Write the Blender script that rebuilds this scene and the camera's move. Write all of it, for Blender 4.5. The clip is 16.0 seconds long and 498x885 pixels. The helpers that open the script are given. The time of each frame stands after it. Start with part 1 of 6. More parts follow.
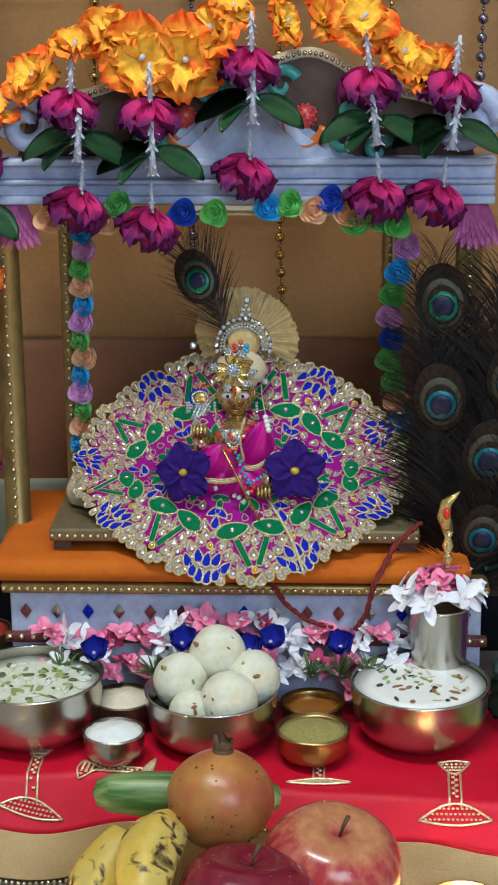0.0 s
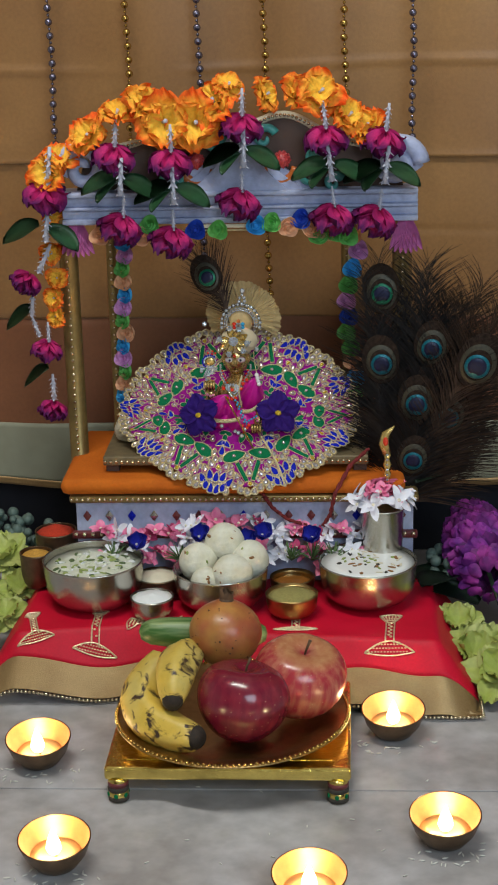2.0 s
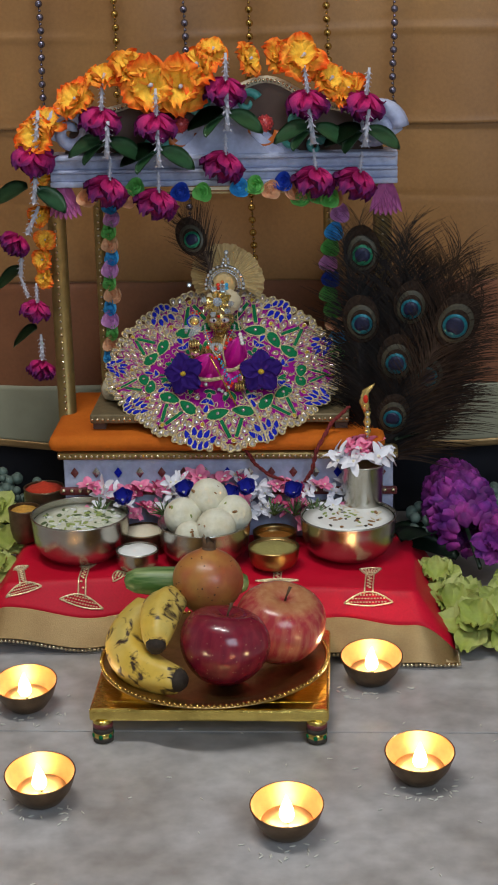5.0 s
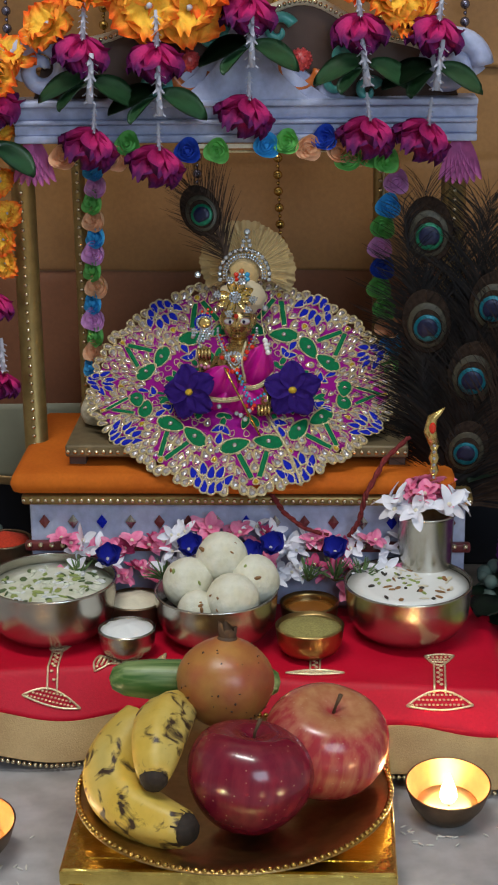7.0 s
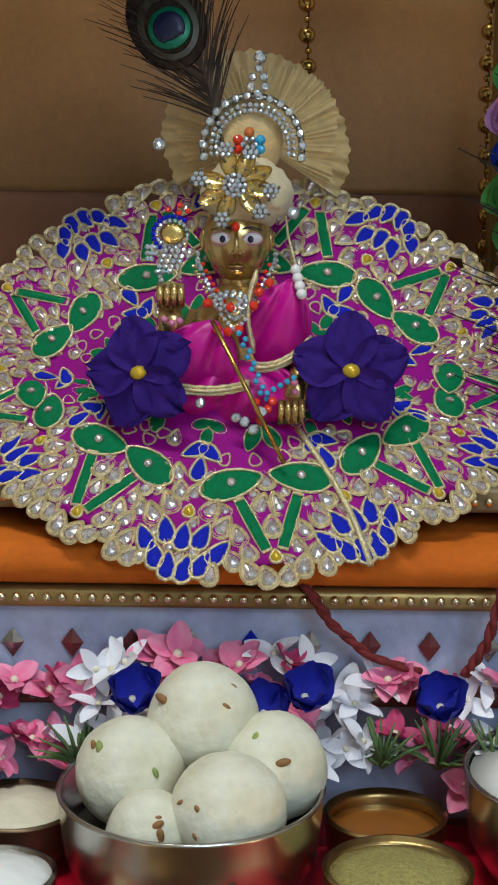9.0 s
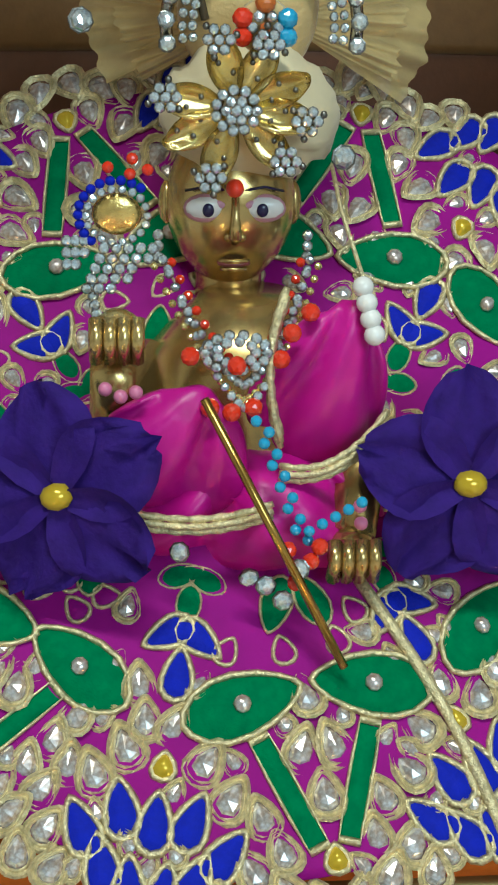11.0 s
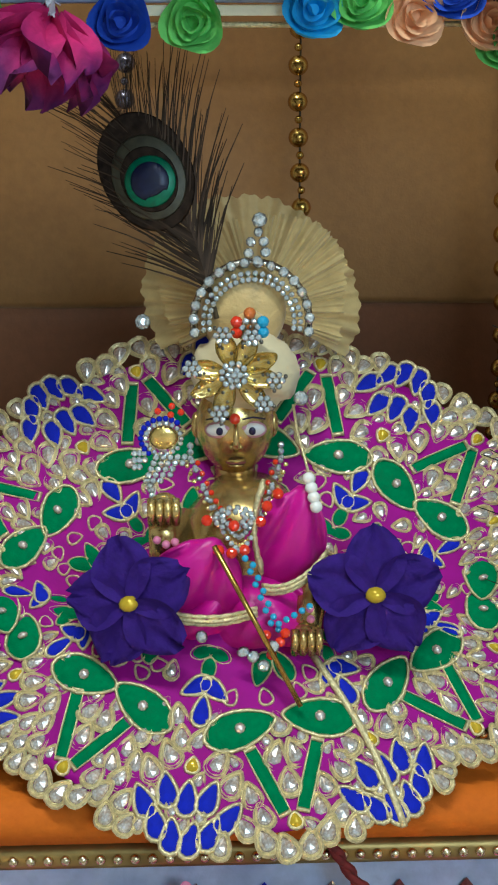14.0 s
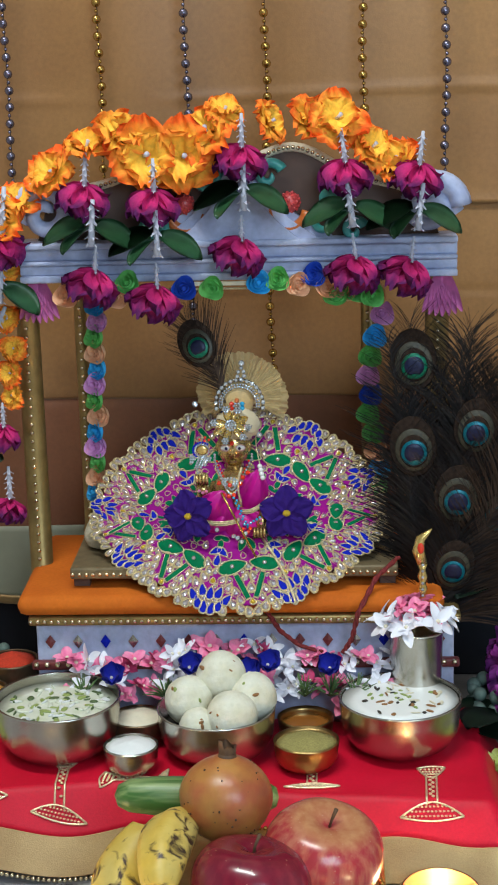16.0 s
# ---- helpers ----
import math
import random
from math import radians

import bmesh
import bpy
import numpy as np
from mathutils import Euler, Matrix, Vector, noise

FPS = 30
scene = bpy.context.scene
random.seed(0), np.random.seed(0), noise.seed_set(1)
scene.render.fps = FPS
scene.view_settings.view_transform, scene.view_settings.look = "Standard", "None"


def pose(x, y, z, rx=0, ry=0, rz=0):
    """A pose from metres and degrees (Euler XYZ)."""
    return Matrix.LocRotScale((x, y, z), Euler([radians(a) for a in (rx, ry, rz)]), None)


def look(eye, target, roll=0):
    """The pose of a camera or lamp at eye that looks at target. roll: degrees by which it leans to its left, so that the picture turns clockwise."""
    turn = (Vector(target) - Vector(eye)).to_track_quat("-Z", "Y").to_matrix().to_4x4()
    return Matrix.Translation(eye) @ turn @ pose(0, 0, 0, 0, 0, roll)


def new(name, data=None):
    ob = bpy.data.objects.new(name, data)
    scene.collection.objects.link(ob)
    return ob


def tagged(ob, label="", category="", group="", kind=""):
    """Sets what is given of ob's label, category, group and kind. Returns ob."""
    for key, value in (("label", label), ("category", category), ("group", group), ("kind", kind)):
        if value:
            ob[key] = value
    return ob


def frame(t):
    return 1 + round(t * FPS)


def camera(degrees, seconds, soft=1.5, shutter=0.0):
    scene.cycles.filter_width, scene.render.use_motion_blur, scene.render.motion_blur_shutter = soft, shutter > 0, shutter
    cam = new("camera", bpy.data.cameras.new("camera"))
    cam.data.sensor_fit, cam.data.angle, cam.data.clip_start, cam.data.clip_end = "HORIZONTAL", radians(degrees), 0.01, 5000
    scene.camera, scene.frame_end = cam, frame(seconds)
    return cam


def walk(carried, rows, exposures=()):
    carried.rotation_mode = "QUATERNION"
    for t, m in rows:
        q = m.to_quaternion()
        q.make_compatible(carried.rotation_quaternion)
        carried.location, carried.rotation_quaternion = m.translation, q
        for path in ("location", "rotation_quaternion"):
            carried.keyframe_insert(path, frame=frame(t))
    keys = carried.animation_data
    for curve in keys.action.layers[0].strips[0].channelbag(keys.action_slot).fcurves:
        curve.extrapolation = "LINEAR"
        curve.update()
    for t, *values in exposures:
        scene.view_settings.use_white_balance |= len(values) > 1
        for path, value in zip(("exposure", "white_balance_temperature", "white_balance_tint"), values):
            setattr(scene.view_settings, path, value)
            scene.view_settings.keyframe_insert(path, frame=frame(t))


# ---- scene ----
cam = camera(17.0, 16.0, soft=2.0)
PATH = [
    (0, (0.087, -1.452, 0.713), (-0.006, 0.465, 0.149), -0.5),
    (0.5, (0.09, -1.559, 0.77), (-0.011, 0.348, 0.174), -0.6),
    (1, (0.119, -1.725, 0.787), (-0.005, 0.184, 0.203), -1.2),
    (1.5, (0.134, -1.904, 0.888), (0.016, -0.013, 0.247), -1.7),
    (2, (0.147, -2.003, 0.863), (0.025, -0.102, 0.254), -1.5),
    (2.5, (0.151, -2.074, 0.835), (0.034, -0.167, 0.244), -1.5),
    (3, (0.163, -2.098, 0.834), (0.044, -0.191, 0.243), -1.6),
    (3.5, (0.171, -2.097, 0.817), (0.048, -0.186, 0.24), -1.6),
    (4, (0.176, -2.088, 0.832), (0.052, -0.18, 0.245), -1.6),
    (6.5, (0.117, -1.803, 0.803), (0.017, 0.094, 0.176), -0.9),
    (7, (0.094, -1.573, 0.715), (-0.002, 0.328, 0.101), -0.8),
    (7.5, (0.059, -1.362, 0.62), (-0.009, 0.551, 0.041), -0.2),
    (8, (0.046, -1.182, 0.531), (-0.013, 0.748, 0.008), 0.3),
    (8.5, (0.036, -1.002, 0.446), (-0.01, 0.947, -0.002), 0.4),
    (8.7, (0.03, -0.929, 0.413), (-0.006, 1.029, 0.006), 0.5),
    (10.8, (-0.028, -0.464, 0.444), (0.144, 1.38, -0.31), 1.4),
    (11, (-0.028, -0.439, 0.439), (0.159, 1.408, -0.305), 1.6),
    (11.5, (-0.027, -0.411, 0.442), (0.168, 1.44, -0.29), 1.6),
    (12, (-0.028, -0.416, 0.452), (0.167, 1.443, -0.259), 1.7),
    (12.5, (-0.029, -0.444, 0.463), (0.144, 1.426, -0.222), 1.3),
    (13, (-0.032, -0.492, 0.48), (0.132, 1.386, -0.188), 1.0),
    (13.5, (-0.028, -0.566, 0.502), (0.106, 1.326, -0.132), 0.6),
    (14, (-0.013, -0.687, 0.54), (0.062, 1.218, -0.065), -0.1),
    (14.5, (0.004, -0.84, 0.593), (0.026, 1.068, -0.007), -0.6),
    (15, (0.033, -1.055, 0.651), (0.003, 0.857, 0.066), -1.3),
    (15.5, (0.067, -1.338, 0.749), (-0.002, 0.57, 0.153), -1.6),
    (16, (0.099, -1.637, 0.762), (0.007, 0.296, 0.258), -1.5),
]
walk(cam, [(t, look(eye, target, roll)) for t, eye, target, roll in PATH],
     exposures=[(0, 0.30, 5780, 1), (1.5, 0.05, 6080, 3), (3.5, -0.20, 6200, 7), (4.5, -0.20, 6200, 7), (7, -0.10, 6080, 7), (8.5, 0.03, 6000, 5), (11, 0.36, 5800, -12),
                (13, 0.47, 5800, -12), (14, 0.42, 5800, -9), (15, 0.40, 5780, -6), (15.5, 0.31, 5750, -2), (16, 0.34, 5780, 1)])

# ---- light ----
world = bpy.data.worlds.new("room_air")
world.use_nodes = True
world.node_tree.nodes["Background"].inputs[0].default_value = (0.75, 0.85, 1.0, 1)
world.node_tree.nodes["Background"].inputs[1].default_value = 0.12
scene.world = world


def lamp(name, kind, m, energy, color, **kw):
    data = bpy.data.lights.new(name, kind)
    data.energy, data.color = energy, color
    for k, v in kw.items():
        if k == "size":
            data.size = v
        elif k == "size_y":
            data.shape, data.size_y = "RECTANGLE", v
        elif k == "soft":
            data.shadow_soft_size = v
    ob = new(name, data)
    ob.matrix_world = m
    return ob


lamp("tube_light", "AREA", look((-0.25, -1.0, 2.45), (0, -0.4, 0.0)), 31, (1.0, 0.96, 0.90), size=1.2, size_y=0.12)
lamp("daylight_window", "AREA", look((0.9, -2.7, 1.5), (0, 0, 0.2)), 28, (0.72, 0.86, 1.0), size=1.3, size_y=1.1)


# ---- materials ----
def mat(name, color, rough=0.5, metal=0.0, spec=0.5, vary=0.12, scale=40.0, bump=0.0, bscale=300.0, emit=None, strength=0.0,
        other=None, oscale=6.0, sheen=0.0, trans=0.0, island=0.0, coat=0.0, detail=4.0, sharp=(0.35, 0.65), sub=0.0):
    m = bpy.data.materials.new(name)
    m.use_nodes = True
    nt = m.node_tree
    b = nt.nodes["Principled BSDF"]
    b.inputs["Roughness"].default_value, b.inputs["Metallic"].default_value = rough, metal
    b.inputs["Specular IOR Level"].default_value = spec
    b.inputs["Sheen Weight"].default_value = sheen
    b.inputs["Transmission Weight"].default_value = trans
    b.inputs["Coat Weight"].default_value = coat
    b.inputs["Subsurface Weight"].default_value = sub
    if sub:
        b.inputs["Subsurface Radius"].default_value = (0.004, 0.003, 0.002)
    tex = nt.nodes.new("ShaderNodeTexCoord")
    base = None
    if other:
        n2 = nt.nodes.new("ShaderNodeTexNoise")
        n2.inputs["Scale"].default_value, n2.inputs["Detail"].default_value = oscale, detail
        nt.links.new(tex.outputs["Object"], n2.inputs["Vector"])
        r = nt.nodes.new("ShaderNodeValToRGB")
        r.color_ramp.elements[0].position, r.color_ramp.elements[1].position = sharp
        r.color_ramp.elements[0].color, r.color_ramp.elements[1].color = (*color, 1), (*other, 1)
        nt.links.new(n2.outputs["Fac"], r.inputs["Fac"])
        base = r.outputs["Color"]
    n = nt.nodes.new("ShaderNodeTexNoise")
    n.inputs["Scale"].default_value, n.inputs["Detail"].default_value = scale, 3
    nt.links.new(tex.outputs["Object"], n.inputs["Vector"])
    hsv = nt.nodes.new("ShaderNodeHueSaturation")
    mp = nt.nodes.new("ShaderNodeMapRange")
    mp.inputs["From Min"].default_value, mp.inputs["From Max"].default_value = 0.3, 0.7
    mp.inputs["To Min"].default_value, mp.inputs["To Max"].default_value = 1 - vary, 1 + vary
    nt.links.new(n.outputs["Fac"], mp.inputs["Value"])
    value = mp.outputs["Result"]
    if island:
        g = nt.nodes.new("ShaderNodeNewGeometry")
        m2 = nt.nodes.new("ShaderNodeMapRange")
        m2.inputs["To Min"].default_value, m2.inputs["To Max"].default_value = 1 - island, 1 + island
        nt.links.new(g.outputs["Random Per Island"], m2.inputs["Value"])
        mul = nt.nodes.new("ShaderNodeMath")
        mul.operation = "MULTIPLY"
        nt.links.new(value, mul.inputs[0])
        nt.links.new(m2.outputs["Result"], mul.inputs[1])
        value = mul.outputs[0]
    nt.links.new(value, hsv.inputs["Value"])
    if base:
        nt.links.new(base, hsv.inputs["Color"])
    else:
        hsv.inputs["Color"].default_value = (*color, 1)
    nt.links.new(hsv.outputs["Color"], b.inputs["Base Color"])
    if bump:
        nb = nt.nodes.new("ShaderNodeTexNoise")
        nb.inputs["Scale"].default_value, nb.inputs["Detail"].default_value = bscale, 3
        nt.links.new(tex.outputs["Object"], nb.inputs["Vector"])
        bu = nt.nodes.new("ShaderNodeBump")
        bu.inputs["Strength"].default_value, bu.inputs["Distance"].default_value = bump, 0.001
        nt.links.new(nb.outputs["Fac"], bu.inputs["Height"])
        nt.links.new(bu.outputs["Normal"], b.inputs["Normal"])
    if emit:
        b.inputs["Emission Color"].default_value = (*emit, 1)
        b.inputs["Emission Strength"].default_value = strength
    return m


M = dict(
    marble=mat("marble", (0.475, 0.45, 0.45), 0.28, other=(0.33, 0.30, 0.285), oscale=9, vary=0.16, scale=38, bump=0.05, bscale=90, sharp=(0.40, 0.66), detail=8),
    plaster=mat("plaster", (0.62, 0.58, 0.52), 0.9, vary=0.05, scale=8, bump=0.1),
    satin=mat("tan_satin", (0.262, 0.120, 0.034), 0.46, other=(0.370, 0.185, 0.056), oscale=3.5, vary=0.08, scale=220, bump=0.12, bscale=700, sheen=0.3),
    russet=mat("russet_satin", (0.19, 0.066, 0.026), 0.55, other=(0.24, 0.09, 0.035), oscale=5, vary=0.06, scale=220, bump=0.12, bscale=700),
    sage=mat("sage_cloth", (0.30, 0.29, 0.20), 0.55, vary=0.08, scale=30, bump=0.1),
    dark=mat("dark_cloth", (0.012, 0.012, 0.018), 0.9, vary=0.2, scale=30),
    lilac=mat("lilac_paint", (0.36, 0.39, 0.58), 0.5, other=(0.50, 0.53, 0.70), oscale=30, vary=0.10, scale=150, bump=0.35, bscale=260),
    brownboard=mat("brown_panel", (0.10, 0.055, 0.04), 0.6, vary=0.08, scale=60),
    oldgold=mat("old_gold_paint", (0.32, 0.22, 0.08), 0.42, metal=0.75, vary=0.15, scale=90, bump=0.15),
    seatgold=mat("worn_seat_paint", (0.20, 0.15, 0.08), 0.5, metal=0.4, vary=0.2, scale=60, bump=0.2),
    brocade=mat("cream_brocade", (0.55, 0.50, 0.38), 0.6, other=(0.36, 0.31, 0.20), oscale=140, vary=0.15, scale=300, bump=0.6, bscale=500),
    crownskin=mat("dry_crown", (0.06, 0.028, 0.016), 0.7, other=(0.13, 0.07, 0.03), oscale=80, vary=0.3),
    threadred=mat("red_thread", (0.16, 0.012, 0.012), 0.8, vary=0.3, scale=300),
    bead=mat("brass_bead", (0.72, 0.62, 0.42), 0.25, metal=1.0, vary=0.1, scale=90),
    pewter=mat("pewter_bead", (0.20, 0.18, 0.24), 0.25, metal=0.9, vary=0.1, scale=90),
    goldbead=mat("gold_bead", (0.50, 0.31, 0.08), 0.22, metal=1.0, vary=0.1, scale=90),
    orange=mat("saffron_cloth", (0.58, 0.14, 0.010), 0.8, spec=0.2, other=(0.50, 0.11, 0.008), oscale=20, vary=0.06, scale=300, bump=0.2, bscale=900),
    red=mat("red_satin", (0.62, 0.004, 0.030), 0.5, spec=0.25, other=(0.52, 0.003, 0.022), oscale=14, vary=0.06, scale=400, bump=0.15, bscale=900),
    zari=mat("gold_zari", (0.40, 0.26, 0.11), 0.36, metal=0.6, other=(0.31, 0.19, 0.08), oscale=18, vary=0.08, scale=600, bump=0.25, bscale=900),
    steel=mat("steel", (0.50, 0.48, 0.43), 0.27, metal=1.0, vary=0.05, scale=200, bump=0.03, bscale=500),
    brass=mat("brass", (0.42, 0.28, 0.11), 0.33, metal=1.0, vary=0.12, scale=120, bump=0.06),
    darkbrass=mat("dark_brass", (0.16, 0.105, 0.06), 0.42, metal=0.85, vary=0.2, scale=90, bump=0.1),
    diyain=mat("copper_lining", (0.74, 0.39, 0.18), 0.40, metal=0.8, vary=0.1, scale=90),
    foil=mat("gold_foil", (0.75, 0.58, 0.16), 0.2, metal=1.0, vary=0.2, scale=60, bump=1.0, bscale=160),
    flame=mat("flame", (1, 0.8, 0.4), 0.5, emit=(1.0, 0.74, 0.36), strength=45),
    oil=mat("oil", (0.66, 0.46, 0.20), 0.15, vary=0.1),
    # near-black; also colours the painted shade inside the sweets bowl
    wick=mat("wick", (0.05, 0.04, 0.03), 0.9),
    apple=mat("apple_skin", (0.22, 0.012, 0.022), 0.22, other=(0.34, 0.03, 0.03), oscale=18, vary=0.25, scale=240, coat=0.3),
    apple2=mat("streaked_apple_skin", (0.36, 0.045, 0.035), 0.25, other=(0.50, 0.17, 0.08), oscale=22, vary=0.2, scale=300, coat=0.25),
    pome=mat("pomegranate_skin", (0.45, 0.21, 0.05), 0.34, sharp=(0.34, 0.66), other=(0.33, 0.075, 0.035), oscale=26, vary=0.12, scale=60, bump=0.15),
    spot=mat("fruit_speck", (0.05, 0.025, 0.012), 0.6, vary=0.2),
    banana=mat("banana_skin", (0.64, 0.43, 0.06), 0.45, other=(0.56, 0.44, 0.13), oscale=22, vary=0.08, scale=90, bump=0.1),
    cuke=mat("cucumber_skin", (0.055, 0.15, 0.03), 0.4, other=(0.26, 0.38, 0.12), oscale=30, vary=0.12, scale=120, bump=0.2),
    eyebrown=mat("dried_tip", (0.022, 0.014, 0.009), 0.8, vary=0.3, scale=300, bump=0.6),
    stem=mat("stem", (0.10, 0.05, 0.02), 0.7, vary=0.2),
    herbmilk=mat("herb_milk", (0.66, 0.68, 0.50), 0.25, other=(0.78, 0.78, 0.66), oscale=60, vary=0.06, scale=90),
    milk=mat("milk", (0.88, 0.87, 0.83), 0.25, vary=0.03, scale=40),
    sweet=mat("sweet_ball", (0.76, 0.73, 0.60), 0.75, other=(0.66, 0.62, 0.46), oscale=70, vary=0.05, scale=200, bump=0.7, bscale=260, sub=0.1),
    nut=mat("nut", (0.28, 0.13, 0.04), 0.6, vary=0.3, scale=200),
    pista=mat("pistachio", (0.30, 0.36, 0.10), 0.6, vary=0.3, scale=200),
    sprigleaf=mat("herb_leaf", (0.10, 0.14, 0.05), 0.6, vary=0.3, scale=200),
    powder=mat("green_powder", (0.34, 0.29, 0.09), 0.95, vary=0.25, scale=600, bump=1.0, bscale=900),
    cream=mat("cream_paste", (0.78, 0.70, 0.52), 0.6, vary=0.06, scale=90, bump=0.6, bscale=200),
    white=mat("white_butter", (0.86, 0.86, 0.84), 0.45, vary=0.03, scale=90, bump=0.6, bscale=150),
    honey=mat("honey", (0.30, 0.11, 0.02), 0.06, vary=0.1),
    sindoor=mat("red_powder", (0.48, 0.035, 0.01), 0.95, vary=0.2, scale=500, bump=0.8),
    turmeric=mat("yellow_rice", (0.55, 0.28, 0.04), 0.8, vary=0.3, scale=500, bump=0.8),
    idol=mat("polished_brass", (0.70, 0.52, 0.22), 0.24, metal=0.88, other=(0.50, 0.34, 0.13), oscale=40, vary=0.15, scale=90, bump=0.08),
    eyewhite=mat("enamel_white", (0.82, 0.76, 0.74), 0.2),
    eyedark=mat("enamel_dark", (0.02, 0.015, 0.06), 0.2),
    eyepink=mat("enamel_pink", (0.55, 0.25, 0.32), 0.3),
    lip=mat("enamel_maroon", (0.16, 0.03, 0.03), 0.4),
    magenta=mat("magenta_satin", (0.25, 0.001, 0.19), 0.65, spec=0.12, vary=0.12, scale=60, bump=0.1, bscale=900),
    violet=mat("violet_petal", (0.026, 0.006, 0.14), 0.8, spec=0.2, vary=0.2, scale=160, bump=0.3, bscale=500),
    tulle=mat("gold_tulle", (0.58, 0.40, 0.17), 0.5, vary=0.12, scale=160, bump=0.4, bscale=700, sheen=0.4),
    turban=mat("cream_satin", (0.66, 0.55, 0.36), 0.4, vary=0.06, scale=50, bump=0.15, sheen=0.2),
    gem=mat("clear_gem", (0.96, 0.97, 0.99), 0.06, metal=0.7, other=(0.62, 0.74, 0.86), oscale=700, vary=0.3, scale=1500),
    sequin=mat("gold_sequin", (0.90, 0.74, 0.46), 0.3, metal=0.6, vary=0.3, scale=900),
    champ=mat("champagne_gem", (0.52, 0.38, 0.30), 0.22, metal=0.6, other=(0.62, 0.62, 0.66), oscale=420, vary=0.3, scale=900),
    redgem=mat("red_gem", (0.62, 0.03, 0.01), 0.1, vary=0.2, coat=0.5),
    bluegem=mat("sky_gem", (0.05, 0.32, 0.55), 0.1, vary=0.2, coat=0.5),
    yellowgem=mat("yellow_gem", (0.62, 0.42, 0.03), 0.12, metal=0.3, vary=0.2),
    pearl=mat("pearl", (0.78, 0.74, 0.72), 0.2, vary=0.05, coat=0.4),
    pinkbead=mat("pink_bead", (0.55, 0.16, 0.30), 0.3),
    blue=mat("royal_blue_felt", (0.004, 0.011, 0.38), 0.75, spec=0.2, vary=0.15, scale=400, bump=0.3, bscale=900),
    green=mat("emerald_felt", (0.004, 0.145, 0.050), 0.75, spec=0.2, vary=0.15, scale=400, bump=0.3, bscale=900),
    goldthread=mat("gold_thread", (0.66, 0.55, 0.32), 0.38, metal=0.6, vary=0.25, scale=700, bump=0.6, bscale=1500),
    gilt=mat("gilt_metal", (0.80, 0.58, 0.20), 0.24, metal=0.85, vary=0.2, scale=300, bump=0.3, bscale=500),
    goldleaf=mat("gold_ornament", (0.95, 0.78, 0.34), 0.16, metal=0.85, vary=0.15, scale=200),
)


# ---- mesh helpers ----
def thing(name, label, category, group="", kind="", at=(0, 0, 0), rot=(0, 0, 0)):
    ob = new(name)
    ob.matrix_world = pose(*at, *rot)
    ob.empty_display_size = 0.02
    return tagged(ob, label, category, group, kind)


def finish(name, bm, material, smooth=True):
    me = bpy.data.meshes.new(name)
    bm.to_mesh(me)
    bm.free()
    for m in material if isinstance(material, (list, tuple)) else [material]:
        me.materials.append(m)
    if smooth:
        me.shade_smooth()
    return me


def part(name, bm, material, parent=None, label="", at=None, smooth=True):
    ob = new(name, finish(name, bm, material, smooth))
    if parent:
        ob.parent = parent
    if at is not None:
        ob.matrix_basis = at if isinstance(at, Matrix) else pose(*at)
    return tagged(ob, label)


def share(name, me, parent, m):
    ob = new(name, me)
    ob.parent = parent
    ob.matrix_basis = m
    return ob


def grid_faces(bm, rows, closed=False, mi=0):
    """Joins rows of vertices into quads."""
    for a, b in zip(rows, rows[1:]):
        n = len(a)
        for i in range(n if closed else n - 1):
            j = (i + 1) % n
            f = bm.faces.new((a[i], a[j], b[j], b[i]))
            f.material_index = mi


def lathe(bm, profile, n=32, at=(0, 0, 0), mi=0, wob=None, caps=(True, True)):
    rows = []
    for r, z in profile:
        row = []
        for i in range(n):
            a = 2 * math.pi * i / n
            k = wob(a, z) if wob else 1.0
            row.append(bm.verts.new((at[0] + r * k * math.cos(a), at[1] + r * k * math.sin(a), at[2] + z)))
        rows.append(row)
    grid_faces(bm, rows, True, mi)
    for row, flip, on in ((rows[0], True, caps[0]), (rows[-1], False, caps[1])):
        c = [v.co for v in row]
        if on and (c[0] - c[n // 2]).length > 1e-6:
            f = bm.faces.new(row[::-1] if flip else row)
            f.material_index = mi
    return rows


def box(bm, x0, x1, y0, y1, z0, z1, bev=0.0, mi=0):
    r = bmesh.ops.create_cube(bm, size=1.0, matrix=Matrix.LocRotScale(((x0 + x1) / 2, (y0 + y1) / 2, (z0 + z1) / 2), None, (x1 - x0, y1 - y0, z1 - z0)))
    fs = {f for v in r["verts"] for f in v.link_faces}
    for f in fs:
        f.material_index = mi
    if bev:
        es = list({e for v in r["verts"] for e in v.link_edges})
        bmesh.ops.bevel(bm, geom=es, offset=bev, segments=2, profile=0.5, affect="EDGES")


def ball(bm, c, r, u=10, v=7, squash=(1, 1, 1), m=None, mi=0):
    t = Matrix.Translation(c) @ (m or Matrix()) @ Matrix.Diagonal((r * squash[0], r * squash[1], r * squash[2], 1))
    res = bmesh.ops.create_uvsphere(bm, u_segments=u, v_segments=v, radius=1.0, matrix=t)
    if mi:
        for f in {f for q in res["verts"] for f in q.link_faces}:
            f.material_index = mi


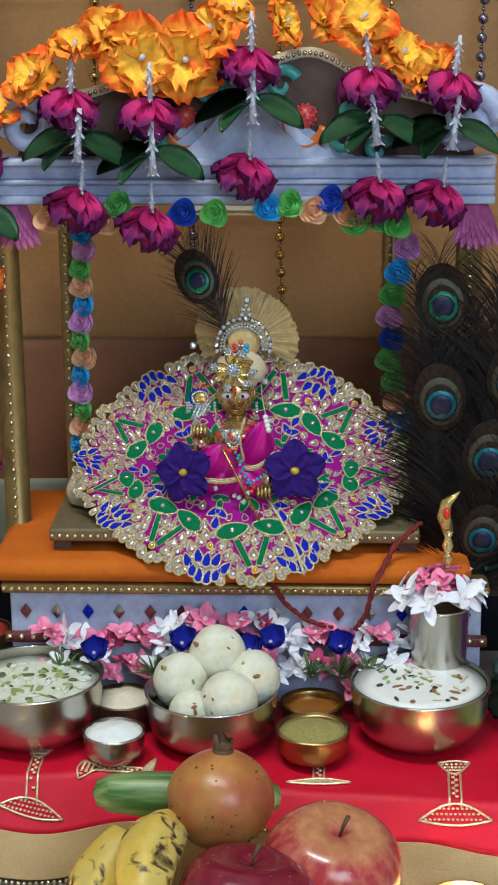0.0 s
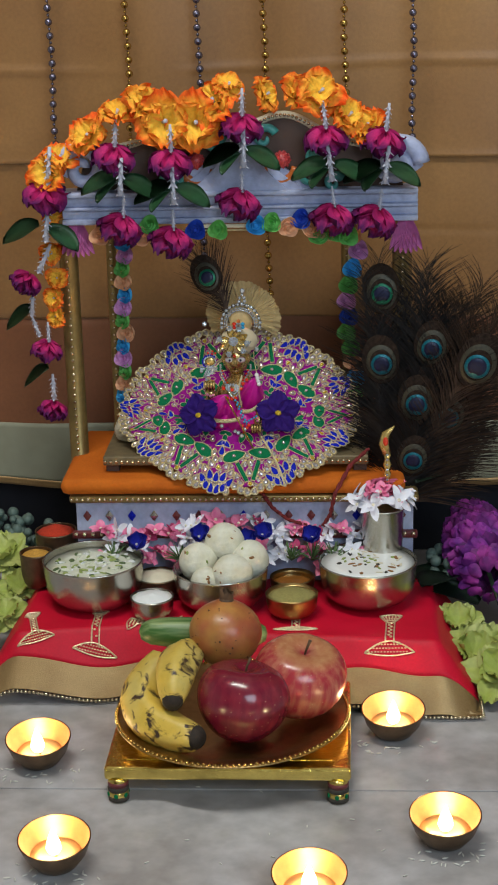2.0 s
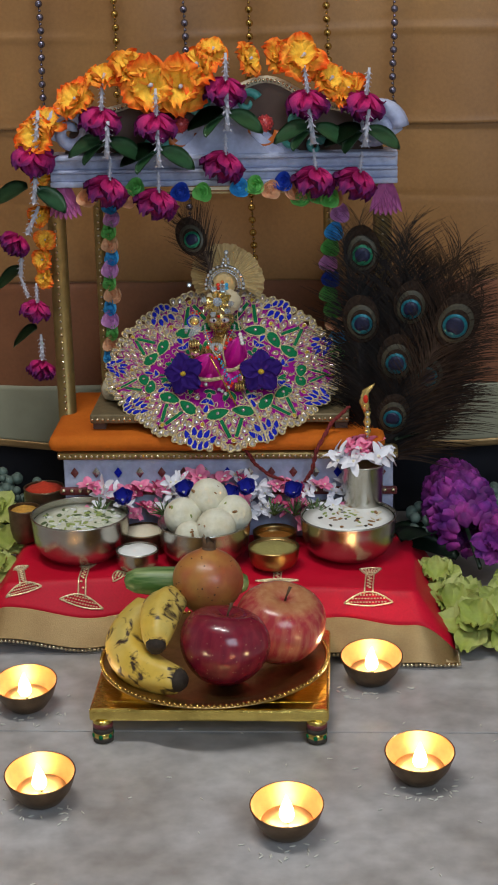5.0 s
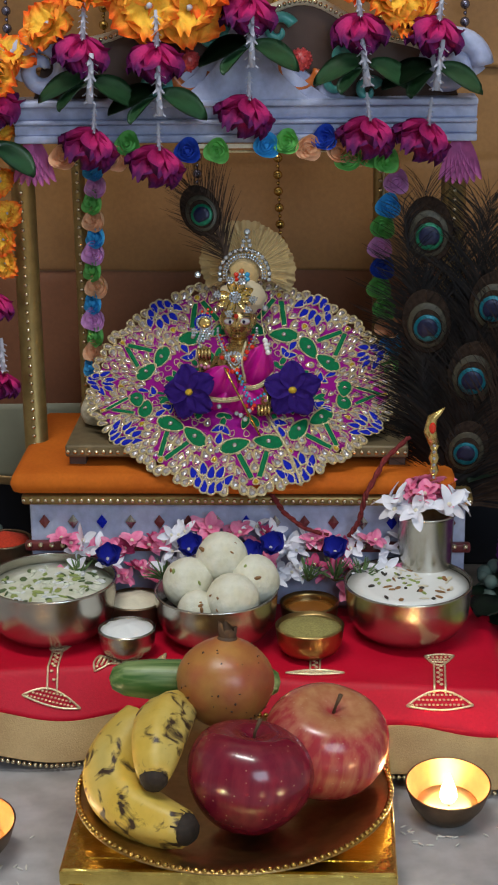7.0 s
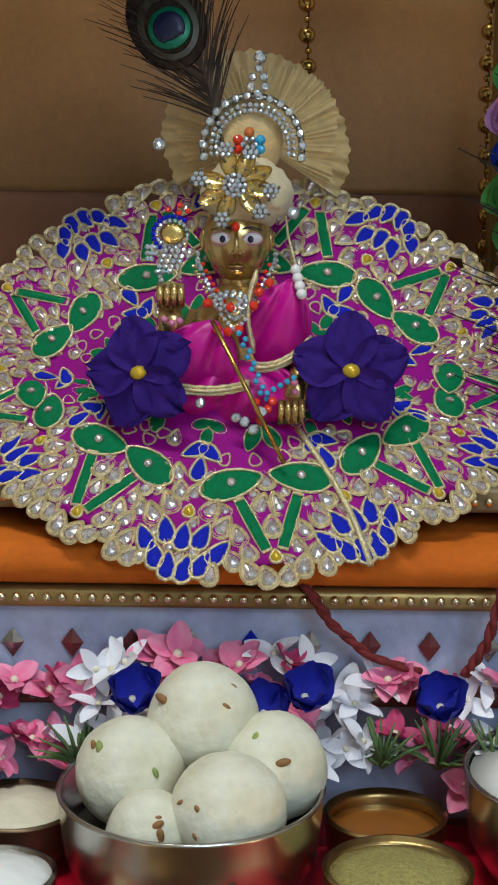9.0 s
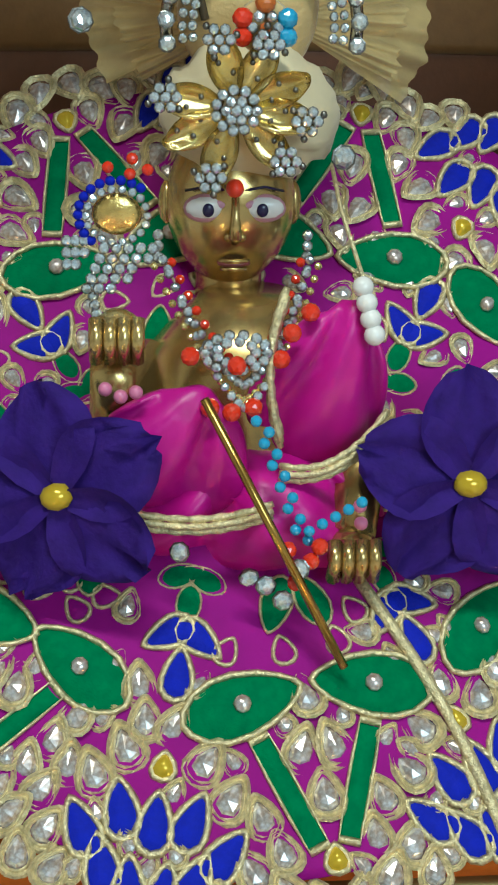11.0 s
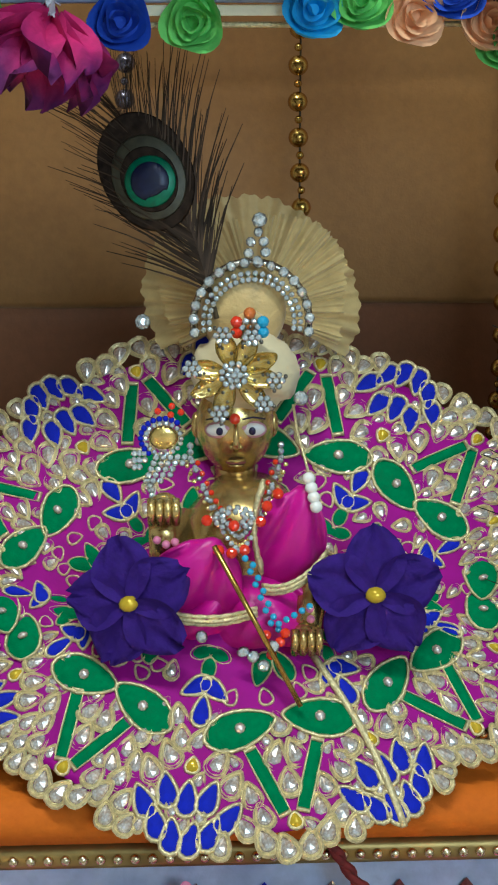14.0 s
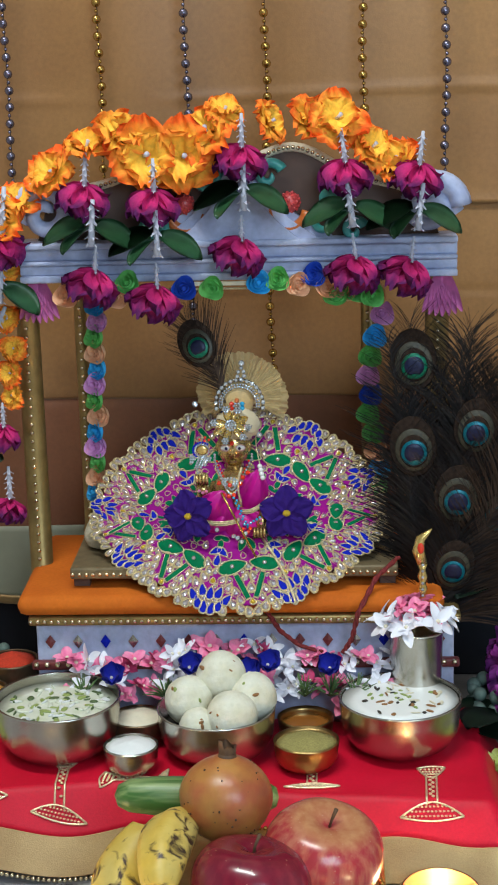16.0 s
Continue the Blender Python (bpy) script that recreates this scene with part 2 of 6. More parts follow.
def tube(bm, pts, radii, n=8, mi=0, cap=True):
    pts = [Vector(p) for p in pts]
    if not isinstance(radii, (list, tuple)):
        radii = [radii] * len(pts)
    rows, side = [], None
    for i, p in enumerate(pts):
        d = (pts[min(i + 1, len(pts) - 1)] - pts[max(i - 1, 0)]).normalized()
        if side is None:
            side = d.orthogonal().normalized()
        side = (side - d * side.dot(d)).normalized()
        up = d.cross(side)
        rows.append([bm.verts.new(p + radii[i] * (math.cos(2 * math.pi * k / n) * side + math.sin(2 * math.pi * k / n) * up)) for k in range(n)])
    grid_faces(bm, rows, True, mi)
    if cap:
        for row in (rows[0][::-1], rows[-1]):
            bm.faces.new(row).material_index = mi
    return rows


def petal(bm, m, length, width, cup=0.3, curl=0.0, nu=5, nv=6, tip=0.6, ruffle=0.0, mi=0, seed=0.0):
    """A petal from the origin of m along its y axis, rising with cup along z."""
    rows = []
    for j in range(nv + 1):
        s = j / nv
        w = width * (math.sin(math.pi * min(1, (s * 0.82 + 0.06) ** tip)) ** 0.8) * 0.5
        row = []
        for i in range(nu + 1):
            k = 2 * i / nu - 1
            z = cup * width * k * k * 0.5 + curl * length * s * s
            z += ruffle * width * s * math.sin(k * 7 + seed + s * 4)
            row.append(bm.verts.new(m @ Vector((w * k, length * s * (1 - 0.08 * k * k * s), z))))
        rows.append(row)
    grid_faces(bm, rows, False, mi)


def pleat(k, wave, amp):
    return amp * math.sin(k * wave)


# ---- room ----
def slab(x0, x1, y0, y1, z0, z1, bev=0.0):
    bm = bmesh.new()
    box(bm, x0, x1, y0, y1, z0, z1, bev)
    return bm


for nm, dims, m in (
        ("wall_north", (-2.4, 2.4, 0.42, 0.54, 0, 2.6), "plaster"), ("wall_south", (-2.4, 2.4, -3.12, -3.0, 0, 2.6), "plaster"),
        ("wall_east", (2.4, 2.52, -3.0, 0.42, 0, 2.6), "plaster"), ("wall_west", (-2.52, -2.4, -3.0, 0.42, 0, 2.6), "plaster"),
        ("ceiling", (-2.4, 2.4, -3.0, 0.42, 2.6, 2.7), "plaster")):
    tagged(part(nm, slab(*dims), M[m], smooth=False), "plain painted plaster room surface", nm.split("_")[0], kind="structure")

floor = thing("floor", "grey mottled marble floor in large slabs", "floor", kind="structure")
part("floor_bed", slab(-2.4, 2.4, -3.0, 0.42, -0.06, -0.008), M["dark"], floor, smooth=False)


def cloth_sheet(nx, nz, fn, thick=0.0015):
    bm = bmesh.new()
    front = [[bm.verts.new(fn(i / nx, j / nz)) for i in range(nx + 1)] for j in range(nz + 1)]
    grid_faces(bm, front)
    bmesh.ops.recalc_face_normals(bm, faces=bm.faces)
    bmesh.ops.solidify(bm, geom=bm.faces[:], thickness=thick)
    return bm


def drape(u, v, z0, z1, y=0.14):
    x = -1.3 + 2.6 * u
    z = z0 + (z1 - z0) * v
    f = 0.004 * math.sin(x * 13 + 0.4) + 0.003 * math.sin(x * 31 + z * 2) + 0.004 * noise.noise(Vector((x * 4, z * 3, 2)))
    for zc, d in ((0.555, -0.0035), (0.352, 0.0035), (0.675, -0.0030), (0.46, 0.0015), (0.80, 0.003)):
        f += d * math.exp(-((z - zc - 0.012 * noise.noise(Vector((x * 2, zc, 0)))) / 0.0045) ** 2) * (0.5 + noise.noise(Vector((x * 5, zc * 9, 3))))
    f += 0.0022 * noise.noise(Vector((x * 14, z * 5, 7)))
    return Vector((x, y + f, z))


back = thing("backdrop_curtain", "tan brown satin curtain with fold creases and a pale border", "curtain", kind="structure")
part("curtain_cloth", cloth_sheet(170, 220, lambda u, v: drape(u, v, 0.5575, 1.5)), M["satin"], back)
part("curtain_cloth", cloth_sheet(170, 60, lambda u, v: drape(u, v, 0.350, 0.5600, 0.1425)), M["satin"], back)
part("lower_panel", cloth_sheet(170, 40, lambda u, v: drape(u, v, 0.203, 0.3525, 0.1450)), M["russet"], back, "darker russet brown lower panel")
part("border", cloth_sheet(160, 12, lambda u, v: drape(u, v, 0.122 + 0.004 * math.sin(u * 40), 0.206, 0.1435)), M["sage"], back, "pale sage green satin border")
part("hem", cloth_sheet(160, 3, lambda u, v: drape(u, v, 0.116 + 0.004 * math.sin(u * 40), 0.126 + 0.004 * math.sin(u * 40), 0.1405)), M["zari"], back)
tagged(part("cabinet", slab(-1.2, 1.2, 0.19, 0.40, 0, 0.40, 0.004), M["dark"], smooth=False), "black cabinet standing behind the curtain", "cabinet")

# low platform under the throne and the red cloth
TZ = 0.072
tagged(part("low_platform", slab(-0.222, 0.228, -0.232, 0.12, 0, TZ - 0.002, 0.004), M["dark"], smooth=False), "low dark wooden platform under the red cloth", "platform")

# ---- red cloth ----
bead_meshes = {}


def beads(parent, pts, r, mt, name="bead"):
    """One small bead at each point, all of one mesh."""
    if (r, mt) not in bead_meshes:
        bm = bmesh.new()
        ball(bm, (0, 0, 0), r, 8, 6)
        bead_meshes[r, mt] = finish(name, bm, M[mt])
    for p in pts:
        share(name, bead_meshes[r, mt], parent, Matrix.Translation(p))


def bead_row(parent, a, b, n, r, mt="bead"):
    a, b = Vector(a), Vector(b)
    beads(parent, [a.lerp(b, i / (n - 1)) for i in range(n)], r, mt)


def cloth_height(x, y):
    """The red cloth lies on the platform and drops over its front and right edge."""
    front = -0.252 - 0.10 * max(0, x - 0.02) + 0.022 * math.exp(-((x + 0.10) / 0.09) ** 2)
    dx = max(0.0, x - 0.235, -0.232 - x)
    dy = max(0.0, front - y)
    drop = math.hypot(dx, dy)
    z = TZ + 0.003 + 0.0012 * noise.noise(Vector((x * 14, y * 14, 0))) + 0.0010 * math.sin(x * 60 + y * 25) * 0.6
    return max(0.004, z - 1.35 * max(0, drop - 0.004))


def red_cloth():
    ob = thing("altar_cloth", "red satin altar cloth with gold border and embroidery over the platform", "cloth", at=(0, 0, 0))
    nx, ny = 90, 60
    for nm, m, lo, hi in (("cloth", "red", 0.0, 0.90), ("gold_border", "zari", 0.90, 1.0)):
        bm = bmesh.new()
        rows = []
        for j in range(ny + 1):
            v = lo + (hi - lo) * j / ny
            row = []
            for i in range(nx + 1):
                u = i / nx
                x = -0.262 + 0.545 * u
                edge = -0.296 - 0.030 * u + 0.026 * math.exp(-((x + 0.09) / 0.08) ** 2) + 0.004 * math.sin(u * 19)
                y = -0.07 + (edge + 0.07) * v
                row.append(bm.verts.new((x + 0.012 * v * (u - 0.5), y, cloth_height(x, y) + (0.0006 if nm != "cloth" else 0))))
            rows.append(row)
        grid_faces(bm, rows)
        bmesh.ops.recalc_face_normals(bm, faces=bm.faces)
        bmesh.ops.solidify(bm, geom=bm.faces[:], thickness=0.0012)
        part(nm, bm, M[m], ob)
    # side borders and the row of beads along the hem
    bm = bmesh.new()
    rows = []
    for j in range(40):
        y = -0.10 - 0.221 * j / 39
        rows.append([bm.verts.new((x, y, cloth_height(x, y) + 0.0014)) for x in (0.262, 0.272, 0.282, 0.291)])
    grid_faces(bm, rows)
    bmesh.ops.recalc_face_normals(bm, faces=bm.faces)
    bmesh.ops.solidify(bm, geom=bm.faces[:], thickness=0.0012)
    part("side_border", bm, M["zari"], ob)
    row = []
    for i in range(120):
        u = i / 119
        x = -0.262 + 0.545 * u
        edge = -0.298 - 0.030 * u + 0.026 * math.exp(-((x + 0.09) / 0.08) ** 2) + 0.004 * math.sin(u * 19)
        row.append((x + 0.012 * (u - 0.5), edge, cloth_height(x, edge) + 0.001))
    for i in range(40):
        y = -0.12 - 0.205 * i / 39
        row.append((0.292, y, cloth_height(0.292, y) + 0.001))
    beads(ob, row, 0.0021, "bead")
    # sequinned sprays: an outlined fan, a stem of two edges with studs, and a wide boat-shaped foot
    def spray(x, y, turn, k):
        bm = bmesh.new()
        c, s = math.cos(turn), math.sin(turn)
        def world(a, b):
            px, py = x + k * (a * c - b * s), y + k * (a * s + b * c)
            return Vector((px, py, cloth_height(px, py) + 0.0012))
        def cord(pts, r=0.0009):
            tube(bm, [world(a, b) for a, b in pts], [r * (1 + 0.25 * (i % 2)) for i in range(len(pts))], 5)
        def stud(a, b, r):
            ball(bm, world(a, b), r, 6, 4, (1, 1, 0.6))
        def arc(w, b0, h, n=16):
            return [(-w + 2 * w * i / n, b0 + h * math.sin(math.pi * i / n)) for i in range(n + 1)]
        cord(arc(0.027, -0.024, 0.0075))
        cord([(-0.027 + 0.054 * i / 12, -0.024 - 0.002 * math.sin(math.pi * i / 12)) for i in range(13)])
        cord([(-0.0045, -0.018 + 0.0046 * i) for i in range(11)])
        cord([(0.0045, -0.018 + 0.0046 * i) for i in range(11)])
        cord(arc(0.0125, 0.044, -0.018))
        cord([(-0.0125 + 0.025 * i / 8, 0.044 + 0.003 * math.sin(math.pi * i / 8)) for i in range(9)])
        for i in range(9):
            stud(0.0012 * (-1) ** i, -0.011 + 0.0045 * i, 0.0019)
        for q in range(3):
            for i in range(13):
                a = -0.022 + 0.044 * (i + 0.5 * (q % 2)) / 13
                b = -0.0235 + 0.0024 * q
                if b < -0.024 + 0.0075 * math.cos(a / 0.027 * 1.5):
                    stud(a, b, 0.0014)
            for i in range(6):
                a = (-0.009 + 0.0036 * i) * (1 - 0.22 * q)
                stud(a, 0.042 - 0.0048 * q, 0.0016)
        return bm
    for x, y, tn, k in ((0.190, -0.258, -0.05, 1.05), (-0.150, -0.236, 0.02, 0.95), (0.082, -0.226, 0.0, 0.95), (-0.075, -0.232, 1.45, 0.85),
                        (-0.222, -0.240, 0.25, 0.8), (0.010, -0.285, -0.1, 0.8)):
        part("embroidery", spray(x, y, tn, k), M["sequin"], ob, "gold sequin embroidery spray")
    return ob


red_cloth()


# ---- throne ----
def scroll(bm, cx, cz, y, r0, turns, thick, start=0.0, hand=1, depth=0.012, n=40):
    """A carved spiral in the xz plane."""
    pts, rad = [], []
    for i in range(n):
        s = i / (n - 1)
        a = start + hand * 2 * math.pi * turns * s
        r = r0 * (1 - 0.86 * s)
        pts.append((cx + r * math.cos(a), y - 0.004 * s, cz + r * math.sin(a)))
        rad.append(thick * (1 - 0.55 * s))
    tube(bm, pts, rad, 8)


def outline_plate(bm, pts, y0, y1):
    f = bm.faces.new([bm.verts.new((x, y0, z)) for x, z in pts])
    r = bmesh.ops.extrude_face_region(bm, geom=[f])
    bmesh.ops.translate(bm, verts=[v for v in r["geom"] if isinstance(v, bmesh.types.BMVert)], vec=(0, y1 - y0, 0))
    bmesh.ops.recalc_face_normals(bm, faces=bm.faces)


throne = thing("throne", "small carved lilac and gold wooden deity throne with arched top", "throne", at=(0, 0, 0))
XL, XR = -0.190, 0.222
XC = 0.017


def throne_base():
    base = part("base", slab(XL, XR, -0.098, 0.10, TZ, 0.180, 0.002), M["lilac"], throne, "lilac painted base with gold trim", smooth=False)
    bm = bmesh.new()
    box(bm, XL - 0.006, XR + 0.006, -0.108, 0.105, 0.179, 0.189, 0.003)
    part("gold_rim", bm, M["oldgold"], base)
    bead_row(base, (XL - 0.003, -0.1085, 0.1845), (XR + 0.003, -0.1085, 0.1845), 62, 0.0022)
    bm = bmesh.new()
    box(bm, XL - 0.005, XR + 0.005, -0.106, -0.097, 0.132, 0.141, 0.002)
    box(bm, XL - 0.005, XR + 0.005, -0.106, -0.097, TZ, 0.075, 0.002)
    part("lower_rim", bm, M["lip"], base, "plum painted lower rim")
    bead_row(base, (XL, -0.107, 0.1385), (XR, -0.107, 0.1385), 40, 0.003)
    bm0 = bmesh.new()
    vs = [bm0.verts.new(v) for v in ((0, -0.0012, 0.0072), (0.0052, -0.0012, 0), (0, -0.0012, -0.0072), (-0.0052, -0.0012, 0), (0, -0.0025, 0))]
    for i in range(4):
        bm0.faces.new((vs[i], vs[(i + 1) % 4], vs[4]))
    meshes = [finish("mirror_diamond", bm0.copy(), M[m], False) for m in ("lip", "steel", "blue", "steel", "lip")]
    bm0.free()
    for i in range(15):
        share("mirror_diamond", meshes[i % 5], base, pose(XL + 0.014 + i * (XR - XL - 0.028) / 14, -0.0985, 0.160))


def post(x, y, z0, z1, r):
    bm = bmesh.new()
    lathe(bm, [(r * 1.25, 0), (r * 1.25, 0.006), (r, 0.010), (r, (z1 - z0) - 0.012), (r * 1.2, (z1 - z0) - 0.008), (r * 1.2, z1 - z0)], 16, (x, y, z0))
    p = part("post", bm, M["oldgold"], throne, "gold painted post with a bead strip")
    n = int((z1 - z0 - 0.03) / 0.0085)
    bead_row(p, (x, y - r, z0 + 0.012), (x, y - r, z1 - 0.016), n, 0.0021)


throne_base()
post(-0.197, -0.004, 0.189, 0.520, 0.0118)
post(0.2105, -0.004, 0.189, 0.520, 0.0118)
post(-0.152, 0.05, 0.225, 0.520, 0.0065)
post(0.143, 0.05, 0.225, 0.520, 0.0065)


def arch():
    z = 0.508
    for h, d in ((0.007, 0.018), (0.010, 0.014), (0.004, 0.019), (0.012, 0.013), (0.006, 0.021)):
        part("moulding", slab(XL - 0.006, XR + 0.006, -0.022 - d, 0.0, z, z + h, 0.0015), M["lilac"], throne, "lilac painted beam moulding")
        z += h
    # the board behind the carvings
    pts = [(XL + 0.01, z - 0.002)]
    for i in range(41):
        u = i / 40
        x = XL + 0.02 + (XR - XL - 0.04) * u
        pts.append((x, z + 0.030 + 0.052 * math.sin(math.pi * u) ** 0.8 + 0.010 * math.cos(6 * math.pi * u) * math.sin(math.pi * u)))
    pts.append((XR - 0.01, z - 0.002))
    bm = bmesh.new()
    outline_plate(bm, pts, -0.020, -0.010)
    board = part("arch_board", bm, M["brownboard"], throne, "dark brown arched board", smooth=False)
    bm = bmesh.new()
    tube(bm, [(x, -0.021, zz) for x, zz in pts[1:-1]], 0.0045, 8)
    part("arch_edging", bm, M["cream"], board, "cream edging strip")
    beads(board, [(a[0] + (b[0] - a[0]) * s, -0.0255, a[1] + (b[1] - a[1]) * s) for a, b in zip(pts[1:-1], pts[2:-1]) for s in (0.0, 0.5)], 0.0021, "bead")
    # bell-shaped centre carving in stepped relief
    for q, (k, d) in enumerate(((1.0, 0.030), (0.84, 0.035), (0.64, 0.040))):
        bm = bmesh.new()
        side = []
        for i in range(15):
            s = i / 14
            side.append((0.076 * k * (1 - s) ** 1.9 + 0.018 * k * (1 - s * 0.5), z - 0.001 + 0.084 * k ** 0.3 * s))
        outline_plate(bm, [(XC + a, b) for a, b in side] + [(XC - a, b) for a, b in side[::-1]], -d, -0.019 - 0.0051 * q)
        part("centre_carving", bm, M["lilac"], throne, "lilac bell-shaped carving", smooth=False)
    for sx in (-1, 1):
        bm = bmesh.new()
        scroll(bm, XC + sx * 0.186, z + 0.028, -0.030, 0.028, 1.45, 0.0112, math.pi / 2 * (1 - sx), sx)
        tube(bm, [(XC + sx * (0.21 - 0.05 * i / 9), -0.026, z + 0.02 + 0.035 * math.sin(i / 9 * 2.4)) for i in range(10)], [0.009 - 0.0004 * i for i in range(10)], 8)
        part("end_scroll", bm, M["lilac"], throne, "lilac carved end scroll")
        bm = bmesh.new()
        tube(bm, [(XC + sx * (0.050 + 0.018 * math.cos(a)), -0.030, z + 0.030 + 0.021 * math.sin(a)) for a in [(-2.9 + 0.25 * i) for i in range(14)]] if sx < 0 else
             [(XC + 0.050 - 0.018 * math.cos(a), -0.030, z + 0.030 + 0.021 * math.sin(a)) for a in [(-2.9 + 0.25 * i) for i in range(14)]], 0.0055, 8)
        part("crescent", bm, M["orangepaint"], throne, "orange carved crescent")
        bm = bmesh.new()
        ball(bm, (XC + sx * 0.051, -0.028, z + 0.034), 0.0095, 14, 10)
        for i in range(40):
            a, b = i * 2.4, math.acos(1 - 2 * (i + 0.5) / 40)
            ball(bm, (XC + sx * 0.051 + 0.0095 * math.sin(b) * math.cos(a), -0.028 + 0.0095 * math.sin(b) * math.sin(a), z + 0.034 + 0.0095 * math.cos(b)), 0.0017, 5, 4)
        part("berry", bm, M["coral"], throne, "coral red beaded boss")
        for dx, dz, r in ((0.031, 0.060, 0.014), (0.084, 0.014, 0.015), (0.112, 0.006, 0.011), (0.088, 0.036, 0.008)):
            bm = bmesh.new()
            scroll(bm, XC + sx * dx, z + dz, -0.031, r, 1.0, 0.0055, 0.4, sx)
            part("leaf_scroll", bm, M["teal"], throne, "teal painted carved scroll")
        bm = bmesh.new()
        for i in range(7):
            petal(bm, Matrix.Translation((XC + sx * 0.197, -0.030, 0.512)) @ Matrix.Rotation(math.pi - 0.45 + 0.15 * i, 4, "Y") @ Matrix.Rotation(math.radians(90), 4, "X"), 0.045, 0.012, 0.5)
        part("painted_tassel", bm, M["pinkpaint"], throne, "pink painted carved tassel")
    # added board, hidden behind the beam, that darkens the inside of the throne
    part("shade_board", slab(XL + 0.012, XR - 0.012, 0.002, 0.060, 0.5205, 0.5295, 0.001), M["brownboard"], throne, "unseen brown board added to shade the inside of the throne", smooth=False)
    part("edge_strip", slab(-0.036, 0.046, -0.0432, -0.0412, 0.5035, 0.5075, 0.0004), M["cream"], throne, "thin cream strip under the beam", smooth=False)
    return z


M["orangepaint"] = mat("orange_paint", (0.50, 0.13, 0.025), 0.35, vary=0.12, scale=90)
M["coral"] = mat("coral_paint", (0.50, 0.05, 0.05), 0.4, vary=0.15, scale=300)
M["teal"] = mat("teal_paint", (0.06, 0.30, 0.27), 0.35, vary=0.2, scale=120, other=(0.10, 0.32, 0.30), oscale=60)
M["pinkpaint"] = mat("pink_paint", (0.50, 0.13, 0.34), 0.4, vary=0.2, scale=120)
ARCH_Z = arch()

# seat, cushion, mattress
bm = bmesh.new()
box(bm, -0.206, 0.212, -0.112, 0.095, 0.1895, 0.2105, 0.009)
for v in bm.verts:
    v.co.z += 0.0022 * noise.noise(v.co * 22) * (1 if v.co.z > 0.195 else 0)
tagged(part("floor_cushion", bm, M["orange"]), "thin saffron orange cotton cushion on the throne base", "cushion")

seat = thing("seat", "old gold painted seat board with beaded edge", "seat")
part("board", slab(-0.155, 0.168, -0.088, 0.075, 0.2205, 0.2325, 0.002), M["seatgold"], seat, smooth=False)
for fx in (-0.145, 0.158):
    for fy in (-0.07, 0.06):
        part("foot", slab(fx - 0.008, fx + 0.008, fy - 0.008, fy + 0.008, 0.2095, 0.2207, 0.001), M["brownboard"], seat, smooth=False)
bead_row(seat, (-0.152, -0.089, 0.2262), (0.165, -0.089, 0.2262), 48, 0.0022)
bm = bmesh.new()
box(bm, -0.148, 0.142, -0.040, 0.065, 0.2328, 0.262, 0.012)
tagged(part("mattress", bm, M["brocade"]), "cream brocade mattress with worn sheen on the seat", "mattress")


# ---- vessels ----
def bowl_profile(r, h, t=0.0016, belly=0.72, foot=0.5):
    outer = [(r * foot, 0.0), (r * (foot + 0.12), h * 0.02), (r * 0.82, h * 0.16), (r * 0.95, h * 0.40), (r * 0.985, h * 0.75), (r, h * 0.96), (r * 1.012, h)]
    inner = [(a - t if a > t else a, z + t) for a, z in outer[:-1]]
    return outer + [(r * 1.0 - t, h * 0.995)] + inner[::-1]


def bowl(name, label, x, y, r, h, metal, fill, level, fill_label, category="bowl", group="offering bowls"):
    ob = thing(name, label, category, group, at=(x, y, TZ + 0.0045))
    bm = bmesh.new()
    lathe(bm, bowl_profile(r, h), 40)
    part("body", bm, M[metal], ob)
    bm = bmesh.new()
    rr = r * 0.955
    lathe(bm, [(rr * 0.8, h * level - 0.006), (rr, h * level), (rr * 0.7, h * level + 0.0006), (rr * 0.3, h * level + 0.001), (0.0002, h * level + 0.0012)], 36)
    if fill in ("powder", "cream", "white", "sindoor", "turmeric"):
        for v in bm.verts:
            v.co.z += 0.16 * h * (1 - min(1, math.hypot(v.co.x, v.co.y) / rr)) + 0.0012 * noise.noise(v.co * 160)
    part("filling", bm, M[fill], ob, fill_label)
    return ob


def sprinkle(ob, r, z, n, mats, seed, size=0.0035):
    rng = random.Random(seed)
    for m in mats:
        bm = bmesh.new()
        ball(bm, (0, 0, 0), 1.0, 6, 4, (1, 0.4, 0.25))
        me = finish("garnish", bm, M[m])
        for i in range(n // len(mats)):
            a, d = rng.uniform(0, 6.28), r * rng.random() ** 0.55
            share("garnish", me, ob, pose(d * math.cos(a), d * math.sin(a), z + 0.0008, 0, 0, rng.uniform(0, 360)) @ Matrix.Diagonal((*[size * rng.uniform(0.6, 1.6) * k for k in (1, rng.uniform(0.6, 1.3), 1)], 1)))


BY = -0.165
b1 = bowl("steel_bowl", "wide steel bowl of milk pudding with chopped nuts", 0.166, BY, 0.058, 0.052, "steel", "milk", 0.93, "white milk pudding")
sprinkle(b1, 0.042, 0.0490, 48, ("nut", "pista", "cream", "wick"), 3, 0.0036)
b2 = bowl("steel_bowl", "wide steel bowl of creamy liquid with herb leaves", -0.160, BY - 0.005, 0.060, 0.056, "steel", "herbmilk", 0.84, "pale green cream liquid")
sprinkle(b2, 0.048, 0.0476, 96, ("pista", "herbmilk", "white", "sprigleaf"), 5, 0.0048)
# no real filling: a near-black disc paints the shade below the sweets
b3 = bowl("steel_bowl", "deep steel bowl piled with round white sweets", -0.008, BY - 0.012, 0.056, 0.048, "steel", "wick", 0.55, "dark disc standing in for the shade inside the bowl")
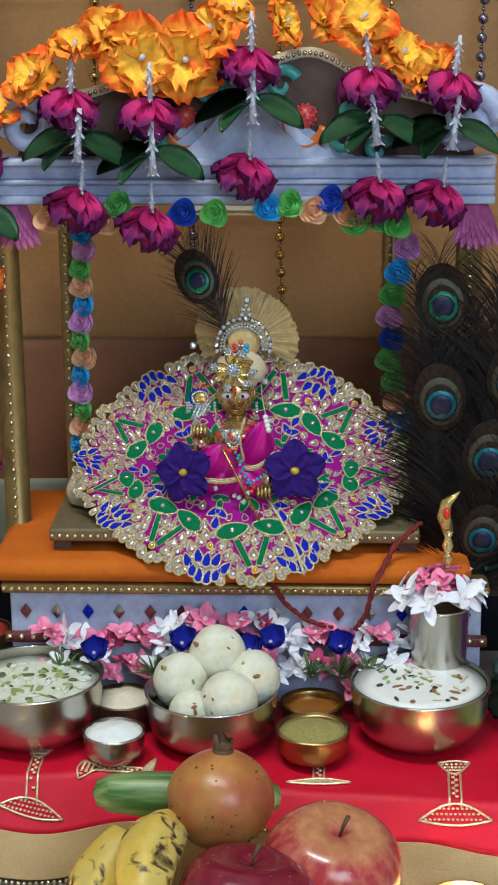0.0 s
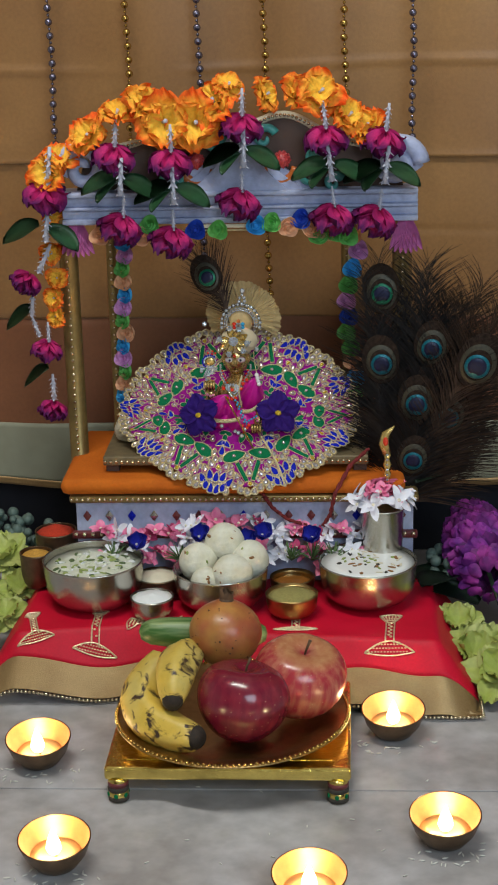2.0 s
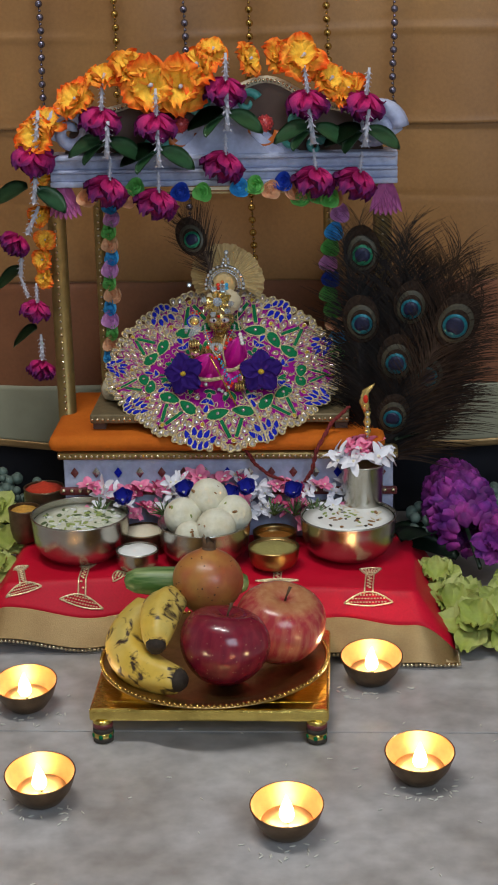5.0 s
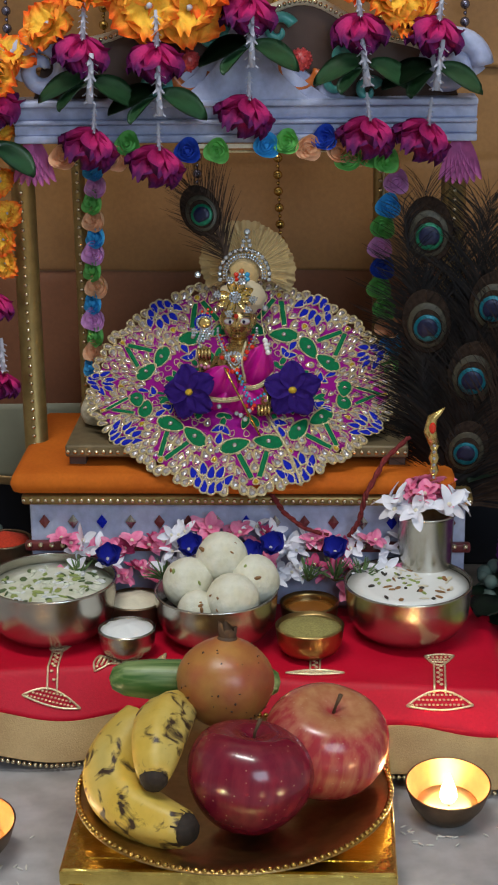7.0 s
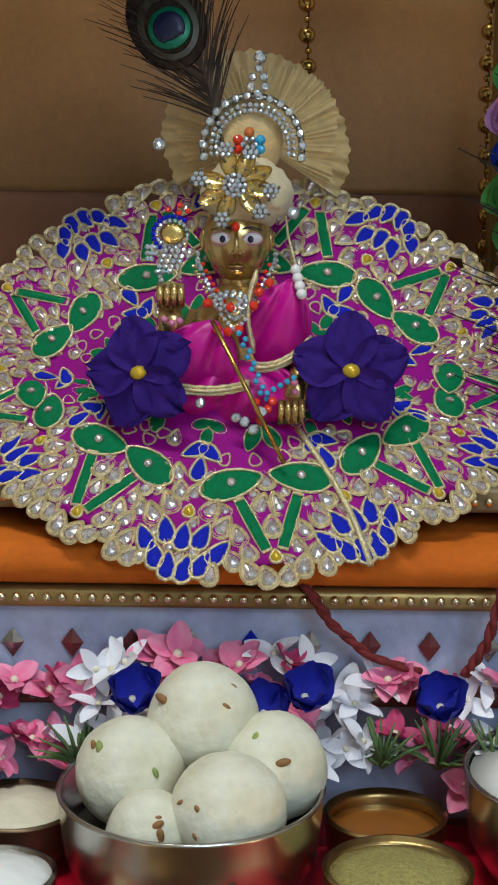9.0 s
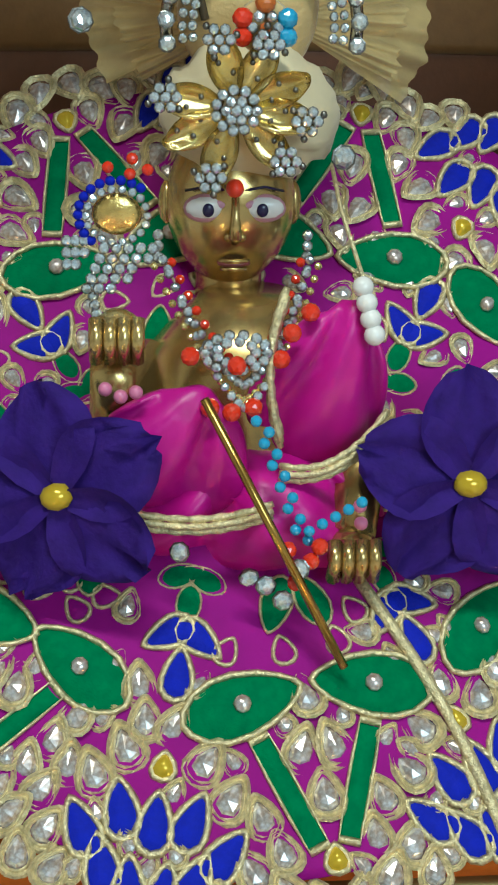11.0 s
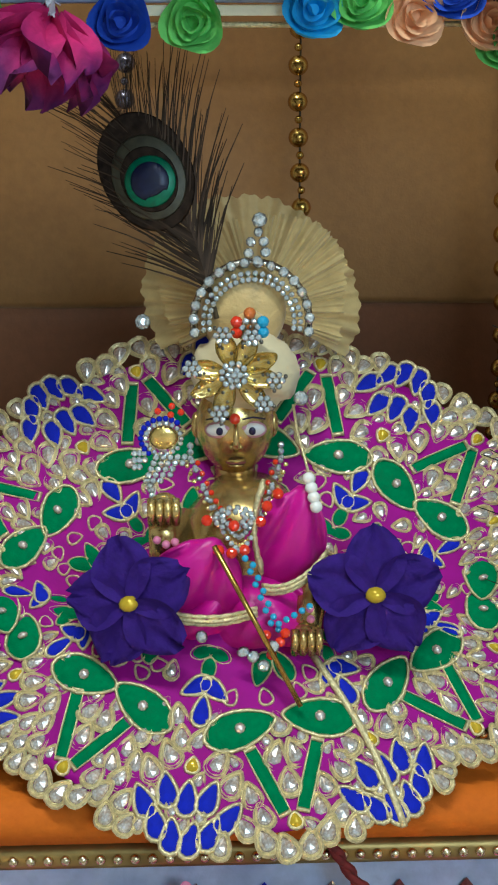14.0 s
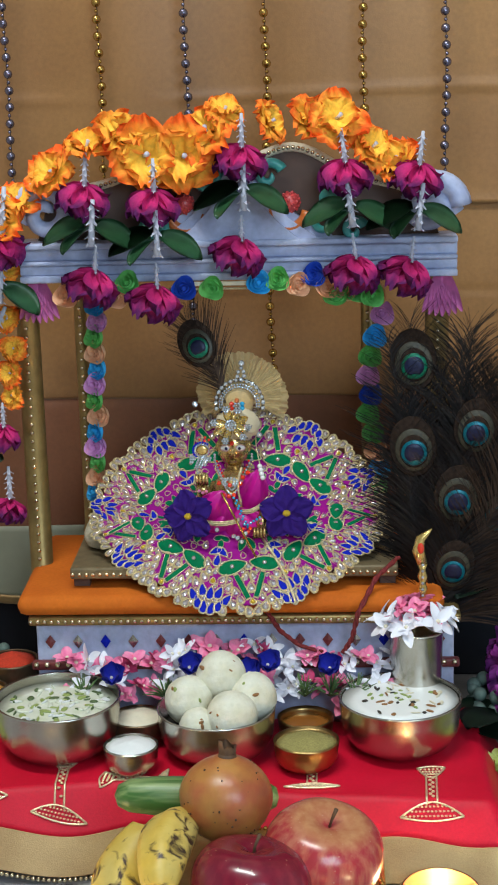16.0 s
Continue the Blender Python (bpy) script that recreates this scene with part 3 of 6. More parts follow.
bowl("steel_cup", "small steel cup of white butter", -0.086, -0.215, 0.0255, 0.026, "steel", "white", 0.93, "soft white butter")
bowl("steel_cup", "small brass cup of cream paste", -0.086, -0.150, 0.0275, 0.026, "darkbrass", "cream", 0.93, "pale cream paste")
bowl("brass_cup", "small brass bowl of green herb powder", 0.077, -0.208, 0.0305, 0.027, "brass", "powder", 0.86, "dry green powder")
bowl("brass_cup", "small brass bowl of dark honey", 0.076, -0.150, 0.0270, 0.024, "brass", "honey", 0.7, "dark amber honey")
bowl("brass_cup", "small dish heaped with red powder", -0.221, -0.074, 0.026, 0.056, "darkbrass", "sindoor", 0.95, "vermilion powder")
bowl("brass_cup", "small dish of yellow rice grains", -0.238, -0.123, 0.020, 0.046, "darkbrass", "turmeric", 0.9, "yellow rice")


def sweet_ball(x, y, z, r, seed):
    bm = bmesh.new()
    bmesh.ops.create_icosphere(bm, subdivisions=4, radius=r)
    for v in bm.verts:
        v.co *= 1 + 0.055 * noise.noise(v.co * 45 + Vector((seed, 0, 0))) + 0.02 * noise.noise(v.co * 160 + Vector((0, seed, 0)))
    ob = part("sweet_ball", bm, M["sweet"], at=(x, y, z))
    tagged(ob, "round white milk sweet with nut slivers in the bowl", "sweet", "sweets in the bowl")
    rng = random.Random(seed)
    for k in range(3):
        bm = bmesh.new()
        a, b = rng.uniform(-2.6, -0.5), rng.uniform(-0.2, 0.9)
        d = Vector((math.cos(a) * math.cos(b), math.sin(a) * math.cos(b), math.sin(b)))
        ball(bm, d * r * 0.985, rng.uniform(0.0018, 0.0042), 7, 5, (1, 0.4, 0.45), Matrix.Rotation(rng.uniform(0, 6), 4, "Y"))
        part("nut_sliver", bm, M[rng.choice(("nut", "pista", "nut"))], ob)


SZ = TZ + 0.0045
for n, (x, y, z, r) in enumerate(((-0.034, -0.172, 0.052, 0.0235), (-0.004, -0.156, 0.070, 0.0240), (0.026, -0.168, 0.053, 0.0235), (0.008, -0.200, 0.047, 0.0240), (-0.024, -0.203, 0.038, 0.0180))):
    sweet_ball(x, y, SZ + z, r, n + 1)

# tumbler with flowers
tum = thing("steel_tumbler", "tall steel tumbler holding white and pink flowers", "tumbler", at=(0.184, -0.116, TZ + 0.0045))
bm = bmesh.new()
lathe(bm, [(0.021, 0), (0.0222, 0.002), (0.0245, 0.05), (0.0262, 0.098), (0.0275, 0.100), (0.0268, 0.101), (0.0252, 0.098), (0.020, 0.004)], 40)
part("body", bm, M["steel"], tum)
bm = bmesh.new()
lathe(bm, [(0.0258, 0.0985), (0.0275, 0.0990), (0.0281, 0.1005), (0.0275, 0.1020), (0.0260, 0.1015)], 40)
part("rolled_rim", bm, M["steel"], tum)
bm = bmesh.new()
lathe(bm, [(0.0212, 0.0), (0.0226, 0.0010), (0.0226, 0.0028), (0.0214, 0.0040)], 32)
part("foot_ring", bm, M["steel"], tum)


# ---- fruit stool ----
stool = thing("offering_stool", "small square gold foil stool with painted round legs", "stool", at=(0.020, -0.412, 0))
bm = bmesh.new()
box(bm, -0.125, 0.125, -0.098, 0.105, 0.026, 0.040, 0.003)
box(bm, -0.108, 0.108, -0.080, 0.088, 0.040, 0.0405, 0.0)
part("top", bm, M["foil"], stool, smooth=False)
for sx, sy in ((-1, -1), (1, -1), (-1, 1), (1, 1)):
    bm = bmesh.new()
    lathe(bm, [(0.008, 0), (0.0105, 0.002), (0.0105, 0.012), (0.008, 0.014), (0.010, 0.017), (0.0105, 0.025), (0.009, 0.0265)], 18)
    leg = part("leg", bm, M["foil"], stool, "gold leg with dark bands", at=(sx * 0.112, sy * 0.09, 0))
    for zz, m in ((0.004, "wick"), (0.0145, "wick"), (0.020, "lip")):
        bm = bmesh.new()
        lathe(bm, [(0.0107, zz - 0.0025), (0.0109, zz), (0.0107, zz + 0.0025)], 18)
        part("band", bm, M[m], leg)
    bm = bmesh.new()
    ball(bm, (0, 0, 0), 0.0024, 8, 6, (1, 0.6, 1.15))
    dot = finish("painted_dot", bm, M["green"])
    for k in range(6):
        a = k * math.pi / 3 + 0.4
        share("painted_dot", dot, leg, pose(0.0104 * math.cos(a), 0.0104 * math.sin(a), 0.0085, 0, 0, math.degrees(a) + 90))

plate = thing("brass_plate", "round brass plate with beaded rim on the gold stool", "plate", at=(0.020, -0.412, 0.0412))
bm = bmesh.new()
lathe(bm, [(0.070, 0), (0.085, 0.001), (0.102, 0.007), (0.120, 0.0125), (0.1245, 0.013), (0.1245, 0.0142), (0.119, 0.0142), (0.100, 0.0088), (0.084, 0.0028), (0.0002, 0.002)], 96,
      wob=lambda a, z: 1 + (0.003 * math.cos(a * 48) if 0.004 < z < 0.0125 else 0))
part("dish", bm, M["brass"], plate)
beads(plate, [(0.1225 * math.cos(a), 0.1225 * math.sin(a), 0.0150) for a in [2 * math.pi * i / 130 for i in range(130)]], 0.0024, "goldbead")


def apple(x, y, z, r, m, tilt, label):
    ob = thing("apple", label, "apple", "fruit on the plate", at=(x, y, z), rot=tilt)
    bm = bmesh.new()
    prof = []
    for i in range(25):
        a = -math.pi / 2 + math.pi * i / 24
        rr = r * math.cos(a) * (1 + 0.13 * math.sin(a)) * 1.01
        zz = r * 0.93 * math.sin(a)
        if a > 0.7:
            zz -= r * 0.30 * ((a - 0.7) / 0.87) ** 2.2
        if a < -0.9:
            zz += r * 0.16 * ((-a - 0.9) / 0.67) ** 2
        prof.append((max(rr, 0.0002), zz))
    lathe(bm, prof, 40, wob=lambda a, zz: 1 + 0.020 * math.cos(5 * a) * (0.6 - zz / r * 0.4) + 0.012 * math.cos(2 * a + 1))
    part("flesh", bm, m, ob)
    bm = bmesh.new()
    tube(bm, [(0, 0, r * 0.60), (0.001, 0, r * 0.78), (0.004, 0.001, r * 0.98)], [0.0013, 0.0012, 0.0019], 7)
    part("stalk", bm, M["stem"], ob)
    return ob


def streaked(m_in, base, streak, blush, size=(120, 120, 9), low=0.030, high=0.042, dots=0.5):
    """Apple skin: fine streaks from stalk to base and a pale patch round the stalk."""
    nt = m_in.node_tree
    b = nt.nodes["Principled BSDF"]
    tex = nt.nodes.new("ShaderNodeTexCoord")
    mp = nt.nodes.new("ShaderNodeMapping")
    mp.inputs["Scale"].default_value = size
    n = nt.nodes.new("ShaderNodeTexNoise")
    n.inputs["Scale"].default_value, n.inputs["Detail"].default_value = 1.0, 3
    r = nt.nodes.new("ShaderNodeValToRGB")
    r.color_ramp.elements[0].position, r.color_ramp.elements[1].position = 0.40, 0.72
    r.color_ramp.elements[0].color, r.color_ramp.elements[1].color = (*base, 1), (*streak, 1)
    sep = nt.nodes.new("ShaderNodeSeparateXYZ")
    rng = nt.nodes.new("ShaderNodeMapRange")
    rng.inputs["From Min"].default_value, rng.inputs["From Max"].default_value = low, high
    mix = nt.nodes.new("ShaderNodeMix")
    mix.data_type = "RGBA"
    mix.inputs[7].default_value = (*blush, 1)
    l = nt.links.new
    l(tex.outputs["Object"], mp.inputs["Vector"])
    l(mp.outputs["Vector"], n.inputs["Vector"])
    l(n.outputs["Fac"], r.inputs["Fac"])
    l(tex.outputs["Object"], sep.inputs["Vector"])
    l(sep.outputs["Z"], rng.inputs["Value"])
    l(rng.outputs["Result"], mix.inputs[0])
    l(r.outputs["Color"], mix.inputs[6])
    vor = nt.nodes.new("ShaderNodeTexVoronoi")
    vor.inputs["Scale"].default_value = 150
    ring = nt.nodes.new("ShaderNodeMapRange")
    ring.inputs["From Min"].default_value, ring.inputs["From Max"].default_value = 0.06, 0.13
    ring.inputs["To Min"].default_value, ring.inputs["To Max"].default_value = dots, 0.0
    pale = nt.nodes.new("ShaderNodeMix")
    pale.data_type = "RGBA"
    pale.inputs[7].default_value = (0.55, 0.30, 0.20, 1)
    l(tex.outputs["Object"], vor.inputs["Vector"])
    l(vor.outputs["Distance"], ring.inputs["Value"])
    l(ring.outputs["Result"], pale.inputs[0])
    l(mix.outputs[2], pale.inputs[6])
    l(pale.outputs[2], b.inputs["Base Color"])
    return m_in


PZ = 0.0432
apple(0.034, -0.450, PZ + 0.0425, 0.0475, streaked(M["apple"], (0.150, 0.006, 0.024), (0.230, 0.016, 0.034), (0.13, 0.006, 0.018)), (-8, 6, 0), "dark crimson glossy apple on the brass plate")
apple(0.092, -0.405, PZ + 0.0470, 0.0480, streaked(M["apple2"], (0.36, 0.030, 0.040), (0.50, 0.17, 0.10), (0.52, 0.34, 0.12), (120, 120, 9), 0.032, 0.044), (14, 4, 30), "red apple streaked with yellow on the brass plate")

pom = thing("pomegranate", "yellow-orange pomegranate with dark specks on the fruit heap", "pomegranate", "fruit on the plate", at=(0.012, -0.375, PZ + 0.0850), rot=(-6, 3, 0))
pom.matrix_world = pom.matrix_world @ Matrix.Scale(0.93, 4)
bm = bmesh.new()
lathe(bm, [(0.0002, -0.038)] + [(0.041 * math.cos(a) * (1 + 0.02 * math.sin(3 * a)), 0.039 * math.sin(a)) for a in [(-1.4 + 0.14 * i) for i in range(20)]] + [(0.0105, 0.039)], 40,
      wob=lambda a, z: 1 + 0.022 * math.cos(6 * a) * (1 - abs(z) / 0.06))
part("fruit_body", bm, M["pome"], pom)
bm = bmesh.new()
lathe(bm, [(0.012, 0.034), (0.0085, 0.039), (0.0078, 0.0415), (0.0060, 0.0415), (0.0002, 0.040)], 20)
for i in range(4):
    a = i * 1.57 + 0.3
    petal(bm, Matrix.Translation((0.0075 * math.cos(a), 0.0075 * math.sin(a), 0.0395)) @ Matrix.Rotation(a - math.pi / 2, 4, "Z") @ Matrix.Rotation(1.52, 4, "X"), 0.010 + 0.0025 * (i % 3), 0.0135, 0.5, -0.05, 6, 7, 0.6)
part("crown", bm, M["crownskin"], pom, "dry brown crown")
rng = random.Random(8)
bm = bmesh.new()
ball(bm, (0, 0, 0), 0.0007, 6, 4)
speck = finish("speck", bm, M["spot"])
for i in range(60):
    a, b = rng.uniform(0, 6.28), rng.uniform(-0.9, 1.1)
    share("speck", speck, pom, pose(0.0409 * math.cos(b) * math.cos(a), 0.0409 * math.cos(b) * math.sin(a), 0.0388 * math.sin(b)) @ Matrix.Diagonal((rng.uniform(0.6, 2.0), rng.uniform(0.6, 2.0), rng.uniform(0.6, 1.8), 1)))


def banana(pts, r, seed):
    ob = thing("banana", "ripe yellow banana with brown bruises and a black tip", "banana", "fruit on the plate", at=pts[0])
    o = Vector(pts[0])
    p = [Vector(q) - o for q in pts]
    dense = []
    for i in range(24):
        s = i / 23
        dense.append((1 - s) ** 2 * p[0] + 2 * s * (1 - s) * p[1] + s * s * p[2])
    rad = [r * (0.42 + 0.58 * math.sin(math.pi * min(1, 0.12 + 0.86 * i / 23)) ** 0.55) for i in range(24)]
    bm = bmesh.new()
    rows = tube(bm, dense, rad, 20)
    for row in rows:
        c = sum((v.co for v in row), Vector()) / 20
        for k, v in enumerate(row):
            v.co = c + (v.co - c) * (1 + 0.07 * math.cos(5 * 2 * math.pi * k / 20))
    part("peel", bm, M["banana"], ob)
    bm = bmesh.new()
    end = dense[-1]
    d = (dense[-1] - dense[-3]).normalized()
    tube(bm, [end - d * 0.005, end + d * 0.003, end + d * 0.008], [rad[-1] * 1.06, rad[-1] * 0.9, rad[-1] * 0.6], 10)
    part("tip", bm, M["eyebrown"], ob, "black dried tip")
    return ob


def bruised(m_in):
    nt = m_in.node_tree
    b = nt.nodes["Principled BSDF"]
    old = b.inputs["Base Color"].links[0].from_socket
    tex = nt.nodes.new("ShaderNodeTexCoord")
    mp = nt.nodes.new("ShaderNodeMapping")
    mp.inputs["Scale"].default_value = (60, 60, 60)
    n = nt.nodes.new("ShaderNodeTexNoise")
    n.inputs["Scale"].default_value, n.inputs["Detail"].default_value, n.inputs["Distortion"].default_value = 1.0, 4, 1.2
    r = nt.nodes.new("ShaderNodeValToRGB")
    r.color_ramp.elements[0].position, r.color_ramp.elements[1].position = 0.55, 0.66
    mix = nt.nodes.new("ShaderNodeMix")
    mix.data_type = "RGBA"
    mix.inputs[7].default_value = (0.045, 0.022, 0.012, 1)
    l = nt.links.new
    l(tex.outputs["Object"], mp.inputs["Vector"])
    l(mp.outputs["Vector"], n.inputs["Vector"])
    l(n.outputs["Fac"], r.inputs["Fac"])
    l(r.outputs["Color"], mix.inputs[0])
    l(old, mix.inputs[6])
    l(mix.outputs[2], b.inputs["Base Color"])


bruised(M["banana"])
banana([(-0.050, -0.395, PZ + 0.060), (-0.104, -0.448, PZ + 0.016), (-0.012, -0.492, PZ + 0.022)], 0.0245, 1)
banana([(-0.026, -0.392, PZ + 0.066), (-0.036, -0.430, PZ + 0.082), (-0.036, -0.474, PZ + 0.054)], 0.0215, 2)

cuke = thing("cucumber", "striped green cucumber lying behind the fruit", "cucumber", "fruit on the plate", at=(0.000, -0.342, PZ + 0.070), rot=(0, 3, 4))
bm = bmesh.new()
lathe(bm, [(0.0005, -0.085), (0.009, -0.082), (0.014, -0.072), (0.0165, -0.05), (0.017, 0), (0.0165, 0.025), (0.014, 0.043), (0.008, 0.053), (0.0005, 0.055)], 24)
bmesh.ops.rotate(bm, verts=bm.verts, cent=(0, 0, 0), matrix=Matrix.Rotation(math.pi / 2, 3, "Y"))
part("body", bm, streaked(M["cuke"], (0.045, 0.12, 0.022), (0.30, 0.38, 0.15), (0.03, 0.1, 0.02), (7, 150, 150), 1.0, 2.0, 0.0), cuke)


# ---- oil lamps ----
def diya(x, y, lit, power):
    ob = thing("oil_lamp", "small round brass oil lamp with a burning wick on the floor" if lit else "small round brass oil lamp", "oil lamp", "floor oil lamps", at=(x, y, 0.0028), rot=(8, 0, 0))
    bm = bmesh.new()
    lathe(bm, [(0.016, 0), (0.022, 0.004), (0.030, 0.016), (0.0345, 0.030), (0.035, 0.0315), (0.0338, 0.0318)], 40, caps=(True, False))
    part("outside", bm, M["darkbrass"], ob, "dark bronze outside")
    bm = bmesh.new()
    lathe(bm, [(0.0336, 0.0316), (0.029, 0.018), (0.022, 0.007), (0.012, 0.003), (0.0002, 0.0025)], 40, caps=(False, False))
    part("lining", bm, M["diyain"], ob, "polished copper lining")
    bm = bmesh.new()
    lathe(bm, [(0.0255, 0.0115), (0.015, 0.0118), (0.0002, 0.0118)], 30)
    part("oil", bm, M["oil"], ob)
    bm = bmesh.new()
    tube(bm, [(0.002, 0, 0.004), (0.001, -0.003, 0.012), (0, -0.006, 0.0175)], 0.0013, 7)
    part("wick", bm, M["wick"], ob)
    bm = bmesh.new()
    lathe(bm, [(0.0004, 0.0165), (0.0052, 0.0195), (0.0072, 0.024), (0.0060, 0.031), (0.0028, 0.039), (0.0002, 0.046)], 14, (0, -0.006, 0))
    part("flame", bm, M["flame"], ob, "bright yellow flame")
    lamp("flame_light", "POINT", pose(x, y - 0.017, 0.029), power, (1.0, 0.70, 0.42), soft=0.004)
    return ob


for x, y in ((-0.186, -0.428), (-0.135, -0.628), (0.107, -0.684), (0.235, -0.580), (0.191, -0.360)):
    diya(x, y, True, 0.62)

# ---- flared skirt of the deity ----
SC = Vector((0.010, 0.270))


def skirt_y(x, z):
    d = z - 0.268
    return -0.068 + (0.95 * d if d < 0 else 0.75 * d + 1.5 * d * d) + 1.25 * (x - 0.01) ** 2


def skirt_b(th):
    """Half height of the skirt and its slope length there."""
    return (0.072, 1.38) if math.sin(th) < 0 else (0.098, 1.28)


def skirt_edge(th, e):
    """A point of the skirt, e metres in from its outer edge at the angle th."""
    b, w = skirt_b(th)
    p = Vector((0.150 * math.cos(th), b * w * math.sin(th))) * (1 - (0.075 if math.sin(th) < 0 else 0.03) * math.sin(2 * th) ** 2)
    n = Vector((math.cos(th) / 0.150, math.sin(th) / (b * w))).normalized()
    q = p - e * (0.7 * n + 0.3 * p.normalized())
    return SC.x + q.x, SC.y + q.y / w


def skirt_pose(th, s, e, spin, lift=0.0008, scale=1.0):
    """The pose of a patch on the skirt: its y axis points outwards, turned by spin."""
    b, w = skirt_b(th)
    gather = 1 - 0.42 * math.cos(th) ** 4
    speed = math.hypot(0.150 * math.sin(th), w * b * math.cos(th))
    th2 = th + s * gather / speed
    e = e * 1.16
    x, z = skirt_edge(th2, e)
    y = skirt_y(x, z)
    h = 1e-4
    nx, nz = (skirt_y(x + h, z) - y) / h, (skirt_y(x, z + h) - y) / h
    n = Vector((nx, -1, nz)).normalized()
    ox, oz = skirt_edge(th2, e - 0.004)
    out = Vector((ox - x, skirt_y(ox, oz) - y, oz - z))
    out = (out - n * out.dot(n)).normalized()
    side = out.cross(n)
    m = Matrix((side, out, n)).transposed().to_4x4()
    return Matrix.Translation(Vector((x, y, z)) + n * lift) @ m @ Matrix.Diagonal((gather, 1, 1, 1)) @ Matrix.Rotation(spin, 4, "Z") @ Matrix.Scale(scale * 1.08, 4)


def patch_mesh(name, pts, pad, dome, rim=0.0008, thick=0.0008):
    """A padded patch with a corded gold rim: outline points in the xy plane."""
    bm = bmesh.new()
    n = len(pts)
    c = Vector((sum(p[0] for p in pts) / n, sum(p[1] for p in pts) / n))
    low = [bm.verts.new((x, y, 0)) for x, y in pts]
    mid = [bm.verts.new((c.x + (x - c.x) * 0.6, c.y + (y - c.y) * 0.6, dome * 0.8 + thick)) for x, y in pts]
    top = bm.verts.new((c.x, c.y, dome + thick))
    for i in range(n):
        j = (i + 1) % n
        bm.faces.new((low[i], low[j], mid[j], mid[i]))
        bm.faces.new((mid[i], mid[j], top))
    rows = []
    for i, (x, y) in enumerate(pts):
        o = Vector((x - c.x, y - c.y)).normalized()
        rows.append([bm.verts.new((x + o.x * rim * math.cos(a), y + o.y * rim * math.cos(a), 0.0004 + rim * math.sin(a) + (0.0002 if i % 2 else 0))) for a in (0.0, 1.57, 3.14, 4.71)])
    for i in range(n):
        a, b = rows[i], rows[(i + 1) % n]
        for k in range(4):
            bm.faces.new((a[k], a[(k + 1) % 4], b[(k + 1) % 4], b[k])).material_index = 1
    bmesh.ops.recalc_face_normals(bm, faces=bm.faces)
    return finish(name, bm, [pad, M["goldthread"]])


def drop_outline(length, width, n=14):
    out = []
    for i in range(n):
        a = 2 * math.pi * i / n
        y = math.cos(a)
        w = math.sin(a) * (0.36 + 0.64 * (1 + y) / 2)
        out.append((width * 0.5 * w * 1.30, length * 0.5 * y))
    return out


def leaf_outline(length, width, n=16):
    out = []
    for i in range(n):
        a = 2 * math.pi * i / n
        out.append((length * 0.5 * math.cos(a), width * 0.5 * math.copysign(abs(math.sin(a)) ** 1.25, math.sin(a)) * (1 - 0.25 * math.cos(a))))
    return out


skirt = thing("deity_skirt", "flared magenta skirt with blue, green and jewelled gold embroidery", "skirt")
bm = bmesh.new()
rows = []
for j in range(29):
    k = j / 28
    row = []
    for i in range(144):
        th = 2 * math.pi * i / 144
        x, z = skirt_edge(th, 0.0105)
        x, z = SC.x + (x - SC.x) * max(k, 0.01), SC.y + (z - SC.y) * max(k, 0.01)
        row.append(bm.verts.new((x, skirt_y(x, z) + 0.0006 * noise.noise(Vector((x * 90, z * 90, 0))), z)))
    rows.append(row)
grid_faces(bm, rows, True)
bm.faces.new(rows[0])
bmesh.ops.recalc_face_normals(bm, faces=bm.faces)
bmesh.ops.solidify(bm, geom=bm.faces[:], thickness=-0.0012)
part("fabric", bm, M["magenta"], skirt)

me_blue = patch_mesh("blue_petal", drop_outline(0.0132, 0.0080), M["blue"], 0.0006, 0.0010)


def jewel_mesh(length, width):
    """A faceted drop stone inside a loop of gold cord."""
    bm = bmesh.new()
    pts = drop_outline(length, width, 16)
    for q, (k, r) in enumerate(((1.0, 0.00075), (0.80, 0.0005))):
        rows = []
        for i, (x, y) in enumerate(pts):
            o = Vector((x, y)).normalized()
            rows.append([bm.verts.new((x * k + o.x * r * math.cos(a), y * k + o.y * r * math.cos(a), 0.0004 + r * math.sin(a) + (0.0002 if i % 2 else 0))) for a in (0.0, 1.57, 3.14, 4.71)])
        rows.append(rows[0])
        for i in range(len(pts)):
            a, b = rows[i], rows[i + 1]
            for k2 in range(4):
                bm.faces.new((a[k2], a[(k2 + 1) % 4], b[(k2 + 1) % 4], b[k2])).material_index = 1
    low = [bm.verts.new((x * 0.76, y * 0.76, 0.0)) for x, y in drop_outline(length, width, 8)]
    mid = [bm.verts.new((x * 0.50, y * 0.50, 0.0013)) for x, y in drop_outline(length, width, 8)]
    for i in range(8):
        j = (i + 1) % 8
        bm.faces.new((low[i], low[j], mid[j], mid[i]))
    tip = bm.verts.new((0.0004, 0.0006, 0.0021))
    for i in range(8):
        bm.faces.new((mid[i], mid[(i + 1) % 8], tip))
    bmesh.ops.recalc_face_normals(bm, faces=bm.faces)
    return finish("jewel_drop", bm, [M["champ"], M["goldthread"]], False)


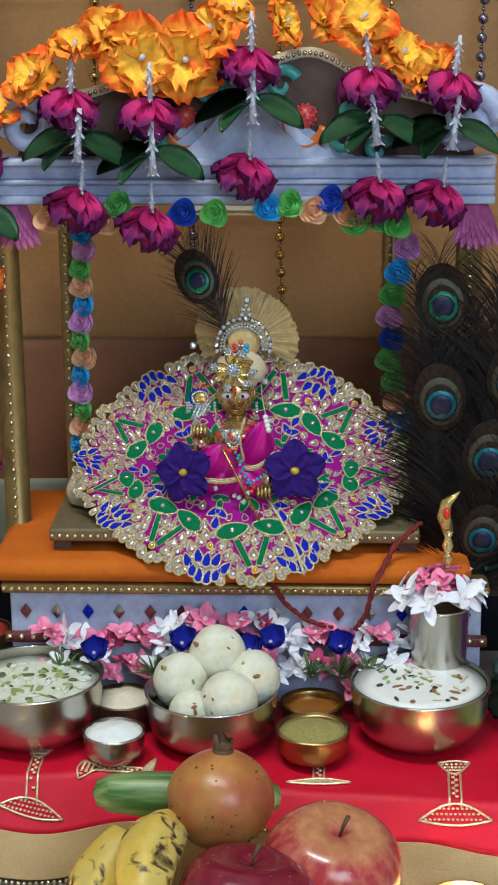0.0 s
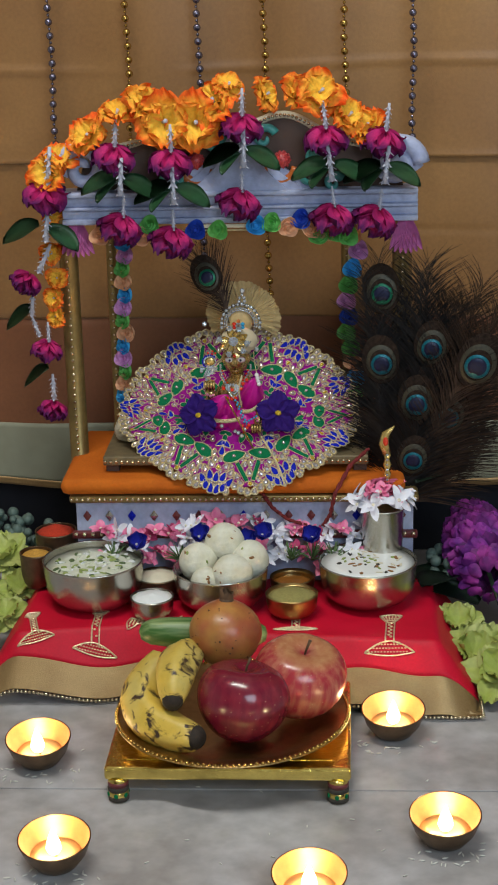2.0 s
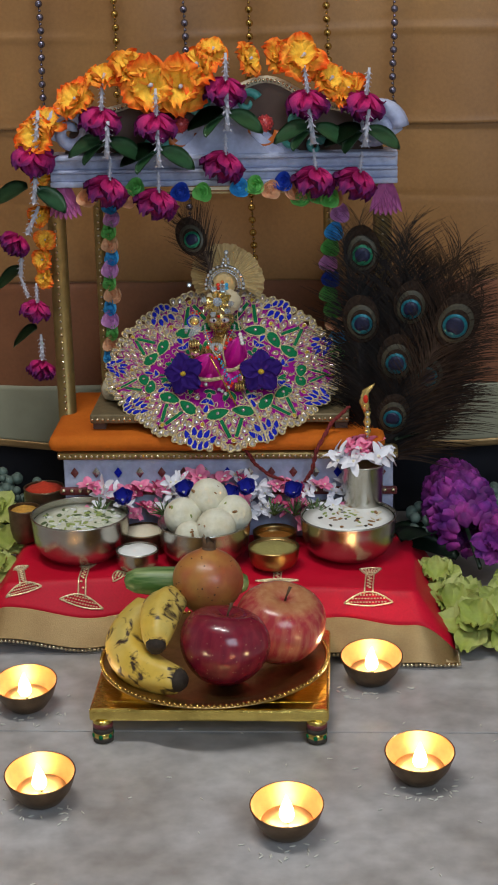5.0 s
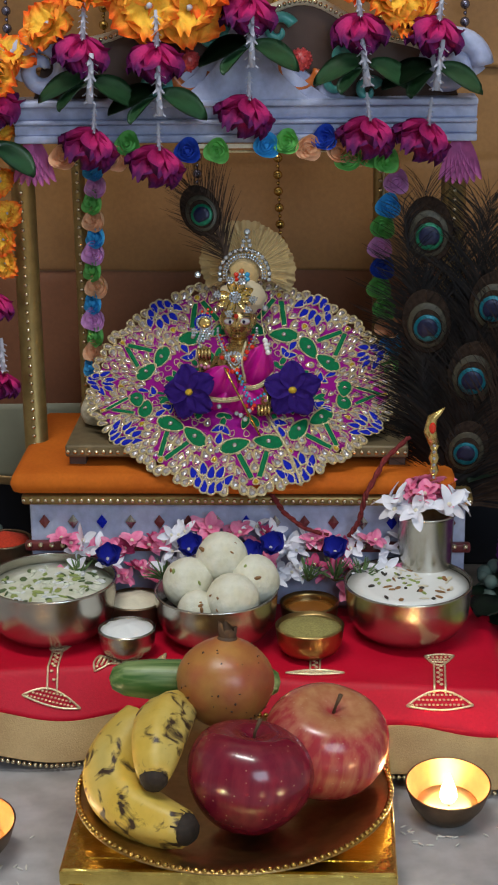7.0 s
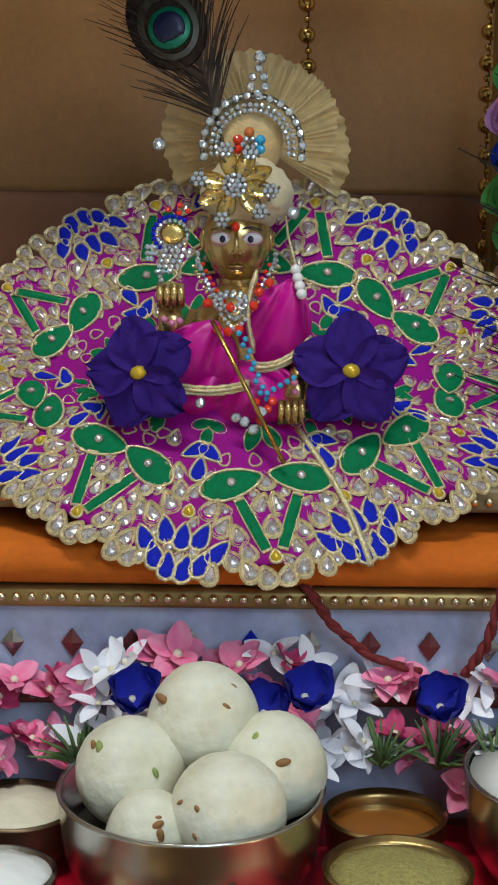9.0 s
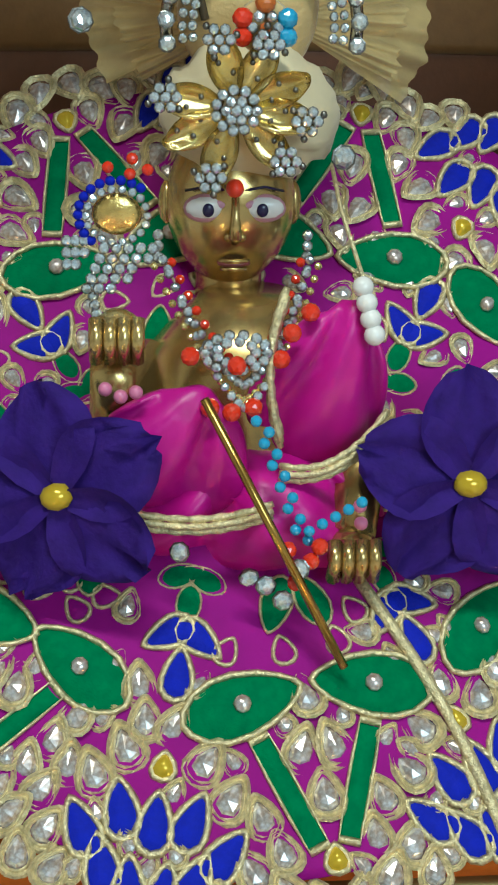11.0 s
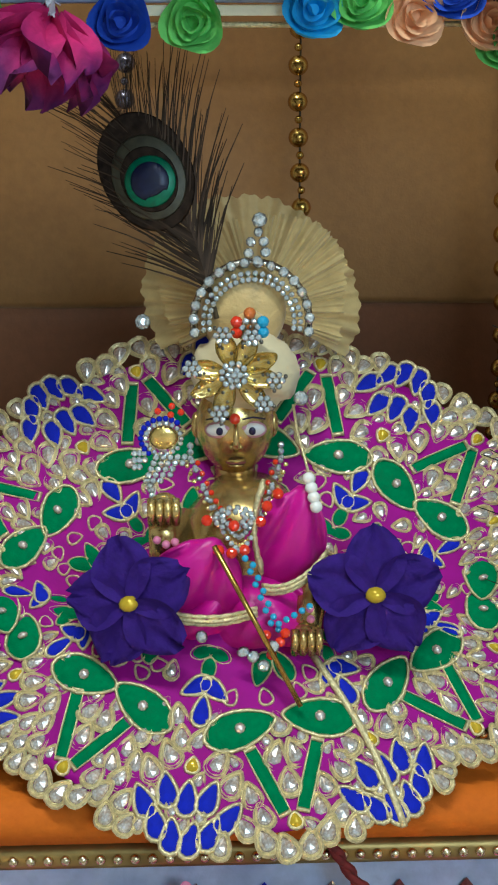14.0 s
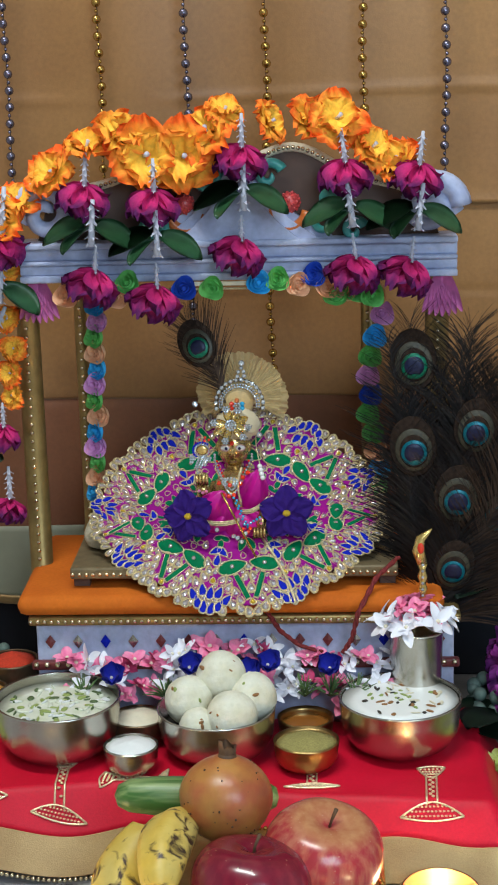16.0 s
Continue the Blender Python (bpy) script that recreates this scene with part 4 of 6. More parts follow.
me_champ = jewel_mesh(0.0112, 0.0086)
me_ring = patch_mesh("gold_ring", drop_outline(0.0090, 0.0075), M["magenta"], 0.0003)
me_leaf = patch_mesh("leaf_patch", leaf_outline(0.0250, 0.0128), M["green"], 0.0008)
me_bar = patch_mesh("bar_patch", [(-0.0020, -0.0115), (0.0020, -0.0115), (0.0022, -0.004), (0.0022, 0.004), (0.0020, 0.0115), (-0.0020, 0.0115), (-0.0022, 0.004), (-0.0022, -0.004)], M["green"], 0.0005)
me_gem = patch_mesh("yellow_stud", drop_outline(0.0060, 0.0054, 10), M["yellowgem"], 0.0018)
bm = bmesh.new()
ball(bm, (0, 0, 0.001), 0.0021, 8, 6, (1, 1, 0.7))
me_stud = finish("clear_stud", bm, M["champ"])

fans = [math.radians(a) for a in (-148, -101, -65, -24, 22, 58, 92, 126, 174)]


taken = []


def put(me, name, th, s, e, spin=0.0, lift=0.0008, scale=1.0, loose=False):
    """Sew one patch on; loose ones give way to those already there."""
    m = skirt_pose(th, s, e, spin, lift, scale)
    if me is me_leaf:
        spots = [(-0.0085, 0, 0.0030), (0, 0, 0.0056), (0.0085, 0, 0.0030)]
    elif me is me_bar:
        spots = [(0, k * 0.0055, 0.0030) for k in (-2, -1, 0, 1, 2)]
    elif me is me_stud:
        spots = []
    elif me is me_champ:
        spots = [(0, 0.0012, 0.0038), (0, -0.0030, 0.0020)]
        m = m @ Euler((0.16 * math.sin(th * 57 + e * 900), 0.16 * math.sin(th * 91 + e * 500), 0)).to_matrix().to_4x4()
    else:
        spots = [(0, 0.002, 0.0033), (0, -0.003, 0.0024)]
    here = [(m @ Vector((x, y, 0)), r * scale) for x, y, r in spots]
    if loose and any((p - q).length < (r + t) * (0.84 - 0.16 * math.cos(th) ** 4) for p, r in here for q, t in taken):
        return False
    taken.extend(here)
    share(name, me, skirt, m)
    return True


for q, th in enumerate(fans):
    # fan of blue petals
    for s in (-0.019, -0.0115, -0.004, 0.004, 0.0115, 0.019):
        put(me_blue, "blue_petal", th, s, 0.0048 + 0.0090 * (abs(s) / 0.019) ** 2, s * -34)
    for s in (-0.0085, 0.0, 0.0085):
        put(me_blue, "blue_petal", th, s * 1.15, 0.0185 + abs(s) * 0.15, s * -40)
    put(me_gem, "yellow_stud", th, 0, 0.0300)
    # trefoils above it
    for d, e, sp in ((-0.0065, 0.0570, 2.2), (0.0065, 0.0570, -2.2), (0, 0.0490, 0)):
        put(me_blue, "blue_petal", th, d, e, sp, 0.0009, 0.9)
    for d, e, sp in ((-0.006, 0.070, 2.0), (0.006, 0.070, -2.0), (0, 0.0635, 0)):
        put(me_leaf, "leaf_patch", th, d, e, sp + 1.57, 0.0009, 0.42)
    # the V between this fan and the next
    nx = fans[(q + 1) % 9]
    gap = (nx - th) % (2 * math.pi)
    tv = th + gap / 2
    put(me_gem, "yellow_stud", tv, 0, 0.0120)
    for sg in (-1, 1):
        put(me_bar, "bar_patch", tv, sg * 0.0105, 0.0260, -sg * 0.42, 0.0010, 1.15)
        put(me_leaf, "leaf_patch", tv, sg * 0.0235, 0.0440, -0.34 if sg > 0 else math.pi + 0.34, 0.0012, 1.10)
        put(me_stud, "clear_stud", tv, sg * 0.0235, 0.0440, 0, 0.0024)
    for d, e, sp in ((-0.008, 0.0650, 1.2), (0.008, 0.0650, -1.2)):
        put(me_leaf, "leaf_patch", tv, d, e, sp, 0.0012, 0.55)
    if math.sin(tv) > 0.1:
        for d in (-0.012, 0.012):
            put(me_leaf, "leaf_patch", tv, d, 0.083, d * 70, 0.0009, 0.7)
            put(me_blue, "blue_petal", tv, d * 0.5, 0.094, d * 60, 0.0009, 0.8)
for q, th in enumerate(fans):
    tv = th + ((fans[(q + 1) % 9] - th) % (2 * math.pi)) / 2
    put(me_champ, "jewel_drop", tv, 0, 0.0250, 0, 0.0008, 1.0, True)
    for sg in (-1, 1):
        put(me_champ, "jewel_drop", tv, sg * 0.0050, 0.0345, sg * 0.3, 0.0008, 1.0, True)
        put(me_champ, "jewel_drop", tv, sg * 0.0048, 0.0035, -sg * 0.3, 0.0008, 1.0, True)
        put(me_champ, "jewel_drop", tv, sg * 0.0130, 0.0065, -sg * 0.5, 0.0008, 1.0, True)
        put(me_champ, "jewel_drop", tv, sg * 0.0210, 0.0110, -sg * 0.6, 0.0008, 1.0, True)
        put(me_champ, "jewel_drop", th, sg * 0.0280, 0.0160, -sg * 0.55, 0.0008, 1.0, True)
        put(me_champ, "jewel_drop", th, sg * 0.0200, 0.0250, -sg * 0.55, 0.0008, 1.0, True)
        put(me_champ, "jewel_drop", th, sg * 0.0125, 0.0320, -sg * 0.55, 0.0008, 1.0, True)
# the rest of the border is filled with loops, closer towards the edge
for ring in range(13):
    e = 0.0045 + 0.0034 * ring
    for i in range(190):
        th = 2 * math.pi * (i + 0.5 * (ring % 2)) / 190
        put(me_champ, "jewel_drop", th, 0, e, 0.35 * math.sin(i * 1.7 + ring), 0.0008, 0.90, True)
for ring in range(12):
    e = 0.0060 + 0.0038 * ring
    for i in range(230):
        put(me_champ, "jewel_drop", 2 * math.pi * (i + 0.5 * (ring % 2)) / 230, 0, e, 0.8 * math.sin(i * 2.3 + ring), 0.0008, 0.62, True)
for ring in range(10):
    e = 0.0500 + 0.0052 * ring
    for i in range(84):
        if (i * 7 + ring * 3) % 5 < 3 and not (math.sin(2 * math.pi * i / 84) < -0.45 and e > 0.062):
            me, nm = ((me_champ, "jewel_drop"), (me_ring, "gold_ring"))[(i + ring) % 2]
            put(me, nm, 2 * math.pi * i / 84, 0, e, 1.2 * math.sin(i * 1.7 + ring), 0.0008, 0.72, True)
bm = bmesh.new()
tube(bm, [(0.036 + 0.032 * s + 0.004 * math.sin(s * 3), skirt_y(0.036 + 0.032 * s, 0.258 - 0.052 * s) - 0.0025, 0.258 - 0.052 * s) for s in [i / 14 for i in range(15)]], 0.0016, 6)
part("seam_braid", bm, M["goldthread"], skirt, "gold braid along the opening")

# ---- deity statue ----
def statue():
    bm = bmesh.new()
    cx, cy, cz = 0.007, -0.030, 0.340
    ball(bm, (cx, cy, cz), 0.0172, 28, 20, (0.95, 0.93, 1.10))
    for v in bm.verts:
        d = v.co - Vector((cx, cy, cz))
        if d.z < -0.002:
            v.co.x = cx + d.x * (1 + 0.20 * (d.z / 0.0185) ** 3)
            v.co.z = cz + d.z * 1.18
        if d.y < 0:
            v.co.y = cy + d.y * 0.94
    tube(bm, [(cx, cy - 0.0150, cz + 0.0050), (cx, cy - 0.0162, cz - 0.0005), (cx, cy - 0.0172, cz - 0.0052), (cx, cy - 0.0156, cz - 0.0068)], [0.0009, 0.0011, 0.0017, 0.0010], 10)
    for sx in (-1, 1):
        ball(bm, (cx + sx * 0.0017, cy - 0.0157, cz - 0.0056), 0.0011, 8, 6)
    for sx in (-1, 1):
        ball(bm, (cx + sx * 0.0072, cy - 0.0130, cz + 0.0010), 0.0050, 14, 8, (1.10, 0.4, 0.72), mi=3)
        ball(bm, (cx + sx * 0.0072, cy - 0.0136, cz + 0.0012), 0.0044, 14, 8, (1.12, 0.4, 0.66), mi=1)
        ball(bm, (cx + sx * 0.0066, cy - 0.0153, cz + 0.0010), 0.0015, 10, 8, (1, 0.5, 1.15), mi=2)
        ball(bm, (cx + sx * 0.0038, cy - 0.0142, cz + 0.0020), 0.0016, 8, 6, (1.2, 0.4, 0.8), mi=3)
        tube(bm, [(cx + sx * 0.0030, cy - 0.0160, cz + 0.0062), (cx + sx * 0.007, cy - 0.0150, cz + 0.0068), (cx + sx * 0.012, cy - 0.0118, cz + 0.0050)], 0.00035, 6, mi=2)
        ball(bm, (cx + sx * 0.0160, cy + 0.001, cz - 0.001), 0.0045, 12, 8, (0.45, 0.8, 1.25))
    ball(bm, (cx, cy - 0.0138, cz - 0.0128), 0.0028, 12, 6, (1.5, 0.5, 0.26), mi=4)
    for zz, k in ((0.0009, 0.9), (-0.0011, 0.7)):
        tube(bm, [(cx + 0.0042 * k * q / 3, cy - 0.0148 + 0.0002 * q * q, cz - 0.0128 + zz - 0.00004 * q * q) for q in range(-3, 4)], 0.00065, 6)
    lathe(bm, [(0.0095, -0.030), (0.0085, -0.020), (0.0085, -0.010)], 18, (cx, cy + 0.001, cz))
    # body, arms and fists
    lathe(bm, [(0.030, -0.110), (0.031, -0.085), (0.025, -0.050), (0.024, -0.034), (0.012, -0.021)], 24, (cx + 0.004, cy - 0.012, cz))
    tube(bm, [(cx - 0.017, cy - 0.010, cz - 0.038), (cx - 0.030, cy - 0.026, cz - 0.055), (cx - 0.030, cy - 0.040, cz - 0.030)], [0.0075, 0.0065, 0.0055], 12)
    tube(bm, [(cx + 0.022, cy - 0.010, cz - 0.040), (cx + 0.032, cy - 0.030, cz - 0.056), (cx + 0.027, cy - 0.050, cz - 0.070)], [0.0078, 0.0068, 0.0056], 12)
    for (x, y, z), t in (((cx - 0.029, cy - 0.042, cz - 0.022), 0.2), ((cx + 0.0265, cy - 0.054, cz - 0.073), -0.1)):
        for k in range(4):
            tube(bm, [(x - 0.0050 + k * 0.0032, y - 0.003, z + 0.0050), (x - 0.0051 + k * 0.0032, y - 0.0062, z + 0.001), (x - 0.0050 + k * 0.0032, y - 0.003, z - 0.0050)], 0.0017, 7)
        ball(bm, (x, y + 0.001, z), 0.0062, 12, 8)
    ob = part("deity_statue", bm, [M["idol"], M["eyewhite"], M["eyedark"], M["eyepink"], M["lip"]])
    tagged(ob, "small polished brass deity statue seated on the mattress", "statue")


statue()


def puff(name, c, size, turn, seed, parent):
    bm = bmesh.new()
    bmesh.ops.create_icosphere(bm, subdivisions=4, radius=1.0)
    m = Matrix.Translation(c) @ Euler(turn).to_matrix().to_4x4() @ Matrix.Diagonal((*size, 1))
    for v in bm.verts:
        p = v.co.copy()
        ridge = abs(math.sin(3.4 * p.x / (1.25 - 0.55 * p.z) + seed)) ** 0.7 + 0.4 * abs(math.sin(7.1 * p.x / (1.25 - 0.4 * p.z) + seed * 2))
        v.co = m @ Vector((p.x * (0.82 - 0.22 * p.z), p.y * 0.75 - 0.55 * (ridge - 0.6) * (1 - p.z * p.z * 0.5), p.z * (1 + 0.06 * math.sin(6 * p.x + seed))))
    return part(name, bm, M["robe"], parent)


M["robe"] = mat("robe_satin", (0.46, 0.002, 0.23), 0.36, spec=0.35, vary=0.10, scale=60, bump=0.2, bscale=220)
robe = thing("robe", "magenta satin robe with gold lace cuffs on the statue", "robe")
puff("sleeve", (0.0270, -0.066, 0.3045), (0.0195, 0.0085, 0.0215), (0.1, 0.30, 0.0), 1.0, robe)
puff("sleeve", (-0.008, -0.074, 0.291), (0.0220, 0.0080, 0.0165), (0.1, 0.45, 0.1), 2.6, robe)
puff("bodice", (0.008, -0.044, 0.293), (0.024, 0.016, 0.014), (0, 0, 0), 0.7, robe)
puff("lap_cloth", (0.012, -0.064, 0.272), (0.038, 0.020, 0.016), (0, 0, 0), 4.1, robe)
for pts in ([(0.016, -0.0785, 0.286), (0.029, -0.081, 0.2885), (0.042, -0.074, 0.298)], [(-0.026, -0.083, 0.279), (-0.006, -0.0865, 0.276), (0.014, -0.085, 0.279)],
            [(0.017, -0.073, 0.328), (0.013, -0.078, 0.312), (0.016, -0.079, 0.294)]):
    bm = bmesh.new()
    p0, p1, p2 = (Vector(p) for p in pts)
    line = [(1 - k) ** 2 * p0 + 2 * k * (1 - k) * (2 * p1 - (p0 + p2) / 2) + k * k * p2 for k in [i / 16 for i in range(17)]]
    for off in (-0.0016, 0.0, 0.0016):
        tube(bm, [p + Vector((0, 0.0004 * abs(off) * 1000, off)) for p in line], [0.0008 + 0.0003 * (i % 2) for i in range(17)], 6)
    part("gold_lace", bm, M["goldthread"], robe)


def gem_parts(parent, name, mt, pts, r, label=""):
    """One stone at each point; clear stones are cut brilliants in a metal cup that face the front."""
    bm = bmesh.new()
    if mt == "gem":
        lathe(bm, [(r * 0.55, -r * 0.7), (r * 1.04, -r * 0.1), (r * 1.08, r * 0.22), (r * 0.94, r * 0.26)], 8, mi=1)
        lathe(bm, [(r * 0.94, r * 0.24), (r * 0.80, r * 0.55), (r * 0.44, r * 0.74), (0.00002, r * 0.76)], 7)
        bmesh.ops.rotate(bm, verts=bm.verts, cent=(0, 0, 0), matrix=Matrix.Rotation(math.pi / 2, 3, "X"))
        me = finish(name, bm, [M["gem"], M["setting"]], False)
    else:
        bmesh.ops.create_icosphere(bm, subdivisions=2, radius=r)
        me = finish(name, bm, M[mt], mt in ("pearl", "pinkbead"))
    for p in pts:
        share(name, me, parent, pose(*p, 16 * math.sin(p[0] * 41000), p[2] * 53000 % 360 if mt == "gem" else 0, 16 * math.sin(p[2] * 29000)))


M["setting"] = mat("stone_setting", (0.20, 0.19, 0.18), 0.3, metal=1.0, vary=0.2, scale=900)


# turban with tulle fan, jewelled crown band and gold flower
M["sheer"] = mat("sheer_tulle", (0.84, 0.62, 0.27), 0.5, vary=0.12, scale=160, bump=0.4, bscale=700, sheen=0.4)
M["sheer"].node_tree.nodes["Principled BSDF"].inputs["Alpha"].default_value = 0.52
turban = thing("turban", "cream satin turban with gold tulle fan on the statue", "headdress")
bm = bmesh.new()
bmesh.ops.create_icosphere(bm, subdivisions=4, radius=1.0)
for v in bm.verts:
    p = v.co.copy()
    v.co = Vector((0.0115 + 0.0225 * p.x, -0.0275 + 0.0210 * p.y, 0.3605 + 0.0190 * p.z * (1 if p.z > 0 else 0.85))) * 1 + Vector((0, 0, 0.0011 * math.sin(p.x * 9 + p.z * 7) + 0.0007 * math.sin(p.z * 19 - p.x * 6)))
part("cap", bm, M["turban"], turban)
bm = bmesh.new()
ball(bm, (0.011, -0.022, 0.386), 0.019, 24, 16, (0.92, 0.5, 1.05))
part("peak", bm, M["tulle"], turban, "gold fabric peak")
for layer, (rad, y0, lift, a0, a1) in enumerate(((0.0330, -0.004, 0.0, -34, 208), (0.0285, -0.009, -0.001, -28, 84), (0.0270, -0.008, 0.0, 100, 214))):
    bm = bmesh.new()
    rows = []
    for j in range(11):
        k = j / 10
        row = []
        for i in range(181):
            a = math.radians(a0 + (a1 - a0) * i / 180)
            fray = 0.035 * math.sin(i * 0.9 + layer) * math.sin(i * 0.37) + 0.10 * math.sin(i * 0.041 + 2.2 + layer)
            r = 0.012 + rad * k * (1 + fray * k)
            pl = 0.0012 * k * math.sin(i * 0.83 + 1.5 * math.sin(i * 0.11)) + 0.0028 * k * math.sin(i * 0.23 + 1 + layer)
            row.append(bm.verts.new((0.0165 + r * math.cos(a), y0 + pl + 0.010 * k, 0.384 + lift + r * math.sin(a))))
        rows.append(row)
    grid_faces(bm, rows)
    part("tulle_fan", bm, M["sheer"], turban, "pleated translucent gold tulle")
CX, CZ, CYY = 0.0140, 0.3825, -0.034
arc = []
for i in range(16):
    a = math.radians(-10 + 200 * i / 15)
    arc.append((CX + 0.0235 * math.cos(a), CYY + 0.004, CZ + 0.0245 * math.sin(a)))
crown = thing("crown_band", "clear rhinestone crown band standing above the turban", "crown")
gem_parts(crown, "rhinestone", "gem", arc, 0.0021)
gem_parts(crown, "rhinestone", "gem", [(CX + r * math.cos(a), CYY + 0.003, CZ + r * 1.03 * math.sin(a)) for r in (0.0172, 0.0197) for a in [math.radians(-8 + 196 * i / 23) for i in range(24)]], 0.0012)
gem_parts(crown, "rhinestone", "gem", [(CX + 0.002 + dx, CYY + 0.003, CZ + 0.0245 + dz) for dx, dz in ((-0.0032, 0.0040), (0.0035, 0.0042), (0.0002, 0.0008), (-0.0022, 0.0085), (0.0028, 0.0085), (0.0006, 0.0125))], 0.0020)
gem_parts(crown, "rhinestone", "gem", [(CX + 0.003, CYY + 0.002, CZ + 0.0245 + 0.0175), (-0.030, -0.034, 0.384), (0.0335, -0.040, 0.353)], 0.0030)
bm = bmesh.new()
tube(bm, [(x, y + 0.0022, z) for x, y, z in arc], 0.0016, 6)
part("band", bm, M["steel"], crown)
BX, BY2, BZ = 0.0125, -0.0490, 0.3850
for mt, angles in (("redgem", (158, 202)), ("bluegem", (22, -22)), ("orangepaint", (90,))):
    gem_parts(crown, "coloured_bead", mt, [(BX + 0.0056 * math.cos(math.radians(a)), BY2, BZ + 0.0056 * math.sin(math.radians(a))) for a in angles], 0.0025)
gem_parts(crown, "coloured_bead", "orangepaint", [(BX, BY2 - 0.0012, BZ)], 0.0014)
gem_parts(crown, "rhinestone", "gem", [(BX + 0.0030 * math.cos(a), BY2 - 0.0008, BZ + 0.0030 * math.sin(a)) for a in [i * 1.047 for i in range(6)]], 0.0013)
gem_parts(crown, "rhinestone", "gem", [(BX + 0.0018 * math.cos(a), BY2 - 0.0006, BZ - 0.0062 + 0.0018 * math.sin(a)) for a in [0.3 + i * 1.257 for i in range(5)]], 0.0012)
bm = bmesh.new()
lathe(bm, [(0.0066, 0.0), (0.0060, 0.0008), (0.0002, 0.0012)], 16)
bmesh.ops.rotate(bm, verts=bm.verts, cent=(0, 0, 0), matrix=Matrix.Rotation(math.pi / 2, 3, "X"))
part("bead_mount", bm, M["tulle"], crown, at=(BX, BY2 + 0.0022, BZ))

flower = thing("flower_brooch", "gold six-petal brooch with rhinestones pinned on the turban", "brooch", at=(0.0060, -0.0500, 0.3665))
bm = bmesh.new()
ball(bm, (0, 0, 0), 0.00075, 6, 4)
pierced = finish("pierced_dot", bm, M["setting"])
for i, deg in enumerate((15, 80, 115, 160, 225, 262, 295, 335)):
    a = math.radians(deg)
    bm = bmesh.new()
    petal(bm, Matrix.Rotation(math.radians(90), 4, "X") @ Matrix.Rotation(a, 4, "Z") @ Matrix.Translation((0, 0.003, 0.0006 * (i % 2))) @ Matrix.Rotation(0.12 * math.sin(i * 2.1), 4, "Y"), 0.0160, 0.0086, 0.45, 0.10, 6, 8, 0.95, 0.05, 0, i)
    bmesh.ops.solidify(bm, geom=bm.faces[:], thickness=0.0004)
    pt = part("petal", bm, M["goldleaf"], flower)
    d = Vector((-math.sin(a), 0, math.cos(a)))
    e = Vector((d.z, 0, -d.x))
    for k in range(3):
        q = d * (0.0085 + 0.003 * k) + e * (0.0014 * (-1) ** k)
        share("pierced_dot", pierced, pt, pose(q.x, -0.0014 - 0.0004 * k, q.z))
    if i not in (2, 6):
        gem_parts(pt, "rhinestone", "gem", [(d.x * 0.0168 + o * math.cos(b), -0.0030, d.z * 0.0168 + o * math.sin(b)) for o, b in [(0, 0)] + [(0.0026, k * 1.047) for k in range(6)]], 0.0013)
        for k in range(3):
            share("pierced_dot", pierced, pt, pose(d.x * 0.0168 + 0.0042 * math.cos(k * 2.1 + a), -0.0028, d.z * 0.0168 + 0.0042 * math.sin(k * 2.1 + a)) @ Matrix.Scale(1.3, 4))
gem_parts(flower, "rhinestone", "gem", [(r * math.cos(a), -0.0025 - 0.001 * (0.005 - r) * 100, r * math.sin(a)) for r, n in ((0.0, 1), (0.0024, 6), (0.0048, 11)) for a in [i * 2 * math.pi / n for i in range(n)]], 0.0013)

bm = bmesh.new()
ball(bm, (0.0065, -0.0478, 0.3470), 0.0023, 10, 8)
tagged(part("forehead_mark", bm, M["redgem"]), "round red jewel mark on the brow of the statue", "jewel")

# necklaces
neck = thing("necklace", "rhinestone and red gem necklace on the statue", "necklace")
for half, top, drop, mt, r, n, y0 in ((0.0165, 0.3310, 0.0195, "redgem", 0.0012, 19, -0.0480), (0.0185, 0.3315, 0.0235, "gem", 0.0012, 27, -0.0490), (0.0205, 0.3300, 0.0255, "goldleaf", 0.0010, 31, -0.0500), (0.0175, 0.3305, 0.0270, "gem", 0.0011, 23, -0.0520)):
    line = [-1 + 2 * (i + 0.5) / n for i in range(n)]
    gem_parts(neck, "stone", mt, [(0.007 + half * u, y0 - 0.029 * (1 - u * u), top - drop * (1 - abs(u) ** 1.35)) for u in line], r)
gem_parts(neck, "stone", "gem", [(0.007 + sx * 0.0185, -0.040, 0.3335 - 0.0028 * k) for sx in (-1, 1) for k in range(3)], 0.0014)
gem_parts(neck, "stone", "gem", [(0.005 + r * math.cos(a), -0.0785, 0.3160 + 0.6 * r * math.sin(a)) for r, n in ((0.0045, 9), (0.0072, 14)) for a in [i * 2 * math.pi / n for i in range(n)]], 0.0013)
gem_parts(neck, "red_stone", "redgem", [(0.005, -0.0805, 0.3135), (-0.0055, -0.0780, 0.3150), (0.0155, -0.0775, 0.3140), (-0.0010, -0.0810, 0.3035), (0.0040, -0.0815, 0.3025), (0.0090, -0.0810, 0.3035), (0.0225, -0.0735, 0.3240), (0.0180, -0.0765, 0.3200)], 0.0023)
sash = thing("sash", "sky blue and red beaded sash across the robe", "sash")
gem_parts(sash, "bead", "bluegem", [(0.009 + 0.011 * s + 0.002 * (i % 2), -0.0885, 0.303 - 0.030 * s) for i, s in enumerate([k / 11 for k in range(12)])] + [(0.022 + 0.003 * k, -0.090, 0.276 + 0.0018 * k) for k in range(5)], 0.0014)
